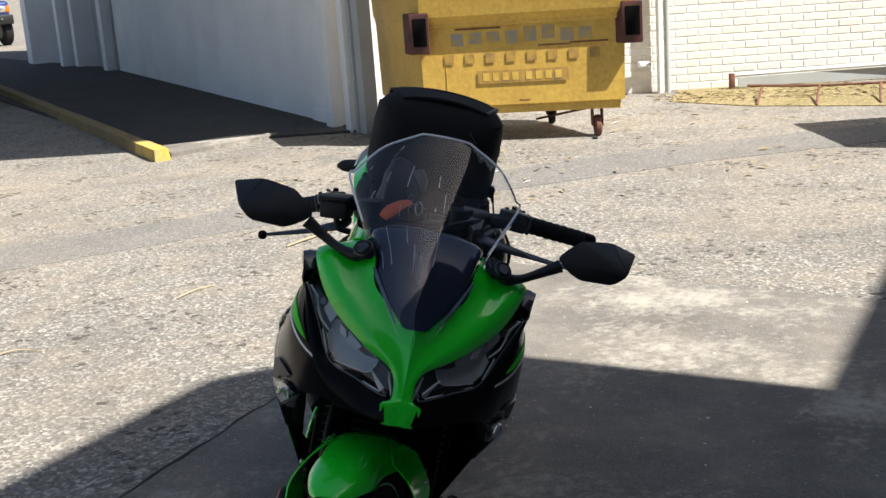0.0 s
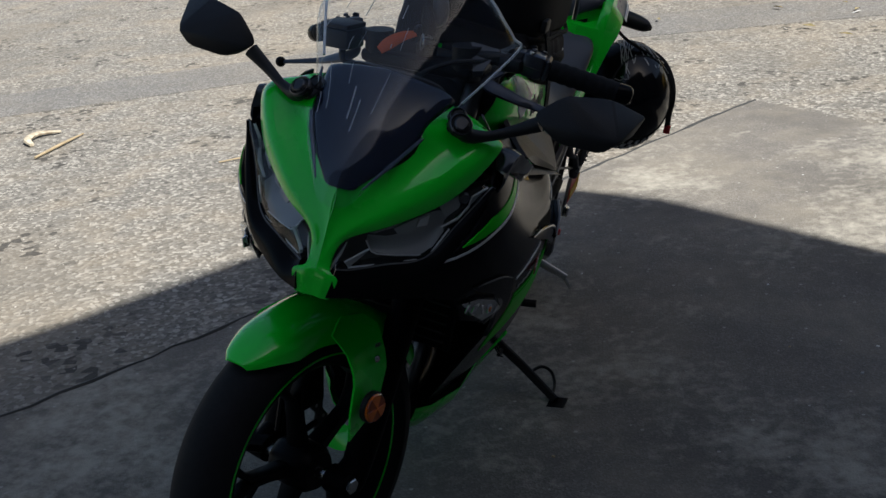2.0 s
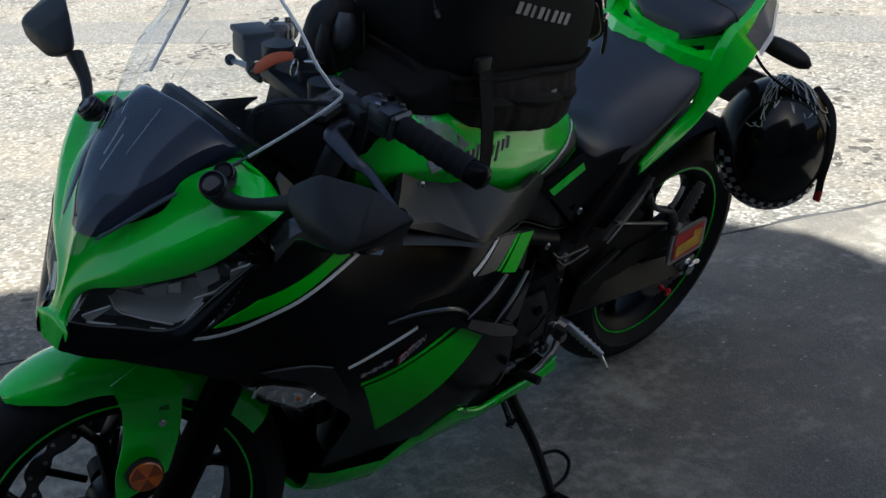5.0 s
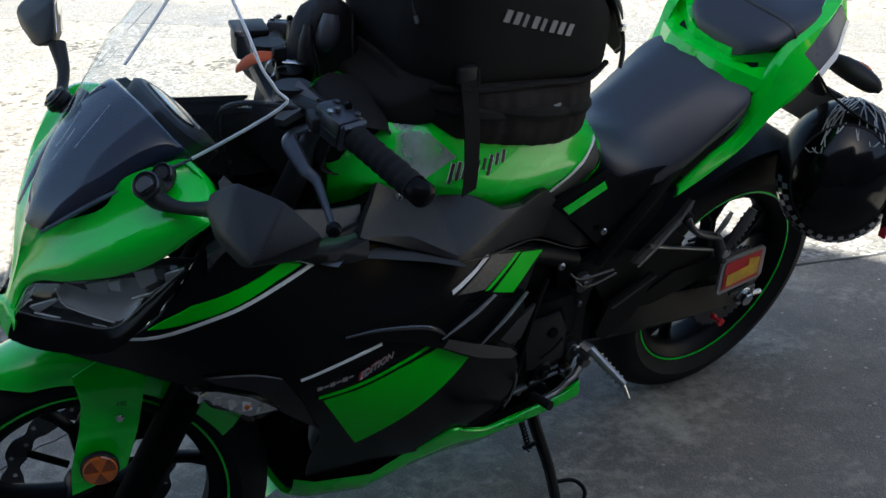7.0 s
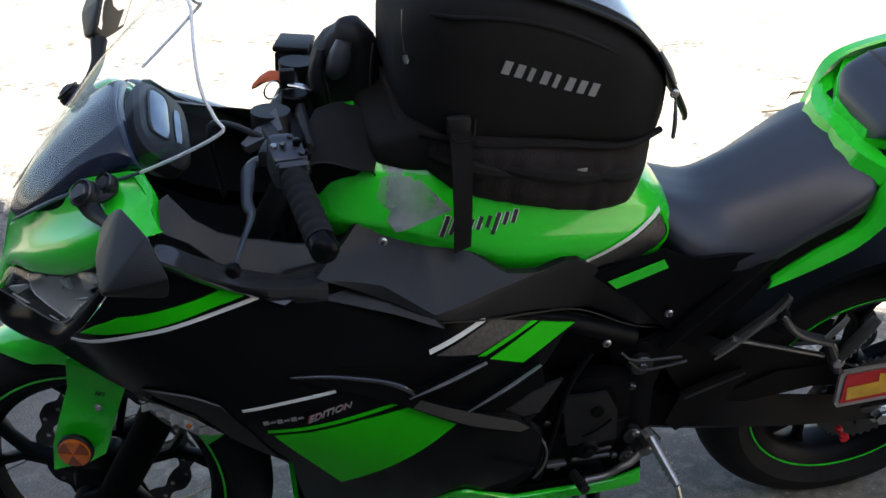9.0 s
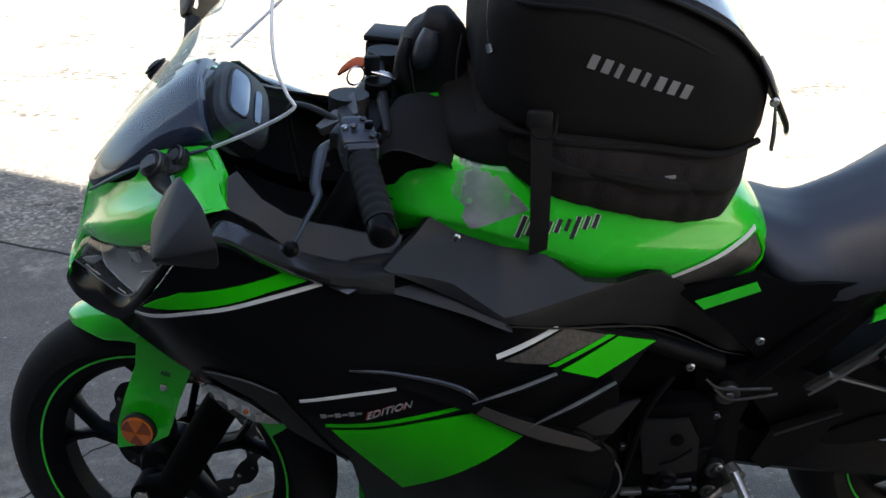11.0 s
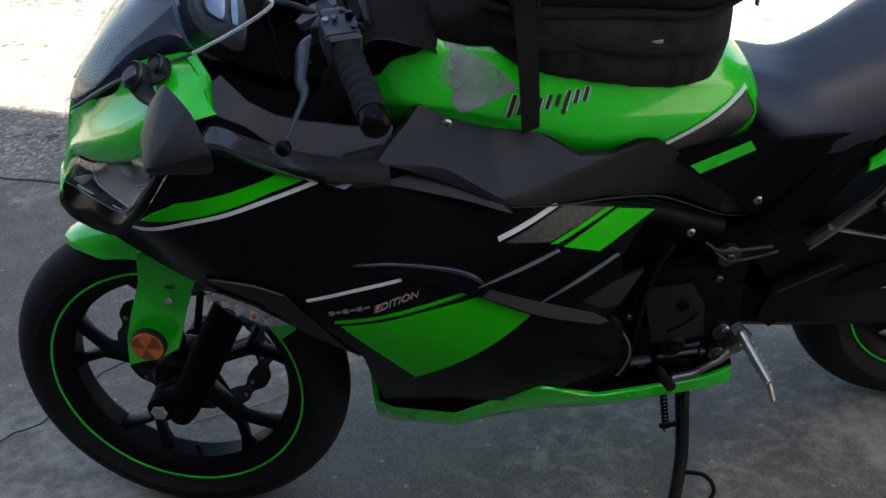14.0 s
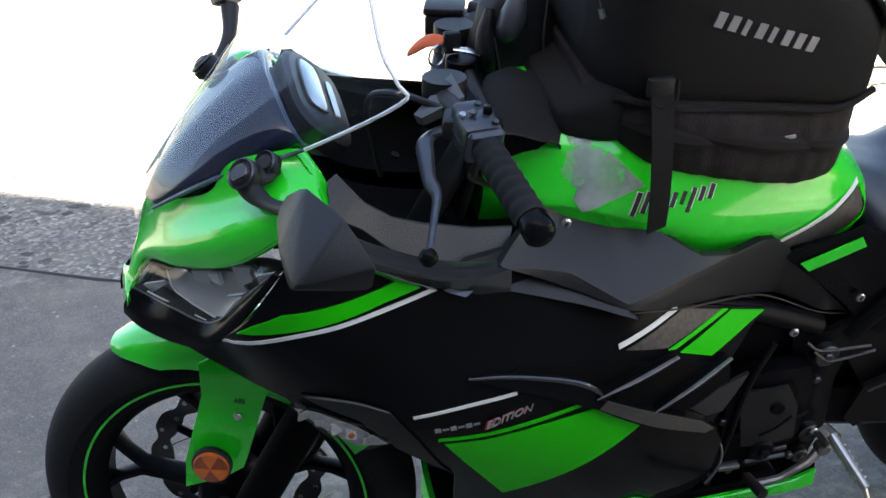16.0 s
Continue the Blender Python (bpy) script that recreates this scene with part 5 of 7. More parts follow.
LEVER = mat("blue_grey_anodised", (0.075, 0.080, 0.095), 0.32, metal=0.6, vary=0.25, scale=30)
for s in (1, -1):
    root, inner, end = Vector((0.098 * s, 0.335, 0.992)), Vector((0.214 * s, 0.380, 0.999)), Vector((0.350 * s, 0.446, 0.960))
    bar = turned("handlebar", tube([root, root + Vector((0.03 * s, 0.006, 0.012)), inner, end], [0.018, 0.013, 0.011, 0.011], 14, 5), BLACK_MATT, label="black clip-on handlebar")
    turned("clamp", merged(tube([root + Vector((0, 0, -0.03)), root + Vector((0, 0, 0.03))], 0.027, 16, 2), tube([root + Vector((-0.01 * s, -0.01, 0.012)), root + Vector((0.03 * s, 0.010, 0.014)), root + Vector((0.06 * s, 0.02, 0.006))], [0.014, 0.015, 0.011], 12, 4, flat=0.6)), BLACK_MATT, bar)
    d = (end - inner).normalized()
    ribs = []
    for k in range(23):
        ribs.append(inner + d * (0.026 + ((end - inner).length - 0.034) * k / 22))
    turned("grip", tube(ribs, [0.0178 + (0.0009 if k % 3 else -0.0003) for k in range(23)], 16, 2), RUBBER, bar, "ribbed black rubber grip")
    turned("bar_end", tube([end - d * 0.012, end + d * 0.012, end + d * 0.02], [0.017, 0.018, 0.010], 16, 2), BLACK_GLOSS, bar)
    aim = Matrix.Translation(inner) @ d.to_track_quat("X", "Z").to_matrix().to_4x4()
    sw = turned("switch_block", moved(merged(box(0.040, 0.046, 0.042, (-0.004, 0, 0), 0.007, 2), box(0.026, 0.036, 0.034, (-0.030, 0.0, 0.002), 0.007, 2), box(0.010, 0.044, 0.040, (0.020, 0, 0), 0.004, 1)), aim), LEVER, bar, "angular grey switch block")
    turned("seam", moved(box(0.036, 0.0470, 0.0016, (-0.004, 0, -0.002), 0.0004, 1), aim), BAR, sw)
    for bx, by_, bz, mt in ((-0.012, -0.016, 0.022, STEEL), (0.008, 0.015, 0.022, GUN), (-0.030, 0.010, 0.020, GUN)):
        turned("screw", moved(disc(0.0042, 0.005, (bx, by_, bz), "z", 10, 0.0008), aim), mt, sw)
    turned("rocker", moved(box(0.014, 0.010, 0.012, (-0.006, 0.026, 0.006), 0.003, 2), aim), BLACK_GLOSS, sw)
    turned("push_button", moved(disc(0.006, 0.010, (0.008, 0.024, -0.008), "y", 14), aim), BLACK_GLOSS, sw)
    for k, (o, c) in enumerate(((Vector((0.0, 0.020, 0.016)), BLACK_GLOSS), (Vector((-0.012 * s, 0.010, 0.026)), BLACK_GLOSS), (Vector((0.012 * s, 0.022, 0.006)), GUN))):
        turned("switch", box(0.012, 0.010, 0.010, inner + o, 0.003), c, sw)
    turned("bolt", disc(0.005, 0.006, inner + Vector((0.0, -0.006, 0.027)), "z", n=8), GUN, sw)
    lev = turned("lever", tube([Vector((x * s, y, z)) for x, y, z in ((0.168, 0.346, 0.985), (0.152, 0.328, 0.972), (0.162, 0.317, 0.964), (0.190, 0.321, 0.955), (0.223, 0.327, 0.945), (0.246, 0.337, 0.938), (0.292, 0.337, 0.929), (0.346, 0.336, 0.919))],
                         [0.009, 0.012, 0.013, 0.012, 0.0095, 0.0075, 0.006, 0.0045], 10, 6, flat=0.5), LEVER, bar, "dark blue grey lever with a ball end")
    ball = bmesh.new()
    bmesh.ops.create_uvsphere(ball, u_segments=14, v_segments=10, radius=0.0105)
    turned("ball", moved(ball, Matrix.Translation((0.351 * s, 0.336, 0.918))), BLACK_GLOSS, lev)
    turned("lever_perch", merged(box(0.045, 0.03, 0.024, inner + Vector((-0.03 * s, -0.026, 0.0)), 0.006), tube([inner + Vector((-0.05 * s, -0.030, 0.0)), inner + Vector((-0.07 * s, -0.036, 0.004))], [0.008, 0.006], 8, 2)), BLACK_MATT, bar)
    if s == 1:
        turned("cable", tube([inner + Vector((-0.065 * s, -0.036, 0.002)), Vector((0.10 * s, 0.27, 1.0)), Vector((0.05 * s, 0.235, 0.96)), Vector((0.04 * s, 0.25, 0.86))], 0.0045, 8, 6), BLACK_MATT, bar)
CLAMP_GREY = mat("grey_clamp_plastic", (0.085, 0.086, 0.090), 0.4, vary=0.2, scale=25, bump=0.2)
part("switch_plate", loft([[Vector(p) for p in q] for q in (((0.070, 0.317, 1.042), (0.123, 0.320, 1.040), (0.112, 0.272, 1.010), (0.096, 0.266, 1.006)), ((0.072, 0.322, 1.028), (0.121, 0.324, 1.026), (0.110, 0.276, 0.998), (0.097, 0.271, 0.994)))]), CLAMP_GREY, bike, "grey clamp cover on the handlebar")
res = turned("fluid_reservoir", merged(box(0.062, 0.052, 0.038, (-0.172, 0.318, 0.999), 0.006), box(0.066, 0.056, 0.010, (-0.172, 0.318, 1.023), 0.003)), BLACK_MATT, label="black brake fluid reservoir")
turned("hose", tube([(-0.172, 0.318, 0.99), (-0.165, 0.31, 0.96), (-0.14, 0.32, 0.95)], 0.007, 8), BLACK_MATT, res)

# windscreen: rows from the foot to the crown, middle and edge
ROWS_SCREEN = [((-0.074, 0.842), (0.038, -0.050, 0.874)), ((-0.045, 0.905), (0.092, 0.036, 0.946)), ((0.015, 0.975), (0.122, 0.132, 0.990)), ((0.075, 1.042), (0.174, 0.234, 1.070)),
               ((0.105, 1.075), (0.165, 0.234, 1.088)), ((0.150, 1.122), (0.146, 0.220, 1.116)), ((0.190, 1.163), (0.112, 0.216, 1.152)), ((0.215, 1.190), (0.050, 0.218, 1.186))]


def screen_rows(inset=0.0, top=8):
    rings = []
    for (yc, zc), (xe, ye, ze) in [(r[0], r[1]) for r in ROWS_SCREEN[:top]]:
        row = []
        for k in range(33):
            a = (-1 + k / 16) * math.pi / 2
            s, c = math.sin(a), 1 - math.cos(a)
            row.append((xe * s, yc + (ye - yc) * c + inset, zc + (ze - zc) * c - inset * 0.6))
        rings.append(row)
    out = []
    for j in range(33):
        out.append(spline([r[j] for r in rings], 5))
    return [[Vector(out[j][i]) for j in range(33)] for i in range(len(out[0]))]


SCRATCH = clear("scuffed_plastic", (0.9, 0.92, 0.95), rough=0.3, solid=0.55, solid_colour=(0.75, 0.78, 0.8))
scr = part("windscreen", fore(loft(screen_rows(), closed=False)), SMOKE, bike, "tall clear touring windscreen with scratches")
scr.visible_shadow = False
edge = [r[-1] for r in screen_rows()]
crown = screen_rows()[-1]
part("screen_edge", fore(tube([tuple(p) for p in edge[10::2]] + [tuple(p) for p in crown[::-3]] + [tuple(r[0]) for r in screen_rows()[:9:-2]], 0.0024, 6, 2)), PALE_EDGE, bike, "thick polished edge of the windscreen")
# blue-grey base colour paints the sky streak along the rolled foot
ROLLED_EDGE = mat("rolled_edge_sky_streak", (0.13, 0.16, 0.21), 0.2, vary=0.5, scale=30, spec=0.6)
both("screen_seal", lambda: tube([tuple(p + Vector((0.001, 0, 0.001))) for p in edge[:11:2]], [0.0015] + [0.0032] * 4 + [0.002], 8, 3), ROLLED_EDGE, bike, "rolled foot of the windscreen with the sky's streak in its colour")
rr = screen_rows(-0.0012)
for k in range(17):
    i0, j0, ln = random.randint(6, 26), random.randint(5, 17), random.randint(2, 5)
    part("scratch", fore(tube([tuple(rr[min(i0 + q, 34)][j0]) for q in range(ln)], random.uniform(0.0004, 0.0010), 5, 2, flat=0.4)), SCRATCH, scr)
# dark lower screen and instrument cowl behind it
COWL = [(-0.054, 0.868, 0.028, -0.040, 0.874), (-0.030, 0.910, 0.062, -0.004, 0.904), (0.012, 0.958, 0.086, 0.034, 0.946), (0.062, 1.000, 0.098, 0.078, 0.976), (0.102, 1.021, 0.110, 0.126, 0.993), (0.116, 1.014, 0.108, 0.136, 0.984)]
cowl_rows = []
for yc, zc, xe, ye, ze in spline(COWL, 5):
    row = []
    for k in range(33):
        a = (-1 + k / 16) * math.pi / 2
        s, c = math.sin(a), 1 - math.cos(a)
        ridge = 0.006 * math.exp(-(s * 3.2) ** 2)
        row.append(Vector((xe * s, yc + (ye - yc) * c - ridge * 0.6, zc + (ze - zc) * c + ridge * 0.5)))
    cowl_rows.append(row)
part("cockpit_cowl", fore(thicken(loft(cowl_rows, closed=False), Vector((0, 0.004, -0.003)))), COWL_BLACK, bike, "dark gloss cowl behind the windscreen", 30)
DASH = Matrix.Translation((-0.004, 0.158, 0.976)) @ Matrix.Rotation(radians(48), 4, "X")
oval = lambda w, h, y, n=28, r=0.62: [Vector((w * math.copysign(abs(math.cos(a)) ** r, math.cos(a)), y, h * math.copysign(abs(math.sin(a)) ** r, math.sin(a)))) for a in (2 * math.pi * k / n for k in range(n))]
dash = part("instrument_panel", moved(loft([oval(0.070, 0.030, -0.030), oval(0.092, 0.046, -0.012), oval(0.094, 0.048, 0.010), oval(0.086, 0.042, 0.016)]), DASH), BLACK_MATT, bike, "rounded instrument panel with clear dials", 40)
part("dial_glass", moved(loft([oval(0.058, 0.017, 0.016, r=0.55), oval(0.057, 0.016, 0.0185, r=0.55), oval(0.030, 0.010, 0.020, r=0.6)]), DASH @ Matrix.Translation((-0.010, 0, 0.010))), DIAL_GLASS, dash, "domed reflecting dial glass", 50)
part("display_glass", moved(loft([oval(0.044, 0.006, 0.0165, r=0.5), oval(0.043, 0.0055, 0.0180, r=0.5)]), DASH @ Matrix.Translation((-0.006, 0, -0.022))), DIAL_GLASS, dash, "small reflecting display")
part("dial_rim", moved(tube([tuple(v) for v in oval(0.059, 0.018, 0.017, r=0.55)] + [tuple(oval(0.059, 0.018, 0.017, r=0.55)[0])], 0.0022, 6, 1), DASH @ Matrix.Translation((-0.010, 0, 0.010))), BLACK_MATT, dash)
part("cockpit_side", flip_x(patch([(0.112, 0.140, 0.960), (0.128, 0.182, 0.946), (0.130, 0.231, 0.934), (0.130, 0.285, 0.924), (0.130, 0.340, 0.914)], [(0.140, 0.150, 0.955), (0.165, 0.190, 0.925), (0.180, 0.231, 0.900), (0.185, 0.285, 0.880), (0.180, 0.345, 0.860)], 0.004, (0.3, 0, 1), 5, 5, 0.004)), BLACK_MATT, bike, "black inner wall of the cockpit")

part("tank_shroud", box(0.21, 0.014, 0.16, (0, 0, 0), 0.006, 2, pose(0, 0.343, 0.925, -12, 0, 0)), BLACK_MATT, bike, "black shroud ahead of the tank")

for s in (1, -1):
    def set_in(bm, s=s):
        """The right mirror sits closer in than the left."""
        return moved(bm, Matrix.Translation((0.026, -0.022, -0.004))) if s < 0 else bm
    boss = Vector((0.146 * s, 0.061, 0.979))
    mr = part("mirror", set_in(tube([boss, (0.160 * s, 0.068, 0.966), (0.190 * s, 0.082, 0.969), (0.225 * s, 0.098, 0.983), (0.262 * s, 0.104, 1.004)], [0.017, 0.013, 0.0085, 0.0095, 0.013], 12, 5)), BLACK_MATT, bike, "black folding rear view mirror")
    n0 = Vector((0.35 * s, -0.6, 0.7)).normalized()
    pad = Matrix.Translation(boss) @ n0.to_track_quat("X", "Z").to_matrix().to_4x4()
    for fx, fy, fz, fr in ((0.145, 0.062, 0.979, 0.019), (0.131, 0.090, 0.981, 0.015)):
        fm = Matrix.Translation((fx * s, fy, fz)) @ n0.to_track_quat("X", "Z").to_matrix().to_4x4()
        ft = part("mirror_foot", set_in(moved(merged(disc(fr, 0.016, (0, 0, 0), n=24, bevel=0.004), disc(fr * 0.72, 0.022, (0, 0, 0), n=20, bevel=0.002)), fm)), BLACK_MATT, mr)
        part("rubber_ring", set_in(moved(spin([(0.009, fr), (0.011, fr * 0.9), (0.009, fr * 0.8), (0.006, fr * 0.9)], (0, 0, 0), 24), fm)), GUN, ft)
    part("foot_plate", set_in(tube([(0.142 * s, 0.058, 0.972), (0.138 * s, 0.078, 0.974), (0.128 * s, 0.096, 0.975)], [0.016, 0.019, 0.013], 12, 4, flat=0.5)), BLACK_MATT, mr)
    part("bolt", set_in(moved(disc(0.012, 0.006, (0.010, 0, 0), n=18), pad)), GUN, mr)
    rim = [(0.248, 0.098, 1.022), (0.290, 0.112, 1.060), (0.358, 0.142, 1.064), (0.417, 0.162, 1.044), (0.402, 0.160, 1.004), (0.345, 0.140, 0.977), (0.285, 0.110, 0.990)]
    nose_pts = [(0.262, 0.084, 1.010), (0.330, 0.078, 1.016), (0.392, 0.084, 1.012), (0.368, 0.082, 0.990), (0.300, 0.080, 0.988)]
    hull = bmesh.new()
    for p in rim + nose_pts:
        hull.verts.new((p[0] * s, p[1], p[2]))
    bmesh.ops.convex_hull(hull, input=list(hull.verts))
    bmesh.ops.dissolve_limit(hull, angle_limit=radians(4), verts=hull.verts, edges=hull.edges)
    bmesh.ops.bevel(hull, geom=list(hull.edges), offset=0.005, segments=2, affect="EDGES", profile=0.5)
    part("mirror_housing", set_in(hull), BLACK_MATT, mr, "black moulded mirror housing", 30)
    cen = Vector((0.335, 0.132, 1.025))
    part("mirror_glass", set_in(loft([[Vector(((cen.x + (p[0] - cen.x) * 0.8) * s, cen.y + (p[1] - cen.y) * 0.8 + b, cen.z + (p[2] - cen.z) * 0.8)) for p in rim] for b in (-0.004, 0.0015)])), CHROME, mr, "mirror glass")



# ---- engine, frame, swing arm and stand ----
engine = part("engine", merged(box(0.26, 0.30, 0.20, (0, 0.72, 0.40), 0.03, 2), box(0.22, 0.16, 0.24, (0, 0.58, 0.55), 0.03, 2), box(0.20, 0.30, 0.14, (0, 0.86, 0.52), 0.03, 2)), DARK_METAL, bike, "black engine behind the fairing")
part("generator_cover", merged(moved(disc(0.088, 0.06, (0.145, 0.655, 0.385), n=36, bevel=0.016), Matrix()), disc(0.060, 0.012, (0.178, 0.655, 0.385), n=36, bevel=0.004)), DARK_METAL, engine, "round black engine cover")
# grey arc paints the highlight along the cover's edge
part("cover_rim", tube([(0.176, 0.655 + 0.080 * math.cos(a), 0.385 + 0.080 * math.sin(a)) for a in (radians(q) for q in range(-40, 101, 14))], 0.0022, 6, 2), STRUT_EDGE, engine)
part("sprocket_cover", sheet([(0.745, 0.50), (0.80, 0.528), (0.872, 0.520), (0.888, 0.47), (0.885, 0.38), (0.86, 0.325), (0.775, 0.315), (0.75, 0.36)], lambda y, z: Vector((0.148 - 0.12 * abs(y - 0.815), y, z)), 0.03, 0.02), DARK_METAL, engine, "ribbed black sprocket cover")
part("cover_face", sheet([(0.757, 0.496), (0.835, 0.498), (0.861, 0.448), (0.869, 0.377), (0.779, 0.377)], lambda y, z: Vector((0.158 - 0.12 * abs(y - 0.815), y, z)), 0.006, 0.02), BLACK_MATT, engine, "raised face of the sprocket cover", 25)
# split, hole and window: near-black pieces paint shade onto the cover
part("cover_split", tube([(0.161, 0.800, 0.405), (0.162, 0.825, 0.418), (0.159, 0.850, 0.436)], 0.0022, 6, 4), BLACK_DEEP, engine)
part("cover_hole", disc(0.011, 0.004, (0.1605, 0.822, 0.458), n=18, bevel=0.001), BLACK_DEEP, engine, "near-black disc painting a round hole on the cover")
part("cover_ledge", box(0.010, 0.074, 0.010, (0.150, 0.828, 0.338), 0.003, 1), GUN, engine)
part("cover_rib", tube([(0.149, 0.765, 0.40), (0.152, 0.825, 0.415), (0.146, 0.885, 0.425)], 0.004, 6, 3), DARK_METAL, engine)
part("cover_window", sheet([(0.790, 0.440), (0.800, 0.495), (0.845, 0.500), (0.860, 0.470), (0.850, 0.435)], lambda y, z: Vector((0.152 - 0.12 * abs(y - 0.815), y, z)), 0.003, 0.02), BLACK_DEEP, engine, "near-black sheet painting a shaded recess on the sprocket cover")
part("shaft_boss", merged(disc(0.022, 0.02, (0.152, 0.815, 0.365), n=24, bevel=0.005), disc(0.010, 0.03, (0.154, 0.815, 0.365), n=6)), DARK_METAL, engine)
part("cable_tube", tube([(0.150, 0.735, 0.30), (0.165, 0.742, 0.40), (0.160, 0.760, 0.52), (0.140, 0.80, 0.58)], 0.006, 8, 5), DARK_METAL, engine)
for y, z in ((0.757, 0.495), (0.877, 0.505), (0.765, 0.33), (0.868, 0.34), (0.735, 0.445), (0.582, 0.345), (0.735, 0.33)):
    part("bolt", disc(0.007, 0.010, (0.155, y, z), n=6), GUN, engine)
part("radiator", box(0.30, 0.035, 0.26, (0, 0.30, 0.57), 0.004, 1), DARK_METAL, bike, "black radiator behind the front wheel")
for k in range(12):
    part("radiator_fin", box(0.27, 0.004, 0.004, (0, 0.281, 0.46 + k * 0.02)), GUN, bike)
part("exhaust_header", tube([(0.05, 0.50, 0.44), (0.06, 0.40, 0.36), (0.05, 0.42, 0.25), (0.03, 0.60, 0.215), (-0.05, 0.90, 0.22)], 0.019, 12), ALLOY, bike, "steel exhaust header pipe")
part("exhaust_header", tube([(-0.05, 0.50, 0.44), (-0.06, 0.40, 0.36), (-0.05, 0.42, 0.25), (-0.03, 0.60, 0.215), (-0.06, 0.90, 0.22)], 0.019, 12), ALLOY, bike)
part("silencer", tube([(-0.14, 0.98, 0.27), (-0.16, 1.10, 0.31), (-0.165, 1.30, 0.40), (-0.165, 1.52, 0.50)], [0.03, 0.05, 0.055, 0.05], 20, 4), DARK_METAL, bike, "black silencer")
both("main_frame", lambda: tube([(0.07, 0.30, 0.82), (0.12, 0.48, 0.72), (0.125, 0.70, 0.66), (0.115, 0.88, 0.58)], 0.018, 12), DARK_METAL, bike, "black tubular frame")
both("frame_plate", lambda: sheet([(0.842, 0.590), (0.885, 0.572), (0.945, 0.585), (0.955, 0.545), (0.935, 0.46), (0.945, 0.36), (0.925, 0.30), (0.885, 0.305), (0.872, 0.38), (0.868, 0.47), (0.85, 0.53)],
                                  lambda y, z: Vector((0.130 - 0.25 * abs(y - 0.90), y, z)), 0.012, 0.016), DARK_METAL, bike, "black frame plate at the swing arm pivot", 25)
for line in (((0.142, 0.852, 0.573), (0.145, 0.881, 0.553), (0.143, 0.963, 0.547)), ((0.142, 0.869, 0.551), (0.145, 0.901, 0.529), (0.140, 0.976, 0.532))):
    part("frame_edge", tube(line, 0.0026, 8, 5), GUN, bike)
for y, z, r in ((0.895, 0.535, 0.020), (0.905, 0.365, 0.018), (0.90, 0.315, 0.014)):
    part("pivot_boss", merged(disc(r, 0.016, (0.135, y, z), n=20), disc(r * 0.45, 0.02, (0.137, y, z), n=6)), GUN, bike)
both("seat_rail", lambda: tube([(0.118, 0.935, 0.555), (0.122, 1.02, 0.655), (0.118, 1.10, 0.735), (0.11, 1.24, 0.84)], 0.016, 10), DARK_METAL, bike, "black seat rail")

part("air_box", box(0.17, 0.17, 0.25, (0, 0.995, 0.53), 0.02, 2), BLACK_DEEP, bike, "black box ahead of the rear wheel")
arm = part("swing_arm", merged(*[tube([(0.075 * s, 0.93, 0.355), (0.105 * s, 1.05, 0.364), (0.108 * s, 1.25, 0.334), (0.108 * s, 1.43, 0.309)], [0.032, 0.036, 0.034, 0.026], 4, 4, flat=1.25) for s in (1, -1)], box(0.18, 0.06, 0.07, (0, 1.01, 0.37), 0.015)), DARK_METAL, bike, "black box-section swing arm", 40)
part("axle_plate", box(0.012, 0.085, 0.05, (0.124, 1.405, 0.314), 0.008), GUN, arm)
part("axle_nut", merged(disc(0.016, 0.018, (0.138, 1.408, 0.318), n=6), disc(0.022, 0.006, (0.13, 1.408, 0.318), n=20)), STEEL, arm, "bright axle nut")
part("chain_adjuster", tube([(0.126, 1.44, 0.312), (0.126, 1.47, 0.308)], 0.006, 8, 2), STEEL, arm)
part("bobbin", merged(spin([(0.120, 0.004), (0.120, 0.007), (0.128, 0.007), (0.132, 0.004), (0.140, 0.004), (0.143, 0.009), (0.149, 0.009), (0.149, 0.003)], (0, 1.335, 0.283), 20)), RED_FILM, arm, "red paddock stand bobbin")
chain = part("chain", tube([(0.082, 0.93, 0.345), (0.082, 1.40, 0.283)], 0.004, 6, 2), GUN, bike, "dark drive chain")
for top, z0, dz in ((0, 0.345, -0.062), (1, 0.425, -0.050)):
    for k in range(12 if top else 0, 31):
        part("link", box(0.018, 0.0135, 0.014, (0.082, 0.93 + 0.0155 * k, z0 + dz * k / 30), 0.003, 1), GUN, chain)
sp = lambda k: 0.098 + (0.006 if k % 4 < 2 else 0)
part("rear_sprocket", loft([[Vector((x, 1.405 + sp(k) * math.cos(2 * math.pi * k / 160), 0.314 + sp(k) * math.sin(2 * math.pi * k / 160))) for k in range(160)] for x in (0.079, 0.085)]), GUN, rear_wheel, "dark steel sprocket")
part("chain_guard", sheet([(1.08, 0.415), (1.17, 0.455), (1.30, 0.452), (1.38, 0.415), (1.36, 0.395), (1.25, 0.405), (1.10, 0.385)], lambda y, z: Vector((0.118, y, z)), 0.006, 0.03), DULL_BLACK, bike, "black chain guard")
part("arm_guard", sheet([(0.985, 0.445), (1.09, 0.49), (1.10, 0.475), (1.06, 0.39), (0.99, 0.355), (0.965, 0.38)], lambda y, z: Vector((0.133, y, z)), 0.008, 0.03), DULL_BLACK, bike, "black heel guard")
part("guard_edge", tube([(0.1385, 0.990, 0.440), (0.1395, 1.04, 0.462), (0.1385, 1.095, 0.484)], 0.0022, 6), GUN, bike)
part("shock", merged(tube([(0, 1.0, 0.42), (0, 1.04, 0.66)], 0.018, 12, 2)), GUN, bike, "rear shock absorber")

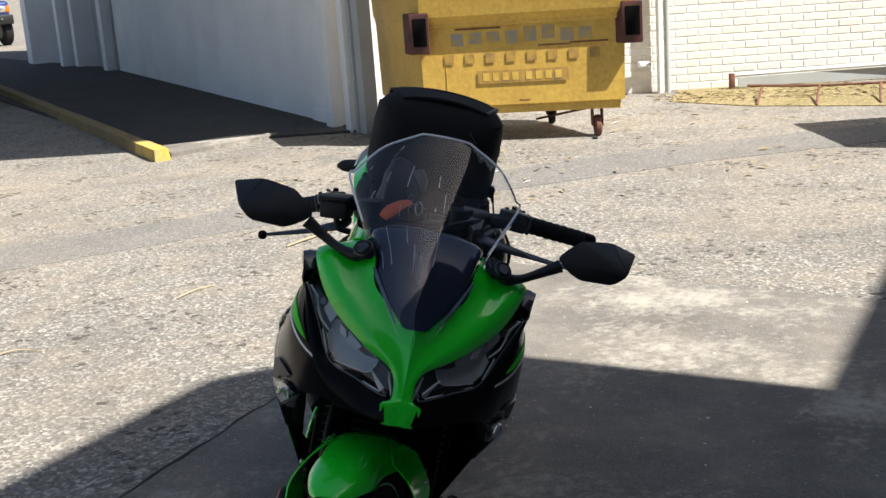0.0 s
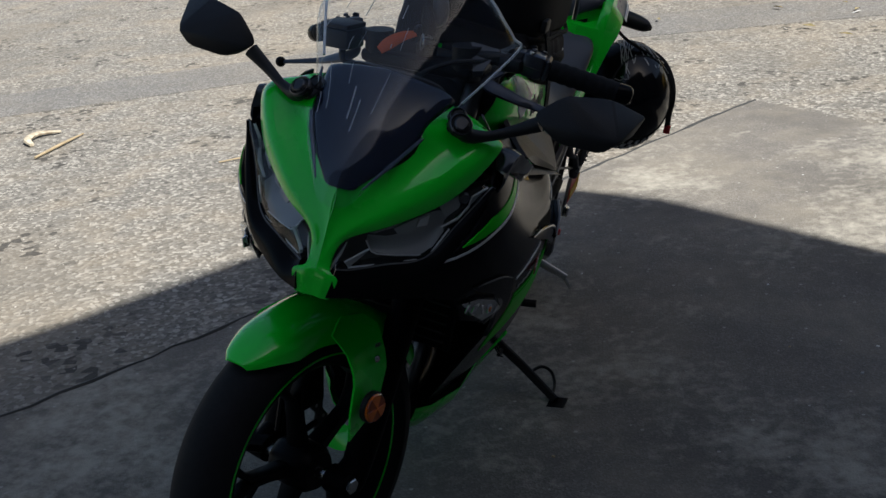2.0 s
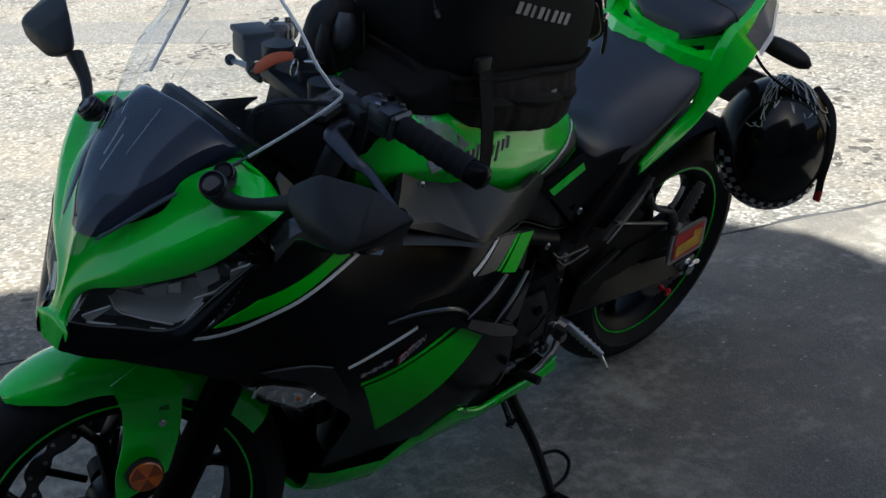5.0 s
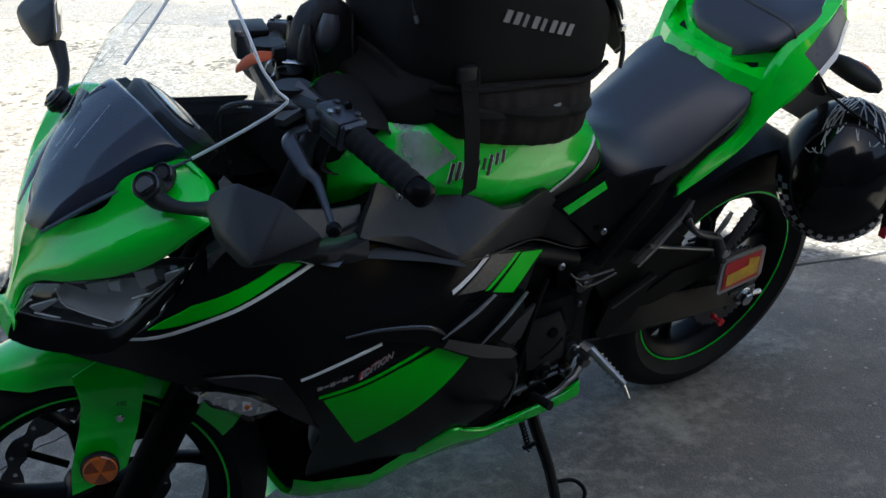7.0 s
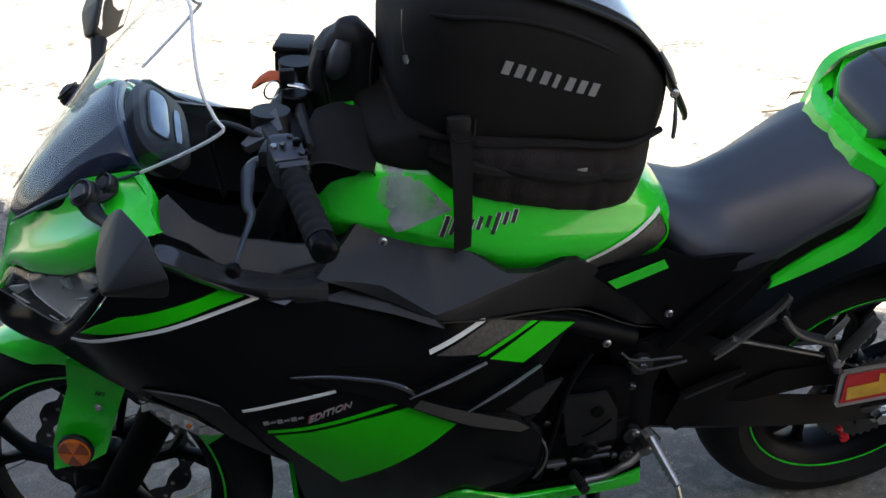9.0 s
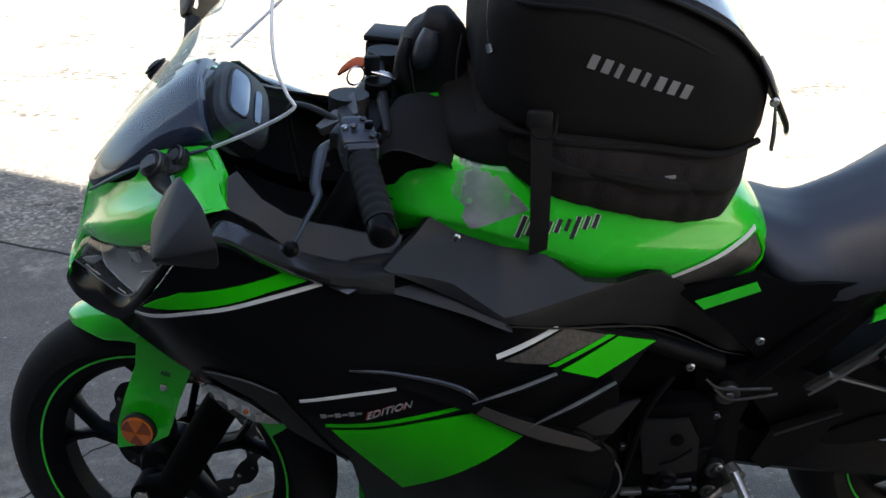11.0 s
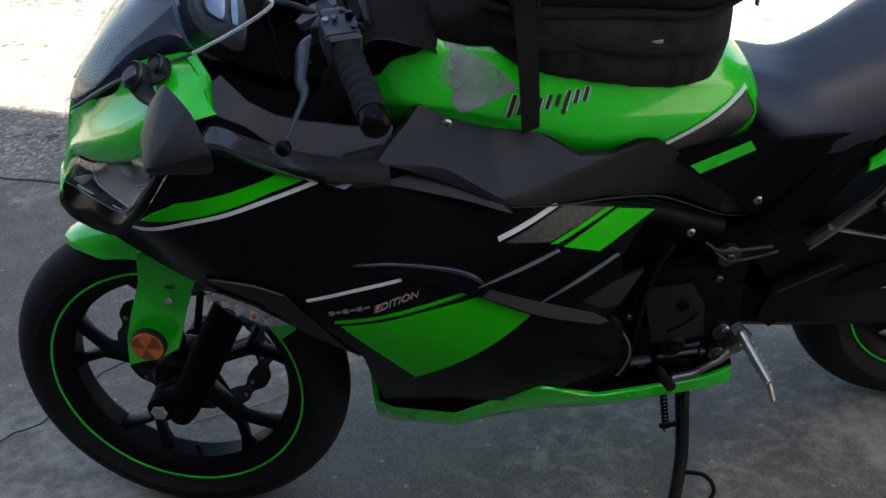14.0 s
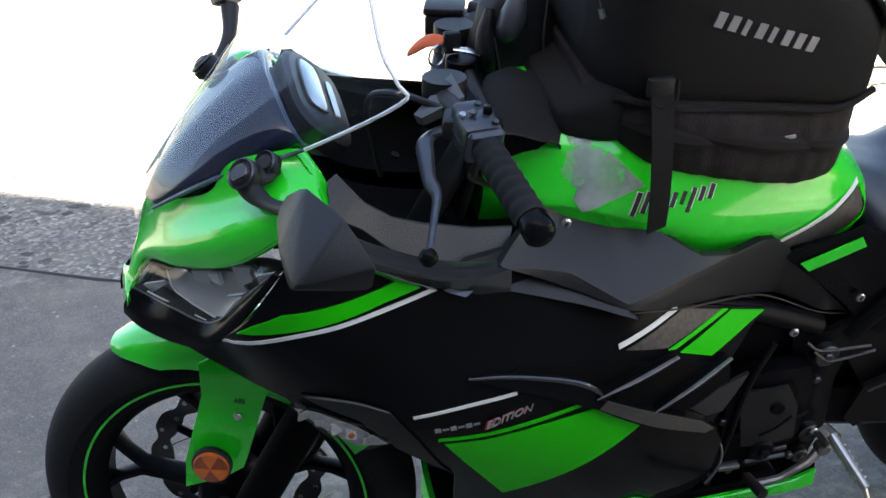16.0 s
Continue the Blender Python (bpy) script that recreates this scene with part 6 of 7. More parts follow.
part("hugger", sheet([(0.945, 0.508), (0.975, 0.575), (1.071, 0.530), (1.18, 0.505), (1.278, 0.468), (1.291, 0.425), (1.146, 0.395), (1.007, 0.412)], lambda y, z: Vector((0.112, y, z)), 0.006, 0.03), DULL_BLACK, bike, "black inner guard beside the rear wheel")

# rear footrest hanger of bare alloy
hang = part("rear_peg_hanger", sheet([(1.022, 0.536), (1.058, 0.570), (1.113, 0.624), (1.133, 0.656), (1.140, 0.650), (1.135, 0.615), (1.122, 0.604), (1.090, 0.578), (1.060, 0.556), (1.040, 0.530)], lambda y, z: Vector((0.136 + 0.10 * max(0, y - 1.03), y, z)), 0.010, 0.015), PEG_DULL, bike, "cast alloy pillion footrest hanger", 25)
part("hanger_arm", tube([(0.140, 1.050, 0.571), (0.148, 1.141, 0.543), (0.154, 1.225, 0.518)], [0.006, 0.0045, 0.006], 8, 4, flat=0.7), ALLOY, hang, "bare alloy lower arm of the hanger")
part("hanger_strut", tube([(0.148, 1.126, 0.622), (0.150, 1.145, 0.594), (0.152, 1.173, 0.571), (0.154, 1.228, 0.548)], [0.013, 0.012, 0.012, 0.013], 10, 4, flat=0.6), PEG_DULL, hang, "bare alloy upper arm of the hanger")
part("hanger_edge", tube([(0.150, 1.022, 0.537), (0.150, 1.059, 0.568), (0.150, 1.113, 0.623), (0.150, 1.134, 0.657)], [0.002, 0.003, 0.003, 0.002], 8, 4), ALLOY, hang)
part("hanger_web", sheet([(1.062, 0.566), (1.108, 0.590), (1.150, 0.560), (1.140, 0.546)], lambda y, z: Vector((0.140, y, z)), 0.004, 0.02), DARK_METAL, hang)
part("peg_knuckle", tube([(0.154, 1.228, 0.546), (0.158, 1.244, 0.513), (0.160, 1.256, 0.484)], [0.013, 0.016, 0.012], 10, 4, flat=0.7), PEG_DULL, hang)
part("pillion_peg", tube([(0.166, 1.247, 0.515), (0.170, 1.261, 0.547), (0.172, 1.280, 0.583), (0.172, 1.292, 0.606)], [0.010, 0.012, 0.012, 0.010], 8, 4, flat=0.8), PEG_DULL, hang, "folded alloy pillion peg")
for k in range(6):
    part("peg_ridge", box(0.028, 0.004, 0.006, (0.171, 1.256 + 0.006 * k, 0.537 + 0.0105 * k), 0.001, 1), ALLOY, hang)
part("peg_spring", tube([(0.160, 1.216, 0.562), (0.160, 1.233, 0.584), (0.158, 1.247, 0.603)], [0.005, 0.006, 0.004], 8, 4), ALLOY, hang)
part("peg_pivot", disc(0.011, 0.028, (0.162, 1.246, 0.512), n=16), STEEL, hang)
bh = part("hanger_bolt", disc(0.012, 0.016, (0.150, 1.126, 0.620), n=18), DARK_METAL, hang)
part("socket", disc(0.006, 0.018, (0.150, 1.126, 0.620), n=6), ALLOY, bh)

# registration label in its frame, blank bars for its print
lf = lambda o: (lambda y, z: Vector((0.152 + o, y, z)))
lab = part("label_holder", sheet([(1.282, 0.466), (1.396, 0.471), (1.405, 0.462), (1.415, 0.394), (1.408, 0.384), (1.290, 0.377), (1.283, 0.386), (1.276, 0.458)], lf(0), 0.006, 0.03), GREY_PLASTIC, bike, "tilted grey-framed registration label")
part("label_print", sheet([(1.286, 0.460), (1.390, 0.465), (1.400, 0.396), (1.292, 0.389)], lf(0.003), 0.001, 0.03), RED_FILM, lab)
part("label_print", sheet([(1.300, 0.398), (1.294, 0.429), (1.355, 0.436), (1.352, 0.455), (1.385, 0.450), (1.392, 0.407)], lf(0.005), 0.001, 0.03), KERB_YELLOW, lab, "yellow part of the label")

# rider's footrest, gear lever, side stand
peg = part("rider_peg", tube([(0.162, 0.930, 0.378), (0.20, 0.940, 0.362), (0.246, 0.952, 0.344)], [0.012, 0.0115, 0.009], 12, 4, flat=0.75), PEG_ALLOY, bike, "ribbed alloy footrest")
part("peg_bracket", tube([(0.140, 0.925, 0.372), (0.165, 0.935, 0.365)], [0.014, 0.017], 10, 2), ALLOY, peg)
for k in range(6):
    part("peg_ridge", box(0.004, 0.019, 0.0165 - 0.0007 * k, (0.182 + 0.010 * k, 0.936 + 0.0026 * k, 0.369 - 0.0042 * k), 0.001, 1), PEG_ALLOY, peg)
part("feeler", tube([(0.243, 0.952, 0.340), (0.254, 0.955, 0.326), (0.261, 0.957, 0.316)], [0.005, 0.0045, 0.004], 8, 2), STEEL, peg)
part("gear_lever", merged(tube([(0.152, 0.926, 0.340), (0.163, 0.90, 0.324), (0.165, 0.882, 0.316), (0.166, 0.855, 0.301), (0.166, 0.818, 0.296)], [0.009, 0.007, 0.0065, 0.006, 0.007], 10, 5), disc(0.012, 0.02, (0.155, 0.925, 0.345), n=14)), ALLOY, bike, "cast alloy gear lever")
part("shift_rod", tube([(0.146, 0.865, 0.350), (0.146, 0.80, 0.346)], 0.004, 8, 2), GUN, bike, "thin steel shift rod")
part("gear_toe", tube([(0.168, 0.792, 0.322), (0.214, 0.798, 0.330)], [0.0085, 0.0095], 12, 2), RUBBER, bike, "black rubber toe piece")
part("cover_tab", box(0.014, 0.036, 0.008, (0.160, 0.760, 0.345), 0.002), ALLOY, bike)
part("stand_bracket", box(0.04, 0.06, 0.05, (0.135, 0.835, 0.265), 0.008), DARK_METAL, bike)
FOOTP = Vector((0.315, 0.788, 0.0985))
stand = part("side_stand", tube([(0.080, 0.872, 0.215), (0.114, 0.866, 0.172), (0.21, 0.838, 0.134), FOOTP + Vector((0, 0, 0.003))], [0.015, 0.013, 0.0115, 0.0105], 10, 4), DARK_METAL, bike, "black side stand")
part("stand_foot", box(0.045, 0.05, 0.007, (0, 0, 0), 0.002, 1, Matrix.Translation(FOOTP + Vector((0.006, 0.0, -0.0035))) @ Matrix.Rotation(radians(-LEAN_DEG), 4, "Y")), DARK_METAL, stand)
part("stand_tang", tube([(0.232, 0.830, 0.126), (0.252, 0.866, 0.132), (0.278, 0.876, 0.120), (0.296, 0.850, 0.106), (0.302, 0.806, 0.103)], 0.004, 8, 5), DARK_METAL, stand)
part("stand_lug", tube([(0.150, 0.848, 0.155), (0.150, 0.815, 0.155)], 0.005, 8, 2), DARK_METAL, stand)
part("stand_spring", tube([(0.085 + 0.07 * k / 80 + 0.006 * math.cos(k * 1.25), 0.832 - 0.006 * k / 80 + 0.006 * math.sin(k * 1.25), 0.222 - 0.072 * k / 80) for k in range(81)], 0.0018, 5, 1), DARK_METAL, stand, "coil return spring")



# ---- things left on the motorcycle ----
LEANED = Matrix.Rotation(radians(LEAN_DEG), 4, "Y")


def squarish(hx, zb, zt, y, r=0.35, n=28):
    """A rounded rectangular section across the machine."""
    cz, hz = (zb + zt) / 2, (zt - zb) / 2
    out = []
    for k in range(n):
        a = 2 * math.pi * (k + 0.5) / n
        c, s = math.cos(a), math.sin(a)
        out.append(Vector((hx * math.copysign(abs(c) ** r, c), y, cz + hz * math.copysign(abs(s) ** r, s))))
    return out


bag = thing("tank_bag", "black cordura tank bag strapped to the green fuel tank", "bag", LEANED)
BAG = [(0.478, 0.070, 1.055, 1.140), (0.494, 0.104, 1.012, 1.186), (0.53, 0.134, 0.990, 1.216), (0.60, 0.149, 0.984, 1.226), (0.70, 0.150, 0.975, 1.198), (0.79, 0.142, 0.960, 1.150), (0.845, 0.124, 0.955, 1.098), (0.872, 0.09, 0.975, 1.060)]
part("bag_body", loft([squarish(r[1], r[2], r[3], r[0], 0.42) for r in spline(BAG, 4)]), FABRIC, bag, "stiff black bag body", 45)
BASE = [(0.478, 0.085, 0.975, 1.03), (0.51, 0.124, 0.945, 1.03), (0.55, 0.146, 0.910, 1.03), (0.60, 0.157, 0.890, 1.03), (0.66, 0.161, 0.873, 1.02), (0.74, 0.153, 0.848, 1.01), (0.80, 0.140, 0.838, 1.00), (0.84, 0.116, 0.840, 0.99), (0.864, 0.085, 0.868, 0.98)]
part("bag_base", loft([squarish(r[1] + 0.0020 * math.sin(r[0] * 160 + 1) * math.sin(r[0] * 47), r[2], r[3], r[0], 0.55) for r in spline(BASE, 8)]), SKIRT_CLOTH, bag, "soft pleated brown grey base skirt", 60)
for y0, y1, zz, dz in ((0.505, 0.64, 0.985, -0.03), (0.60, 0.80, 0.972, -0.05), (0.74, 0.86, 0.940, -0.03)):
    part("skirt_fold", tube([(float(np.interp(y, [r[0] for r in BASE], [r[1] for r in BASE])) - 0.006, y, zz + dz * (y - y0) / (y1 - y0)) for y in np.linspace(y0, y1, 6)], [0.004, 0.010, 0.014, 0.015, 0.011, 0.004], 10, 4), FABRIC, bag, "slack black fold under the bag")
for s in (1, -1):
    part("zip", tube([(s * 0.100, 0.508, 1.184), (s * 0.133, 0.54, 1.192), (s * 0.144, 0.62, 1.188), (s * 0.145, 0.70, 1.162), (s * 0.137, 0.78, 1.118), (s * 0.121, 0.842, 1.070)], 0.0030, 8, 5), FABRIC, bag, "black coil zip")
    part("piping", tube([(s * 0.124, 0.505, 1.018), (s * 0.146, 0.58, 1.006), (s * 0.148, 0.70, 0.995), (s * 0.140, 0.80, 0.978), (s * 0.116, 0.862, 0.985)], 0.005, 8, 5), FABRIC, bag)
# lid that runs over the crown and hangs past the rear, with a clear pocket in it
LID = [(0.53, 0.095, 1.224), (0.62, 0.124, 1.230), (0.70, 0.128, 1.208), (0.79, 0.126, 1.164), (0.842, 0.122, 1.112), (0.872, 0.118, 1.062), (0.896, 0.112, 1.020), (0.912, 0.085, 0.990)]
part("lid", thicken(loft([[Vector((w * u, y, z - 0.014 * u * u)) for u in (k / 6 - 1 for k in range(13))] for y, w, z in spline(LID, 4)], closed=False), Vector((0, 0, 0.006))), FABRIC, bag, "lid with a stiff tongue over the rear", 50)
POCKET = mat("clear_vinyl_pocket", (0.20, 0.21, 0.22), 0.16, vary=0.35, scale=9, coat=1.0, bump=0.6, bump_scale=18)
part("map_pocket", thicken(loft([[Vector((w * 0.86 * u, y, z + 0.0075 - 0.012 * u * u)) for u in (k / 6 - 1 for k in range(13))] for y, w, z in spline(LID[1:5], 5)], closed=False), Vector((0, 0, 0.002))), POCKET, bag, "shiny clear map pocket")
part("lid_edge", tube([(w, y, z - 0.010) for y, w, z in LID], 0.004, 8, 4), BLACK_MATT, bag)
part("zip_pull", merged(tube([(0.136, 0.866, 1.048), (0.140, 0.870, 1.014), (0.139, 0.872, 0.984)], [0.003, 0.0055, 0.0045], 8, 3, flat=0.5), disc(0.007, 0.006, (0.135, 0.864, 1.054), n=12)), STEEL, bag, "bright zip puller")
part("zip_slider", tube([(0.112, 0.862, 1.075), (0.118, 0.871, 1.058)], 0.0045, 8, 2), STEEL, bag)
part("side_zip", tube([(0.064, 0.490, 1.172), (0.080, 0.487, 1.150), (0.094, 0.489, 1.122)], 0.0026, 6, 4), GUN, bag, "short slanting zip on the front")
part("zip_tab", tube([(0.096, 0.487, 1.122), (0.101, 0.489, 1.112)], 0.004, 8, 2), STEEL, bag)
part("front_gusset", loft([squarish(hx, zb, zt, y, 0.42) for y, hx, zb, zt in spline([(0.438, 0.066, 0.968, 0.990), (0.446, 0.104, 0.956, 1.000), (0.472, 0.120, 0.950, 1.012), (0.500, 0.128, 0.944, 1.030), (0.54, 0.128, 0.94, 1.04)], 4)]), FABRIC, bag, "slack front gusset of the bag", 60)
part("lid_slider", tube([(0.127, 0.836, 1.118), (0.131, 0.852, 1.092), (0.129, 0.866, 1.066)], [0.002, 0.0035, 0.0015], 8, 3), LETTER, bag, "grey zip slider of the lid")
# the maker's name on the flank, as plain slanted bars
for k in range(8):
    y0, z0 = 0.604 + 0.0180 * k, 1.125 - 0.0064 * k
    part("print_bar", sheet([(y0, z0 - 0.009), (y0 + 0.006, z0 + 0.009), (y0 + 0.0165 - 0.004 * (k in (2, 4)), z0 + 0.0055), (y0 + 0.0105 - 0.004 * (k in (2, 4)), z0 - 0.0125)], lambda y, z: Vector((0.1512 - 0.06 * max(0, y - 0.70), y, z)), 0.003, 0.03), LETTER, bag)
for y, z0, z1 in ((0.553, 1.05, 0.846),):
    part("strap", sheet([(y - 0.014, z0), (y + 0.016, z0 - 0.004), (y + 0.020, z1 + 0.01), (y - 0.004, z1)], lambda yy, zz: Vector((0.146 + 0.034 * math.sin((1.05 - zz) * 9), yy, zz)), 0.003, 0.015), FABRIC, bag, "loose black webbing strap")
part("buckle", box(0.012, 0.033, 0.026, (0.146, 0.552, 1.040), 0.004), BLACK_MATT, bag)
part("strap_loop", tube([(0.143, 0.54, 1.05), (0.153, 0.545, 1.02), (0.153, 0.57, 1.02), (0.143, 0.575, 1.045)], 0.003, 6, 4), FABRIC, bag)
part("clasp", box(0.004, 0.022, 0.005, (0.1525, 0.732, 0.952), 0.001), LETTER, bag)


def crumpled(bm, amount):
    for v in bm.verts:
        v.co += Vector((math.sin(v.co.z * 130 + v.co.y * 70), math.sin(v.co.z * 90 + v.co.x * 110), 0.4 * math.sin(v.co.x * 150 + v.co.y * 120))) * amount
    return bm


def hooded_glove(label):
    """A glove stood up on its open mouth: slack hood, knuckle pad, seams and a scalloped rim."""
    g = thing("glove", label, "glove", LEANED @ Matrix.Translation((0, 0.014, -0.008)), group="pair of gloves")
    n, mouth = 40, ((0.355, 0.971), (0.376, 0.984), (0.393, 0.981), (0.400, 0.989), (0.414, 0.997), (0.433, 0.982), (0.447, 0.974), (0.469, 0.959), (0.486, 0.966))

    def ring(z, y0, y1, xc, xh, foot=False):
        out = []
        for k in range(n):
            a = 2 * math.pi * k / n
            c, q = math.cos(a), math.sin(a)
            y = (y0 + y1) / 2 + (y1 - y0) / 2 * math.copysign(abs(c) ** 0.8, c)
            fold = 1 + 0.10 * math.cos(5 * a + 0.6) * min(1, (1.11 - z) * 12)
            out.append(Vector((xc + xh * fold * math.copysign(abs(q) ** 0.8, q), y, float(np.interp(y, [m[0] for m in mouth], [m[1] for m in mouth])) if foot else z)))
        return out
    rows = [ring(0.972, 0.360, 0.485, -0.066, 0.046, True), ring(0.994, 0.361, 0.485, -0.066, 0.045), ring(1.010, 0.363, 0.484, -0.066, 0.042), ring(1.037, 0.369, 0.477, -0.067, 0.038), ring(1.062, 0.375, 0.468, -0.068, 0.034),
            ring(1.078, 0.387, 0.460, -0.069, 0.030), ring(1.090, 0.402, 0.450, -0.070, 0.024), ring(1.099, 0.408, 0.442, -0.071, 0.016), ring(1.103, 0.416, 0.434, -0.071, 0.006)]
    bm = crumpled(loft(rows, caps=False), 0.0016)
    bmesh.ops.holes_fill(bm, edges=[e for e in bm.edges if e.is_boundary and e.verts[0].co.z > 1.09], sides=0)
    bmesh.ops.recalc_face_normals(bm, faces=bm.faces)
    part("hood", thicken(bm, Vector((0, 0, -0.003))), GLOVE, g, "slack creased leather hood", 60)
    part("lining", loft([ring(0.992, 0.366, 0.479, -0.066, 0.036), ring(1.000, 0.380, 0.465, -0.066, 0.020)]), BLACK_DEEP, g, "dark inside of the mouth")
    part("rim_binding", tube([tuple(v) for v in rows[0]] + [tuple(rows[0][0])], 0.0018, 6, 1), GLOVE_EDGE, g)
    part("knuckle_pad", tube([(-0.034, 0.396, 1.036), (-0.026, 0.401, 1.050), (-0.028, 0.407, 1.068), (-0.034, 0.413, 1.086)], [0.011, 0.0165, 0.0165, 0.012], 16, 5), PAD_GREY, g, "shiny blue grey moulded knuckle pad")
    for line in (((-0.040, 0.377, 1.066), (-0.026, 0.385, 1.030), (-0.020, 0.392, 0.990)), ((-0.042, 0.456, 1.076), (-0.026, 0.449, 1.030), (-0.020, 0.455, 0.972))):
        part("seam_line", tube(line, 0.0016, 6, 5), GLOVE_EDGE, g)
    part("thumb", crumpled(tube([(-0.046, 0.380, 1.070), (-0.034, 0.372, 1.040), (-0.030, 0.374, 1.008), (-0.030, 0.380, 0.990)], [0.008, 0.015, 0.016, 0.012], 14, 6, flat=0.7), 0.001), GLOVE, g)
    return g


def slumped_glove(label):
    """A glove lying against the tank with its open cuff turned outwards."""
    g = thing("glove", label, "glove", LEANED, group="pair of gloves")

    def ring(x, y, z, ry, rz):
        return [Vector((x + 0.010 * math.sin(a) - 0.006 * math.cos(3 * a), y + ry * math.cos(a) * (1 + 0.06 * math.sin(4 * a)), z + rz * math.sin(a) * (1 + 0.07 * math.cos(3 * a)))) for a in (2 * math.pi * k / 36 for k in range(36))]
    rows = [ring(-0.010, 0.420, 0.984, 0.020, 0.014), ring(0.012, 0.412, 0.978, 0.046, 0.028), ring(0.050, 0.402, 0.966, 0.060, 0.040), ring(0.090, 0.392, 0.950, 0.064, 0.046), ring(0.122, 0.386, 0.940, 0.058, 0.045)]
    bm = crumpled(loft(rows, caps=False), 0.0018)
    bmesh.ops.recalc_face_normals(bm, faces=bm.faces)
    part("cuff", thicken(bm, Vector((-0.003, 0, 0))), FABRIC, g, "slack black cloth cuff", 60)
    part("lining", loft([ring(0.108, 0.389, 0.944, 0.054, 0.040), ring(0.078, 0.396, 0.952, 0.030, 0.022)]), BLACK_DEEP, g, "dark inside of the cuff")
    part("rim_binding", tube([tuple(v) for v in rows[-1]] + [tuple(rows[-1][0])], 0.0014, 6, 1), BLACK_MATT, g)
    part("wrist_strap", tube([(0.080, 0.446, 0.984), (0.096, 0.454, 0.954), (0.096, 0.446, 0.924)], [0.006, 0.008, 0.006], 10, 5, flat=0.4), FABRIC, g)
    return g


PAD_GREY = mat("blue_grey_pad", (0.055, 0.058, 0.070), 0.34, vary=0.2, scale=20, spec=0.6)
GLOVE_EDGE = mat("rubbed_leather_edge", (0.045, 0.045, 0.050), 0.5, vary=0.3, scale=30)
GLOVE = mat("worn_black_leather", (0.009, 0.009, 0.011), 0.55, spec=0.3, vary=0.3, scale=14, bump=0.6, bump_scale=120)
hooded_glove("black leather motorcycle glove stood behind the handlebar with a shiny pad")
slumped_glove("black leather motorcycle glove slumped between handlebar and bag")
keys = thing("keys", "ignition key with steel ring and orange cloth tag", "key", LEANED)
part("key_ring", moved(spin([(0.0, 0.0125), (0.0016, 0.014), (0.0, 0.0155), (-0.0016, 0.014)], (0, 0, 0), 24), Matrix.Translation((-0.021, 0.322, 1.016)) @ Matrix.Rotation(0.5, 4, "Z")), STEEL, keys, "steel split ring")
part("key_blade", box(0.010, 0.022, 0.030, (-0.04, 0.345, 1.022), 0.003), BLACK_MATT, keys)
part("second_key", tube([(-0.03, 0.345, 1.018), (-0.025, 0.365, 1.016), (-0.022, 0.378, 1.010)], [0.004, 0.006, 0.003], 8, 3, flat=0.4), STEEL, keys)
part("tag", tube([(-0.040, 0.336, 1.024), (-0.060, 0.322, 1.016), (-0.080, 0.312, 1.000), (-0.092, 0.304, 0.986)], [0.008, 0.013, 0.016, 0.011], 10, 5, flat=0.32), ORANGE, keys, "faded orange cloth tag")

helmet = thing("helmet", "black full-face helmet with white line graphics hanging beside the tail", "helmet", LEANED)
HC, HD = Vector((0.205, 1.488, 0.662)), Vector((0.56, -0.77, 0.30)).normalized()
HM = Matrix.Translation(HC) @ HD.to_track_quat("Z", "Y").to_matrix().to_4x4()


def shell(scale, lim, deep=0.0):
    rings = []
    for k in range(15):
        a = math.pi - (math.pi - lim) * k / 14
        rings.append([Vector((0.124 * scale * math.sin(a) * math.cos(b), 0.147 * scale * math.sin(a) * math.sin(b), 0.145 * scale * math.cos(a))) for b in (2 * math.pi * j / 36 for j in range(36))])
    bm = loft(rings, caps=False)
    return moved(bm, HM)


part("shell", shell(1.0, radians(3)), BLACK_GLOSS, helmet, "glossy black helmet shell", 60)
VISOR = mat("smoked_visor", (0.003, 0.003, 0.004), 0.12, vary=0.2, spec=0.3)
CHECK = mat("pale_grey_graphic", (0.34, 0.35, 0.34), 0.3, vary=0.2, coat=0.8)
on_shell = lambda a, b, sc=1.004: HM @ Vector((0.124 * sc * math.sin(a) * math.cos(b), 0.147 * sc * math.sin(a) * math.sin(b), 0.145 * sc * math.cos(a)))
def shell_patch(rows, sc, thick=0.0012):
    """A curved piece laid on the shell, from rows of angles."""
    low = loft([[on_shell(radians(a), radians(b), sc) for a, b in row] for row in rows], closed=False)
    return thicken(low, -HD * thick)


part("visor", shell_patch([[(a, b) for b in range(0, 361, 12)] for a in (1, 14, 26, 38, 46)], 1.012, 0.003), VISOR, helmet, "dark smoked visor")
part("visor_seal", tube([tuple(on_shell(radians(47), radians(b), 1.006)) for b in range(0, 361, 15)], 0.003, 8, 2), RUBBER, helmet, "rubber visor edge")
for k in range(26):
    for row in range(3):
        if (k + row) % 2:
            a0, b0 = 52 + 9 * row, -168 + 5.6 * k
            part("checker", shell_patch([[(a0, b0), (a0, b0 + 5.4)], [(a0 + 8.6, b0), (a0 + 8.6, b0 + 5.4)]], 1.004), CHECK, helmet)
part("pale_band", shell_patch([[(a, b) for b in range(-158, -28, 10)] for a in (80, 86, 92, 98)], 1.004), CHECK, helmet, "pale grey band under the chequers")
rnd = random.Random(5)
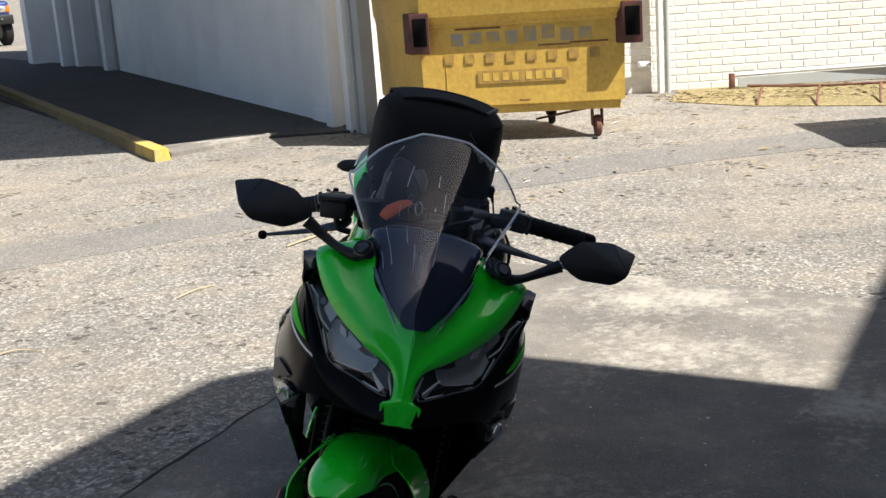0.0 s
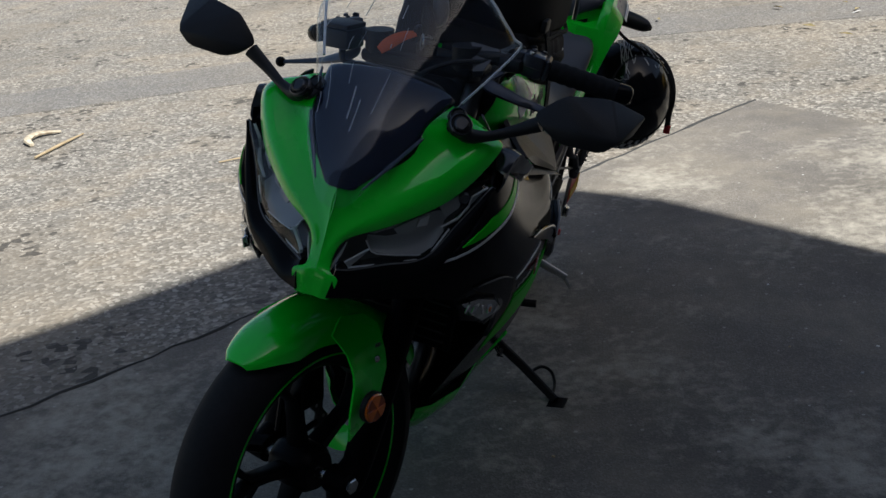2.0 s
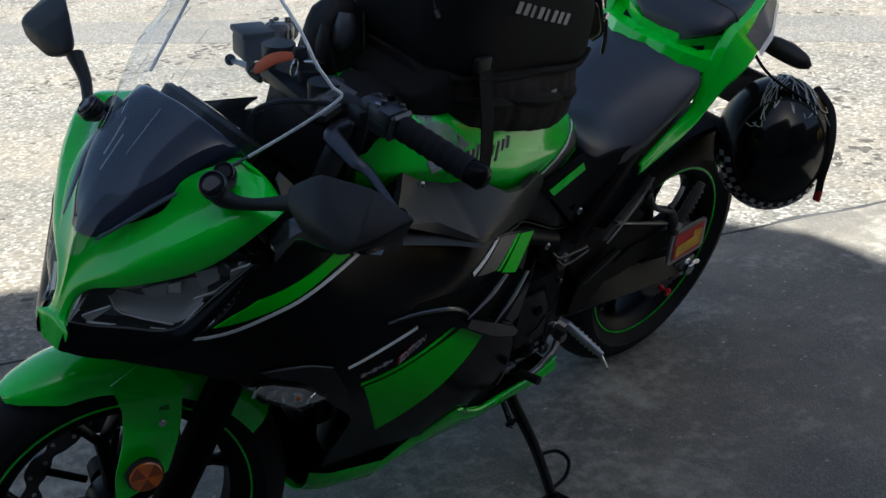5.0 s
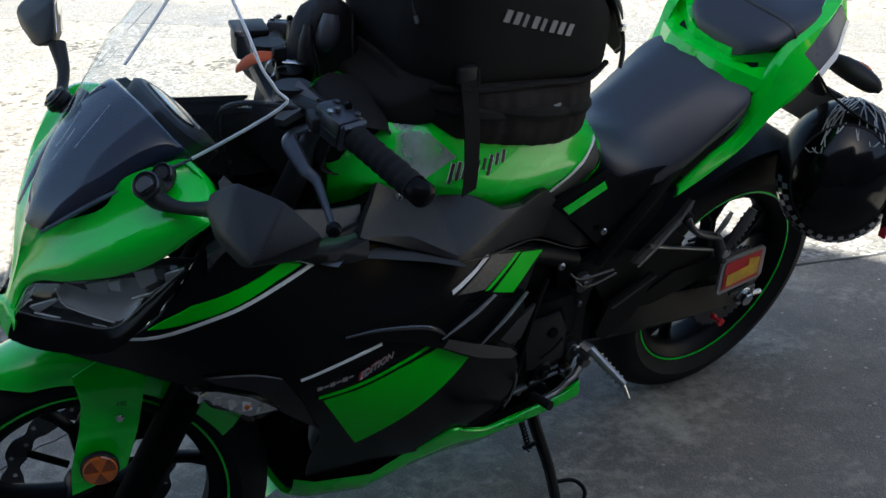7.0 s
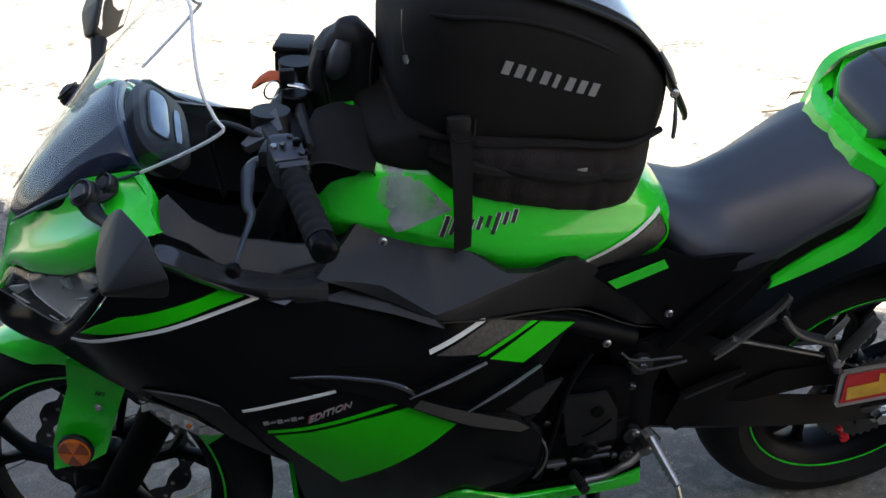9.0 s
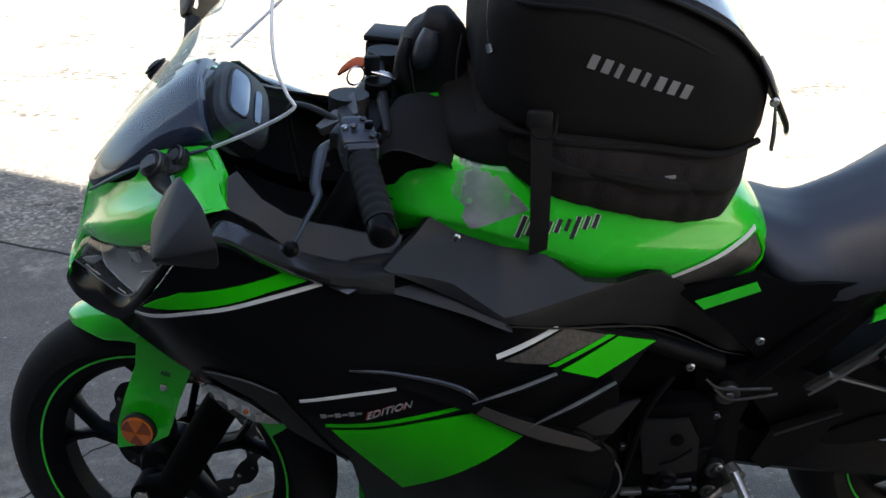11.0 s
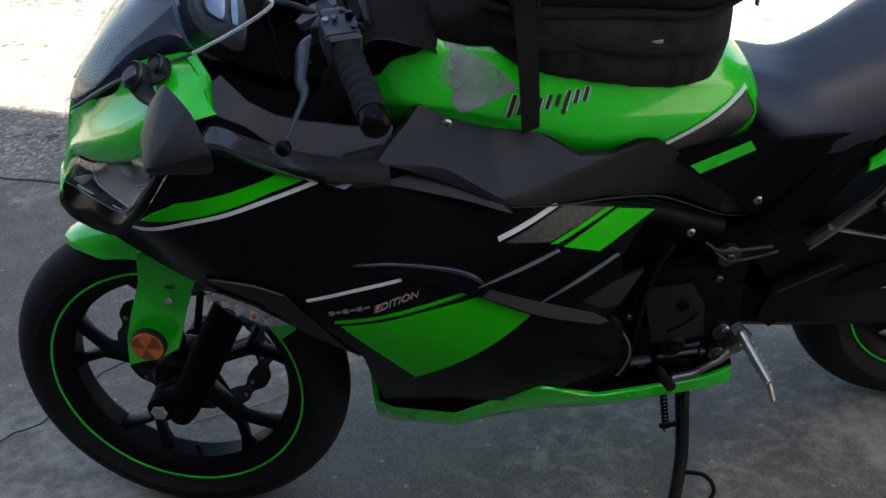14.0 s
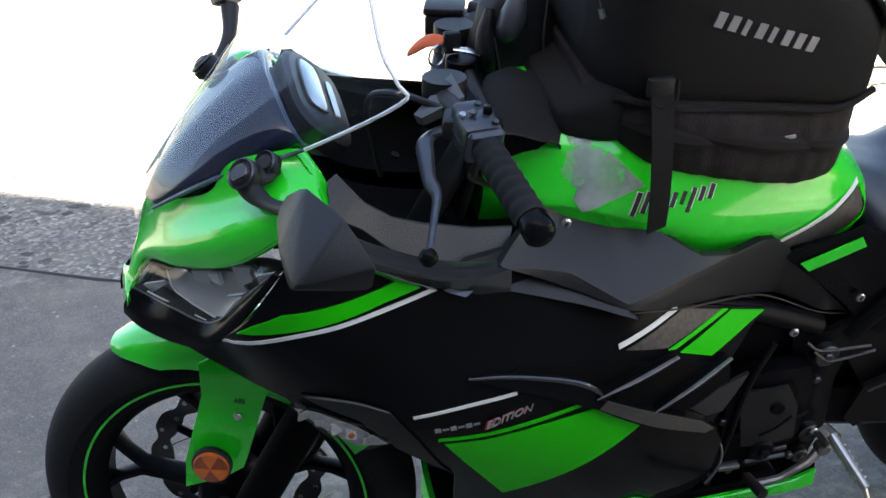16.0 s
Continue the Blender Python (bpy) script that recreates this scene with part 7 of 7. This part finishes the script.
for k in range(15):
    b0, b1 = 98 + rnd.uniform(-8, 8), rnd.uniform(30, 150)
    a1 = rnd.uniform(30, 62)
    pts = [tuple(on_shell(radians(96 + (a1 - 96) * q), radians(b0 + (b1 - b0) * q ** 1.3 + rnd.uniform(-4, 4)), 1.014)) for q in (rnd.uniform(0, 0.3), 0.4, 0.65, 1.0)]
    pts.append(tuple(on_shell(radians(a1 + 9), radians(b1 + rnd.choice((-9, 9))), 1.014)))
    part("graphic_line", tube(pts, 0.0013, 5, 2), CHECK, helmet)
for k in range(3):
    part("graphic_ring", tube([tuple(on_shell(radians(72 + (4 + 4 * k) * math.sin(q)), radians(8 + (5 + 5 * k) * math.cos(q)), 1.01)) for q in (0.45 * j for j in range(14))], 0.0014, 5, 2), CHECK, helmet)
part("strap", tube([tuple(HM @ Vector((0.06, 0.10, 0.08))), (0.19, 1.42, 0.83), (0.14, 1.40, 0.875), (0.12, 1.39, 0.90)], 0.007, 8, 5, flat=0.4), FABRIC, helmet, "chin strap hooked on the helmet lock")
part("strap_end", tube([tuple(on_shell(radians(a), radians(b), 1.05)) for a, b in ((95, 60), (75, 42), (58, 22), (52, 0), (58, -20))] + [tuple(on_shell(radians(58), radians(-20), 1.05) + Vector((0.004, 0, -0.03)))], 0.008, 8, 5, flat=0.5), FABRIC, helmet, "loose end of the chin strap")
part("red_tab", tube([tuple(on_shell(radians(58), radians(-20), 1.05) + Vector((0.004, 0, -0.026))), tuple(on_shell(radians(58), radians(-20), 1.05) + Vector((0.005, 0, -0.05)))], 0.009, 8, 2, flat=0.5), RED_FILM, helmet, "dull red tab")



# ---- far side of the yard ----
wd = Vector((-4.29, 9.02, 0)).normalized()
wc = Vector((-0.50, 8.90, 0))
far_w = wc + wd * 9.6
upright("wall_west", (wc.x, wc.y), (far_w.x, far_w.y), 0, 3.2, 0.2, WALL_WHITE, "white painted panel wall in the shade", "wall")


def prism(name, c, sx, sy, z0, z1, material, label, category, turn=0.0, kind="structure"):
    bm = box(sx, sy, z1 - z0, (0, 0, (z0 + z1) / 2), 0.006, 1, Matrix.Translation((c[0], c[1], 0)) @ Matrix.Rotation(turn, 4, "Z"))
    return tagged(finish(name, bm, material), label, category, kind=kind)


ang = math.atan2(wd.y, wd.x)
prism("trim_corner", wc + Vector((-0.05, -0.02, 0)), 0.16, 0.10, 0, 3.2, WALL_WHITE, "white corner post of the building", "trim", ang)
prism("trim_post", (-0.36, 8.56), 0.11, 0.10, 0, 3.2, WALL_WHITE, "white post at the corner", "trim", ang)
prism("trim_pipe", (-0.30, 8.44), 0.045, 0.05, 0, 3.2, WALL_GREY, "grey strip beside the post", "trim", ang)
prism("trim_brickpier", (-0.20, 8.36), 0.13, 0.13, 0, 3.2, WALL_GREY, "grey pier at the wall end", "trim", ang)
prism("baseboard", wc + wd * 0.35 + Vector((-0.02, 0, 0)), 0.5, 0.03, 0, 0.14, WALL_WHITE, "low white skirting at the wall foot", "trim", ang + 0.02)
prism("trim_pier", (-4.78, 17.85), 0.30, 0.30, 0, 3.2, WALL_WHITE, "white pier at the far wall end", "trim", ang)
for c in ((-5.55, 19.3), (-5.9, 19.6), (-6.9, 21.0)):
    prism("trim_pillar", c, 0.62 if c[0] < -6 else 0.3, 0.5, 0, 3.2, WALL_WHITE, "white square pillar of the far building", "pillar", ang)
upright("wall_far", (-4.66, 17.62), (-8.2, 25.4), 0, 4.6, 0.2, WALL_GREY, "grey wall between the far pillars", "wall")
for k in range(3):
    prism("trim_louvre", (-5.12, 18.62), 0.20, 0.06, 1.0 + k * 0.07, 1.045 + k * 0.07, WALL_GREY, "grey louvre slat", "trim", ang)

# unseen roof, added; its plan is the wanted shadow moved towards the sun
canopy = [(1.14, 7.23), (0.02, 6.92), (-1.16, 7.0), (-2.6, 8.2), (-5.6, 15.0), (-7.4, 18.0), (-4.4, 18.4), (-0.2, 9.5), (1.3, 9.4)]
flat("ceiling_shade_caster", canopy, 3.36, WALL_WHITE, 0.15, "unseen flat white canopy added to cast shade by the building's side", category="canopy")

# kerb, painted yellow at its end
ka, kb = Vector((-1.84, 7.66, 0)), Vector((-5.9, 15.55, 0))
kd = (kb - ka).normalized()
kerb = thing("kerb", "weathered timber-like concrete kerb with a yellow painted end", "kerb", kind="structure")


def kerb_piece(a, b, name, material, label):
    n = Vector((kd.y, -kd.x, 0)) * -0.135
    rings = []
    k = 14
    for i in range(k + 1):
        p = a.lerp(b, i / k)
        j = Vector((random.uniform(-1, 1), random.uniform(-1, 1), 0)) * 0.006
        rings.append([p + j, p + n + j, p + n * 0.94 + Vector((0, 0, 0.098)), p + n * 0.08 + Vector((0, 0, 0.10 + random.uniform(-0.004, 0.004)))])
    return part(name, loft(rings), material, kerb, label, 30)


KERB_OLD = mat("faded_kerb", (0.17, 0.125, 0.07), 0.9, second=(0.24, 0.17, 0.06), scale=3, grain=0.25, grain_scale=40, bump=0.6, bump_scale=60)
kerb_piece(ka, ka + kd * 0.62, "painted_end", KERB_YELLOW, "yellow painted end of the kerb")
kerb_piece(ka + kd * 0.62, kb, "kerb_length", KERB_OLD, "faded kerb length")
flat("pavement_edge", [(-1.86, 7.80), (-1.18, 8.40), (-1.05, 8.62), (-1.45, 8.62), (-2.05, 8.3)], 0.035, CONCRETE, 0.05, "rough concrete apron at the kerb end", category="concrete apron")

# brick wall
by = lambda x: 9.75 - 0.05 * (x - 2.6)
wb = upright("wall_north", (12.0, by(12.0) + 0.06), (-0.85, by(-0.85) + 0.06), 0, 3.6, 0.22, MORTAR, "white painted brick wall in full sun", "wall")
for n_p, x in enumerate((2.66, 2.735)):
    pipe = tagged(finish("drain_pipe", tube([(x, by(x) - 0.05, 0.0), (x, by(x) - 0.05, 1.2), (x, by(x) - 0.05, 3.4)], 0.030, 14, 2), WALL_WHITE if n_p == 0 else WALL_GREY), "painted drain pipe on the brick wall", "pipe")
tap = thing("wall_box", "small white meter box on the brick wall", "box")
part("body", box(0.10, 0.10, 0.05, (2.50, by(2.5) - 0.05, 0.30), 0.006), WALL_WHITE, tap)
part("spout", box(0.03, 0.12, 0.02, (2.54, by(2.5) - 0.09, 0.305), 0.004), STEEL, tap)
rail = thing("ground_rail", "low white steel rail along the wall foot", "rail")
part("tube", tube([(3.36, by(3.4) - 0.12, 0.14), (4.2, by(4.2) - 0.12, 0.15), (6.0, by(6.0) - 0.12, 0.16)], 0.022, 10, 3), WALL_WHITE, rail)
part("foot", box(0.05, 0.06, 0.16, (3.35, by(3.4) - 0.12, 0.08), 0.005), RUST, rail)
part("panel", box(2.6, 0.012, 0.10, (4.70, by(4.7) - 0.10, 0.07), 0.002, 1), WALL_GREY, rail)
frame_ = thing("scrap_frame", "rusty bent steel frame lying in the leaf litter", "scrap metal")
part("long_bar", tube([(3.30, 8.85, 0.12), (4.0, 8.62, 0.10), (5.2, 8.30, 0.12)], 0.012, 8, 3), RUST, frame_)
for x, y in ((3.24, 8.32), (3.68, 8.05), (4.19, 7.92)):
    part("cross_bar", tube([(x, y, 0.01), (x + 0.12, y + 0.32, 0.06), (x + 0.2, y + 0.52, 0.11)], 0.011, 8, 2), RUST, frame_)

# waste bin
bd = Vector((0.98, -0.19, 0))
bn = Vector((-0.30, 0.95, 0))
BO = Vector((0.28, 7.455, 0))
bin_ = thing("waste_bin", "dented yellow steel waste skip on rusty castors", "waste bin")


def binp(u, v, z):
    return BO + bd * u + bn * v + Vector((0, 0, z))


def binbox(u0, u1, v0, v1, z0, z1, b=0.008):
    rings = [[binp(u, v, z) for u, v in ((u0, v0), (u1, v0), (u1, v1), (u0, v1))] for z in (z0, z1)]
    bm = loft(rings)
    bmesh.ops.bevel(bm, geom=list(bm.edges), offset=b, segments=1, affect="EDGES")
    return bm


part("body", loft([[binp(u, v, z) for u, v in ((0.02 - du, -0.0 - dv), (1.62 + du, -dv), (1.62 + du, 1.25), (0.02 - du, 1.25))] for z, du, dv in ((0.30, 0, 0), (0.94, 0.01, 0.01), (1.02, 0.03, 0.10), (1.75, 0.05, 0.24))]), BIN_YELLOW, bin_, "welded yellow steel body", 20)
part("top_band", binbox(0.0, 1.64, -0.035, 0.0, 0.93, 1.00), BIN_YELLOW, bin_, "folded steel band")
part("floor_rail", binbox(0.05, 1.6, 0.02, 0.10, 0.23, 0.31), BIN_YELLOW, bin_)
part("seam", binbox(0.20, 0.215, -0.006, 0.02, 0.31, 0.93, 0.002), BIN_YELLOW, bin_)
LUG = mat("rust_red_steel", (0.10, 0.028, 0.02), 0.7, second=(0.05, 0.02, 0.015), scale=10, bump=0.3)
for u in (-0.02, 1.64):
    lug = part("lift_pocket", binbox(u - 0.08, u + 0.08, -0.12, 0.05, 0.74, 1.06), LUG, bin_, "rust red lifting pocket")
    # near-black plate on the pocket paints its shaded opening
    part("pocket_hole", binbox(u - 0.055, u + 0.055, -0.126, -0.11, 0.80, 1.02, 0.003), BLACK_DEEP, lug)
# worn lettering panel: plain bars for the firm's name and the phone number
def face_bar(u0, u1, z0, z1, material, name="print_bar", off=0.006):
    return part(name, loft([[binp(u, -off, z) for u, z in ((u0, z0), (u1, z0), (u1, z1), (u0, z1))], [binp(u, -off + 0.003, z) for u, z in ((u0, z0), (u1, z0), (u1, z1), (u0, z1))]]), material, bin_)


FADE_BLUE = mat("faded_blue_print", (0.22, 0.26, 0.28), 0.7, second=(0.45, 0.30, 0.06), scale=16)
FADE_BROWN = mat("faded_brown_print", (0.24, 0.15, 0.06), 0.7, second=(0.48, 0.29, 0.05), scale=14)
PALE = mat("pale_yellow_panel", (0.66, 0.45, 0.10), 0.6, second=(0.50, 0.30, 0.04), scale=7)
face_bar(0.16, 1.50, 0.76, 0.93, PALE, "name_panel", 0.012)
for k in range(8):
    u = 0.26 + 0.145 * k
    face_bar(u, u + 0.10, 0.78 + 0.012 * (k % 3), 0.88 + (0.03 if k in (4, 5) else 0), FADE_BLUE, off=0.0145)
for k in range(8):
    u = 0.20 + 0.165 * k
    face_bar(u, u + 0.075, 0.64, 0.715, FADE_BROWN, off=0.0135)
face_bar(0.46, 1.18, 0.475, 0.575, FADE_BROWN, "number_panel", 0.013)
for k in range(8):
    u = 0.50 + 0.078 * k + (0.03 if k > 3 else 0)
    face_bar(u, u + 0.05, 0.495, 0.557, PALE, off=0.0155)
for u, z, w in ((0.30, 0.905, 0.36), (0.9, 0.93, 0.4), (0.95, 0.75, 0.25), (1.2, 0.76, 0.3), (0.78, 0.325, 0.09)):
    face_bar(u, u + w, z, z + 0.012, RUST, "rust_streak", 0.0165)
for u, v in ((0.16, 0.14), (1.46, 0.14), (0.16, 1.05), (1.46, 1.05)):
    c = binp(u, v, 0)
    cw = part("castor", merged(disc(0.085, 0.055, (c.x, c.y, 0.085), "x", 24, 0.012)), RUST if u > 1 and v < 1 else RUBBER, bin_, "worn castor wheel")
    part("castor_fork", merged(box(0.012, 0.10, 0.16, (c.x + 0.038, c.y + 0.02, 0.16), 0.003, 1), box(0.012, 0.10, 0.16, (c.x - 0.038, c.y + 0.02, 0.16), 0.003, 1), box(0.12, 0.12, 0.02, (c.x, c.y + 0.02, 0.235), 0.003, 1)), RUST, cw)
part("brace", tube([tuple(binp(1.46, 0.14, 0.24)), tuple(binp(1.15, 0.6, 0.10))], 0.010, 6, 2), RUST, bin_)

# dark four wheel drive parked by the kerb, and a blue car further off
def vehicle(name, label, m, paint, tall=1.8):
    v = thing(name, label, "car", m)
    part("body", merged(box(1.75, 4.3, 0.55, (0, 2.2, 0.85), 0.10, 3), box(1.6, 2.5, 0.62, (0, 2.75, 1.40), 0.16, 3)), paint, v, "painted body")
    bum = part("bumper", box(1.80, 0.22, 0.24, (0, 0.02, 0.66), 0.03, 2), BLACK_MATT, v, "black steel bumper")
    for x in (-0.60, -0.35, 0.35, 0.60):
        part("bumper_bolt", disc(0.03, 0.02, (x, -0.10, 0.68), "y", 12), STEEL, bum)
    pl = part("number_plate", box(0.37, 0.012, 0.12, (-0.28, -0.105, 0.60), 0.003, 1), PLATE, v, "white number plate with blank bars")
    for k in range(6):
        part("plate_bar", box(0.035, 0.004, 0.06, (-0.42 + k * 0.055, -0.113, 0.60), 0.001, 1), BAR, pl)
    part("windscreen", box(1.4, 0.04, 0.45, (0, 1.50, 1.42), 0.02, 2), BLACK_GLOSS, v)
    for s in (1, -1):
        hl = part("headlight", box(0.30, 0.06, 0.17, (0.62 * s, 0.04, 0.92), 0.03, 2), CHROME, v, "headlight")
        part("indicator", box(0.09, 0.06, 0.17, (0.82 * s, 0.05, 0.92), 0.02, 2), AMBER, hl)
        for y in (0.75, 3.4):
            w = part("wheel", disc(0.36, 0.24, (0.78 * s, y - 0.35 * (y < 1), 0.36), "x", 40, 0.05), RUBBER, v, "black off-road tyre")
            part("rim", disc(0.20, 0.26, (0.78 * s, y - 0.35 * (y < 1), 0.36), "x", 24, 0.02), GUN, w)
    part("grille", box(0.8, 0.05, 0.2, (0, 0.02, 0.94), 0.02, 2), BLACK_DEEP, v)
    return v


vehicle("four_wheel_drive", "dark four wheel drive with steel bumper parked by the kerb", Matrix.Translation((-5.85, 12.25, 0)) @ Matrix.Rotation(math.atan2(kd.y, kd.x) - math.pi / 2, 4, "Z"), CAR_DARK)
vehicle("blue_car", "blue car parked beyond the far pillars", Matrix.Translation((-10.7, 28.3, 0)) @ Matrix.Rotation(0.6, 4, "Z"), CAR_BLUE)

# a second skip's lifting arm at the yard's right hand side, just in view
other = thing("second_waste_bin", "dark steel corner of another waste bin", "waste bin")
part("body", box(1.5, 1.2, 1.1, (4.95, 6.0, 0.85), 0.02, 1, None), BIN_YELLOW, other)
part("lift_pocket", box(0.2, 0.3, 0.32, (4.12, 6.3, 0.95), 0.01, 1), LUG, other, "dark lifting pocket")
part("floor_rail", box(1.4, 1.1, 0.28, (4.95, 6.0, 0.14), 0.01, 1), RUST, other)

# ---- litter on the ground ----
rnd = random.Random(11)


def pebble(r):
    bm = bmesh.new()
    bmesh.ops.create_icosphere(bm, subdivisions=1, radius=r)
    for v in bm.verts:
        v.co *= rnd.uniform(0.75, 1.2)
        v.co.z *= 0.55
    return bm


verts, faces = [], []
for k in range(2600):
    if k < 1700:
        a, b = rnd.uniform(0, 1), rnd.uniform(-1, 1)
        x, y = -3.2 + 6.0 * a, 2.3 + 4.5 * rnd.random() ** 0.8 + b
    else:
        x, y = rnd.uniform(-3.4, 1.0), rnd.uniform(0.3, 3.2)
    slab = (y - (-0.58)) * 0.52 - (x + 1.69) < 0 and y < 3.6 - 0.73 * (x - 0.53)
    if slab:
        continue
    r = rnd.uniform(0.003, 0.008)
    base = len(verts)
    for dx, dy, dz in ((1, 0, 0), (0, 1, 0), (-1, 0, 0), (0, -1, 0), (0.1, 0.1, 0.9)):
        verts.append((x + r * dx * rnd.uniform(0.7, 1.2), y + r * dy * rnd.uniform(0.7, 1.2), 0.001 + r * dz * 0.8))
    faces += [(base, base + 1, base + 4), (base + 1, base + 2, base + 4), (base + 2, base + 3, base + 4), (base + 3, base, base + 4)]
me = bpy.data.meshes.new("loose_gravel")
me.from_pydata(verts, [], faces)
me.materials.append(mat("gravel_chips", (0.42, 0.39, 0.34), 0.9, vary=0.4, scale=30))
tagged(new("loose_gravel", me), "loose pale gravel chips on the asphalt", "gravel", kind="stuff")

for label, cat, pts, r in (("pale dry stick lying on the asphalt", "stick", [(-2.56, 2.61, 0.01), (-2.56, 2.82, 0.014), (-2.57, 3.0, 0.01)], 0.006), ("pale dry stick lying beyond the tail", "stick", [(-0.52, 4.20, 0.01), (-0.40, 4.36, 0.012), (-0.28, 4.50, 0.01)], 0.005),
                           ("thin dark twig on the ground", "stick", [(-0.95, 3.3, 0.008), (-0.88, 3.42, 0.012), (-0.80, 3.5, 0.008)], 0.003), ("crooked thin twig on the ground", "stick", [(-1.6, 2.6, 0.006), (-1.5, 2.66, 0.01), (-1.38, 2.63, 0.006)], 0.003)):
    tagged(finish("dry_stick", tube(pts, [r, r * 1.2, r * 0.6], 7, 5), STRAW), label, cat, group="sticks on the ground")
tagged(finish("dried_pod", tube([(-2.72, 2.80, 0.012), (-2.79, 2.86, 0.02), (-2.80, 2.96, 0.02), (-2.72, 3.03, 0.012)], [0.012, 0.02, 0.018, 0.008], 8, 5, flat=0.7), mat("bleached_pod", (0.6, 0.53, 0.4), 0.8, second=(0.2, 0.15, 0.1), scale=25)), "curled bleached seed pod on the asphalt", "seed pod")
leaf_mat = mat("dry_leaf", (0.30, 0.23, 0.13), 0.8, second=(0.18, 0.15, 0.05), scale=30)
verts, faces = [], []
for k in range(560):
    if k < 500:
        x = rnd.uniform(2.5, 6.0)
        y = 9.55 - 0.35 * (x - 2.5) * rnd.random() - rnd.random() * 0.7
    else:
        x, y = rnd.uniform(-1.0, 3.6), rnd.uniform(4.6, 8.2)
    l, w, a = rnd.uniform(0.025, 0.06), rnd.uniform(0.008, 0.018), rnd.uniform(0, 6.28)
    c, s, z = math.cos(a), math.sin(a), rnd.uniform(0.012, 0.03)
    base = len(verts)
    verts += [(x + l * c, y + l * s, z), (x - w * s, y + w * c, z + rnd.uniform(0, 0.012)), (x - l * c, y - l * s, z), (x + w * s, y - w * c, z + rnd.uniform(0, 0.012))]
    faces += [(base, base + 1, base + 2), (base, base + 2, base + 3)]
me = bpy.data.meshes.new("leaf_litter")
me.from_pydata(verts, [], faces)
me.materials.append(leaf_mat)
tagged(new("leaf_litter", me), "scattered dry brown leaves near the wall", "leaves", kind="stuff")
scraps = [(-0.81, 5.38), (0.62, 6.25), (0.92, 5.55), (1.9, 7.9), (0.75, 6.0)]
for k, (x, y) in enumerate(scraps):
    l = 0.07 if k == 0 else 0.035
    tagged(finish("paper_scrap", sheet([(-l, -0.012), (-l * 0.4, 0.016), (l, 0.010), (l * 0.7, -0.018)], lambda a, b, x=x, y=y: Vector((x + a, y + b, 0.010 + 0.008 * math.sin(a * 60))), 0.001, 0.02, back=lambda v: Vector((0, 0, -1))), PLATE), "crumpled white paper scrap on the asphalt", "paper", group="paper scraps")
tagged(finish("stone", moved(pebble(0.03), Matrix.Translation((1.62, 7.15, 0.012))), BAR), "dark stone on the asphalt", "stone")
# open joint between slab and asphalt
joint = [(x + rnd.uniform(-0.010, 0.010), y + rnd.uniform(-0.010, 0.010), 0.0052) for x, y in (tuple(p) for p in spline([(-2.6, -2.2), (-1.69, -0.58), (-0.97, 0.62), (-0.46, 1.6), (0.03, 2.62), (0.53, 3.60)], 14))]
tagged(finish("pavement_joint", tube(joint, [rnd.uniform(0.004, 0.009) for q in joint], 5, 1, smooth_line=False), BAR), "dark open joint along the edge of the slab", "joint", kind="structure")
# cracks in the slab by the front wheel
crk = [[(-0.17, -0.47), (-0.24, -0.40), (-0.29, -0.33), (-0.36, -0.30), (-0.44, -0.25), (-0.52, -0.15), (-0.60, -0.02), (-0.66, 0.14)], [(-0.29, -0.33), (-0.40, -0.36), (-0.55, -0.33), (-0.74, -0.36)]]
for line in crk:
    pts = [(x + rnd.uniform(-0.008, 0.008), y + rnd.uniform(-0.008, 0.008), 0.0058) for x, y in (tuple(p) for p in spline(line, 5))]
    tagged(finish("pavement_crack", tube(pts, 0.0028, 4, 1, flat=1, smooth_line=False), BAR), "fine dark crack in the concrete slab", "crack", kind="structure")
for k in range(40):
    x, y = rnd.uniform(-0.6, 1.8), rnd.uniform(-0.9, 2.6)
    tagged(finish("grit", moved(pebble(rnd.uniform(0.003, 0.007)), Matrix.Translation((x, y, 0.008))), PLATE if k % 3 else STRAW), "small pale bit of grit on the slab", "grit", group="grit on the slab")

# bricks of the sunlit wall, one by one
bw, bh, gap = 0.23, 0.076, 0.010
protos = []
for cut in (bw, bw / 2):
    bm = box(cut - gap, 0.05, bh - gap, (0, 0, 0), 0.004, 1)
    me = bpy.data.meshes.new("brick")
    bm.to_mesh(me)
    bm.free()
    me.materials.append(BRICK_WHITE)
    protos.append(me)
for row in range(17):
    for col in range(17):
        x = 2.15 + bw * col + (bw / 2 if row % 2 else 0)
        b = new("brick", protos[0])
        b.matrix_world = Matrix.Translation((x, by(x) + 0.081 + rnd.uniform(-0.001, 0.001), bh * row + bh / 2)) @ Matrix.Rotation(-0.05, 4, "Z")
        b.parent = wb
tagged(finish("grass_stem", tube([(-0.19, -0.05, 0.009), (-0.20, 0.02, 0.013), (-0.22, 0.10, 0.012), (-0.28, 0.20, 0.009)], [0.0015, 0.0022, 0.002, 0.001], 6, 5), STRAW), "thin dry grass stem lying on the slab behind the wheel", "grass stem")
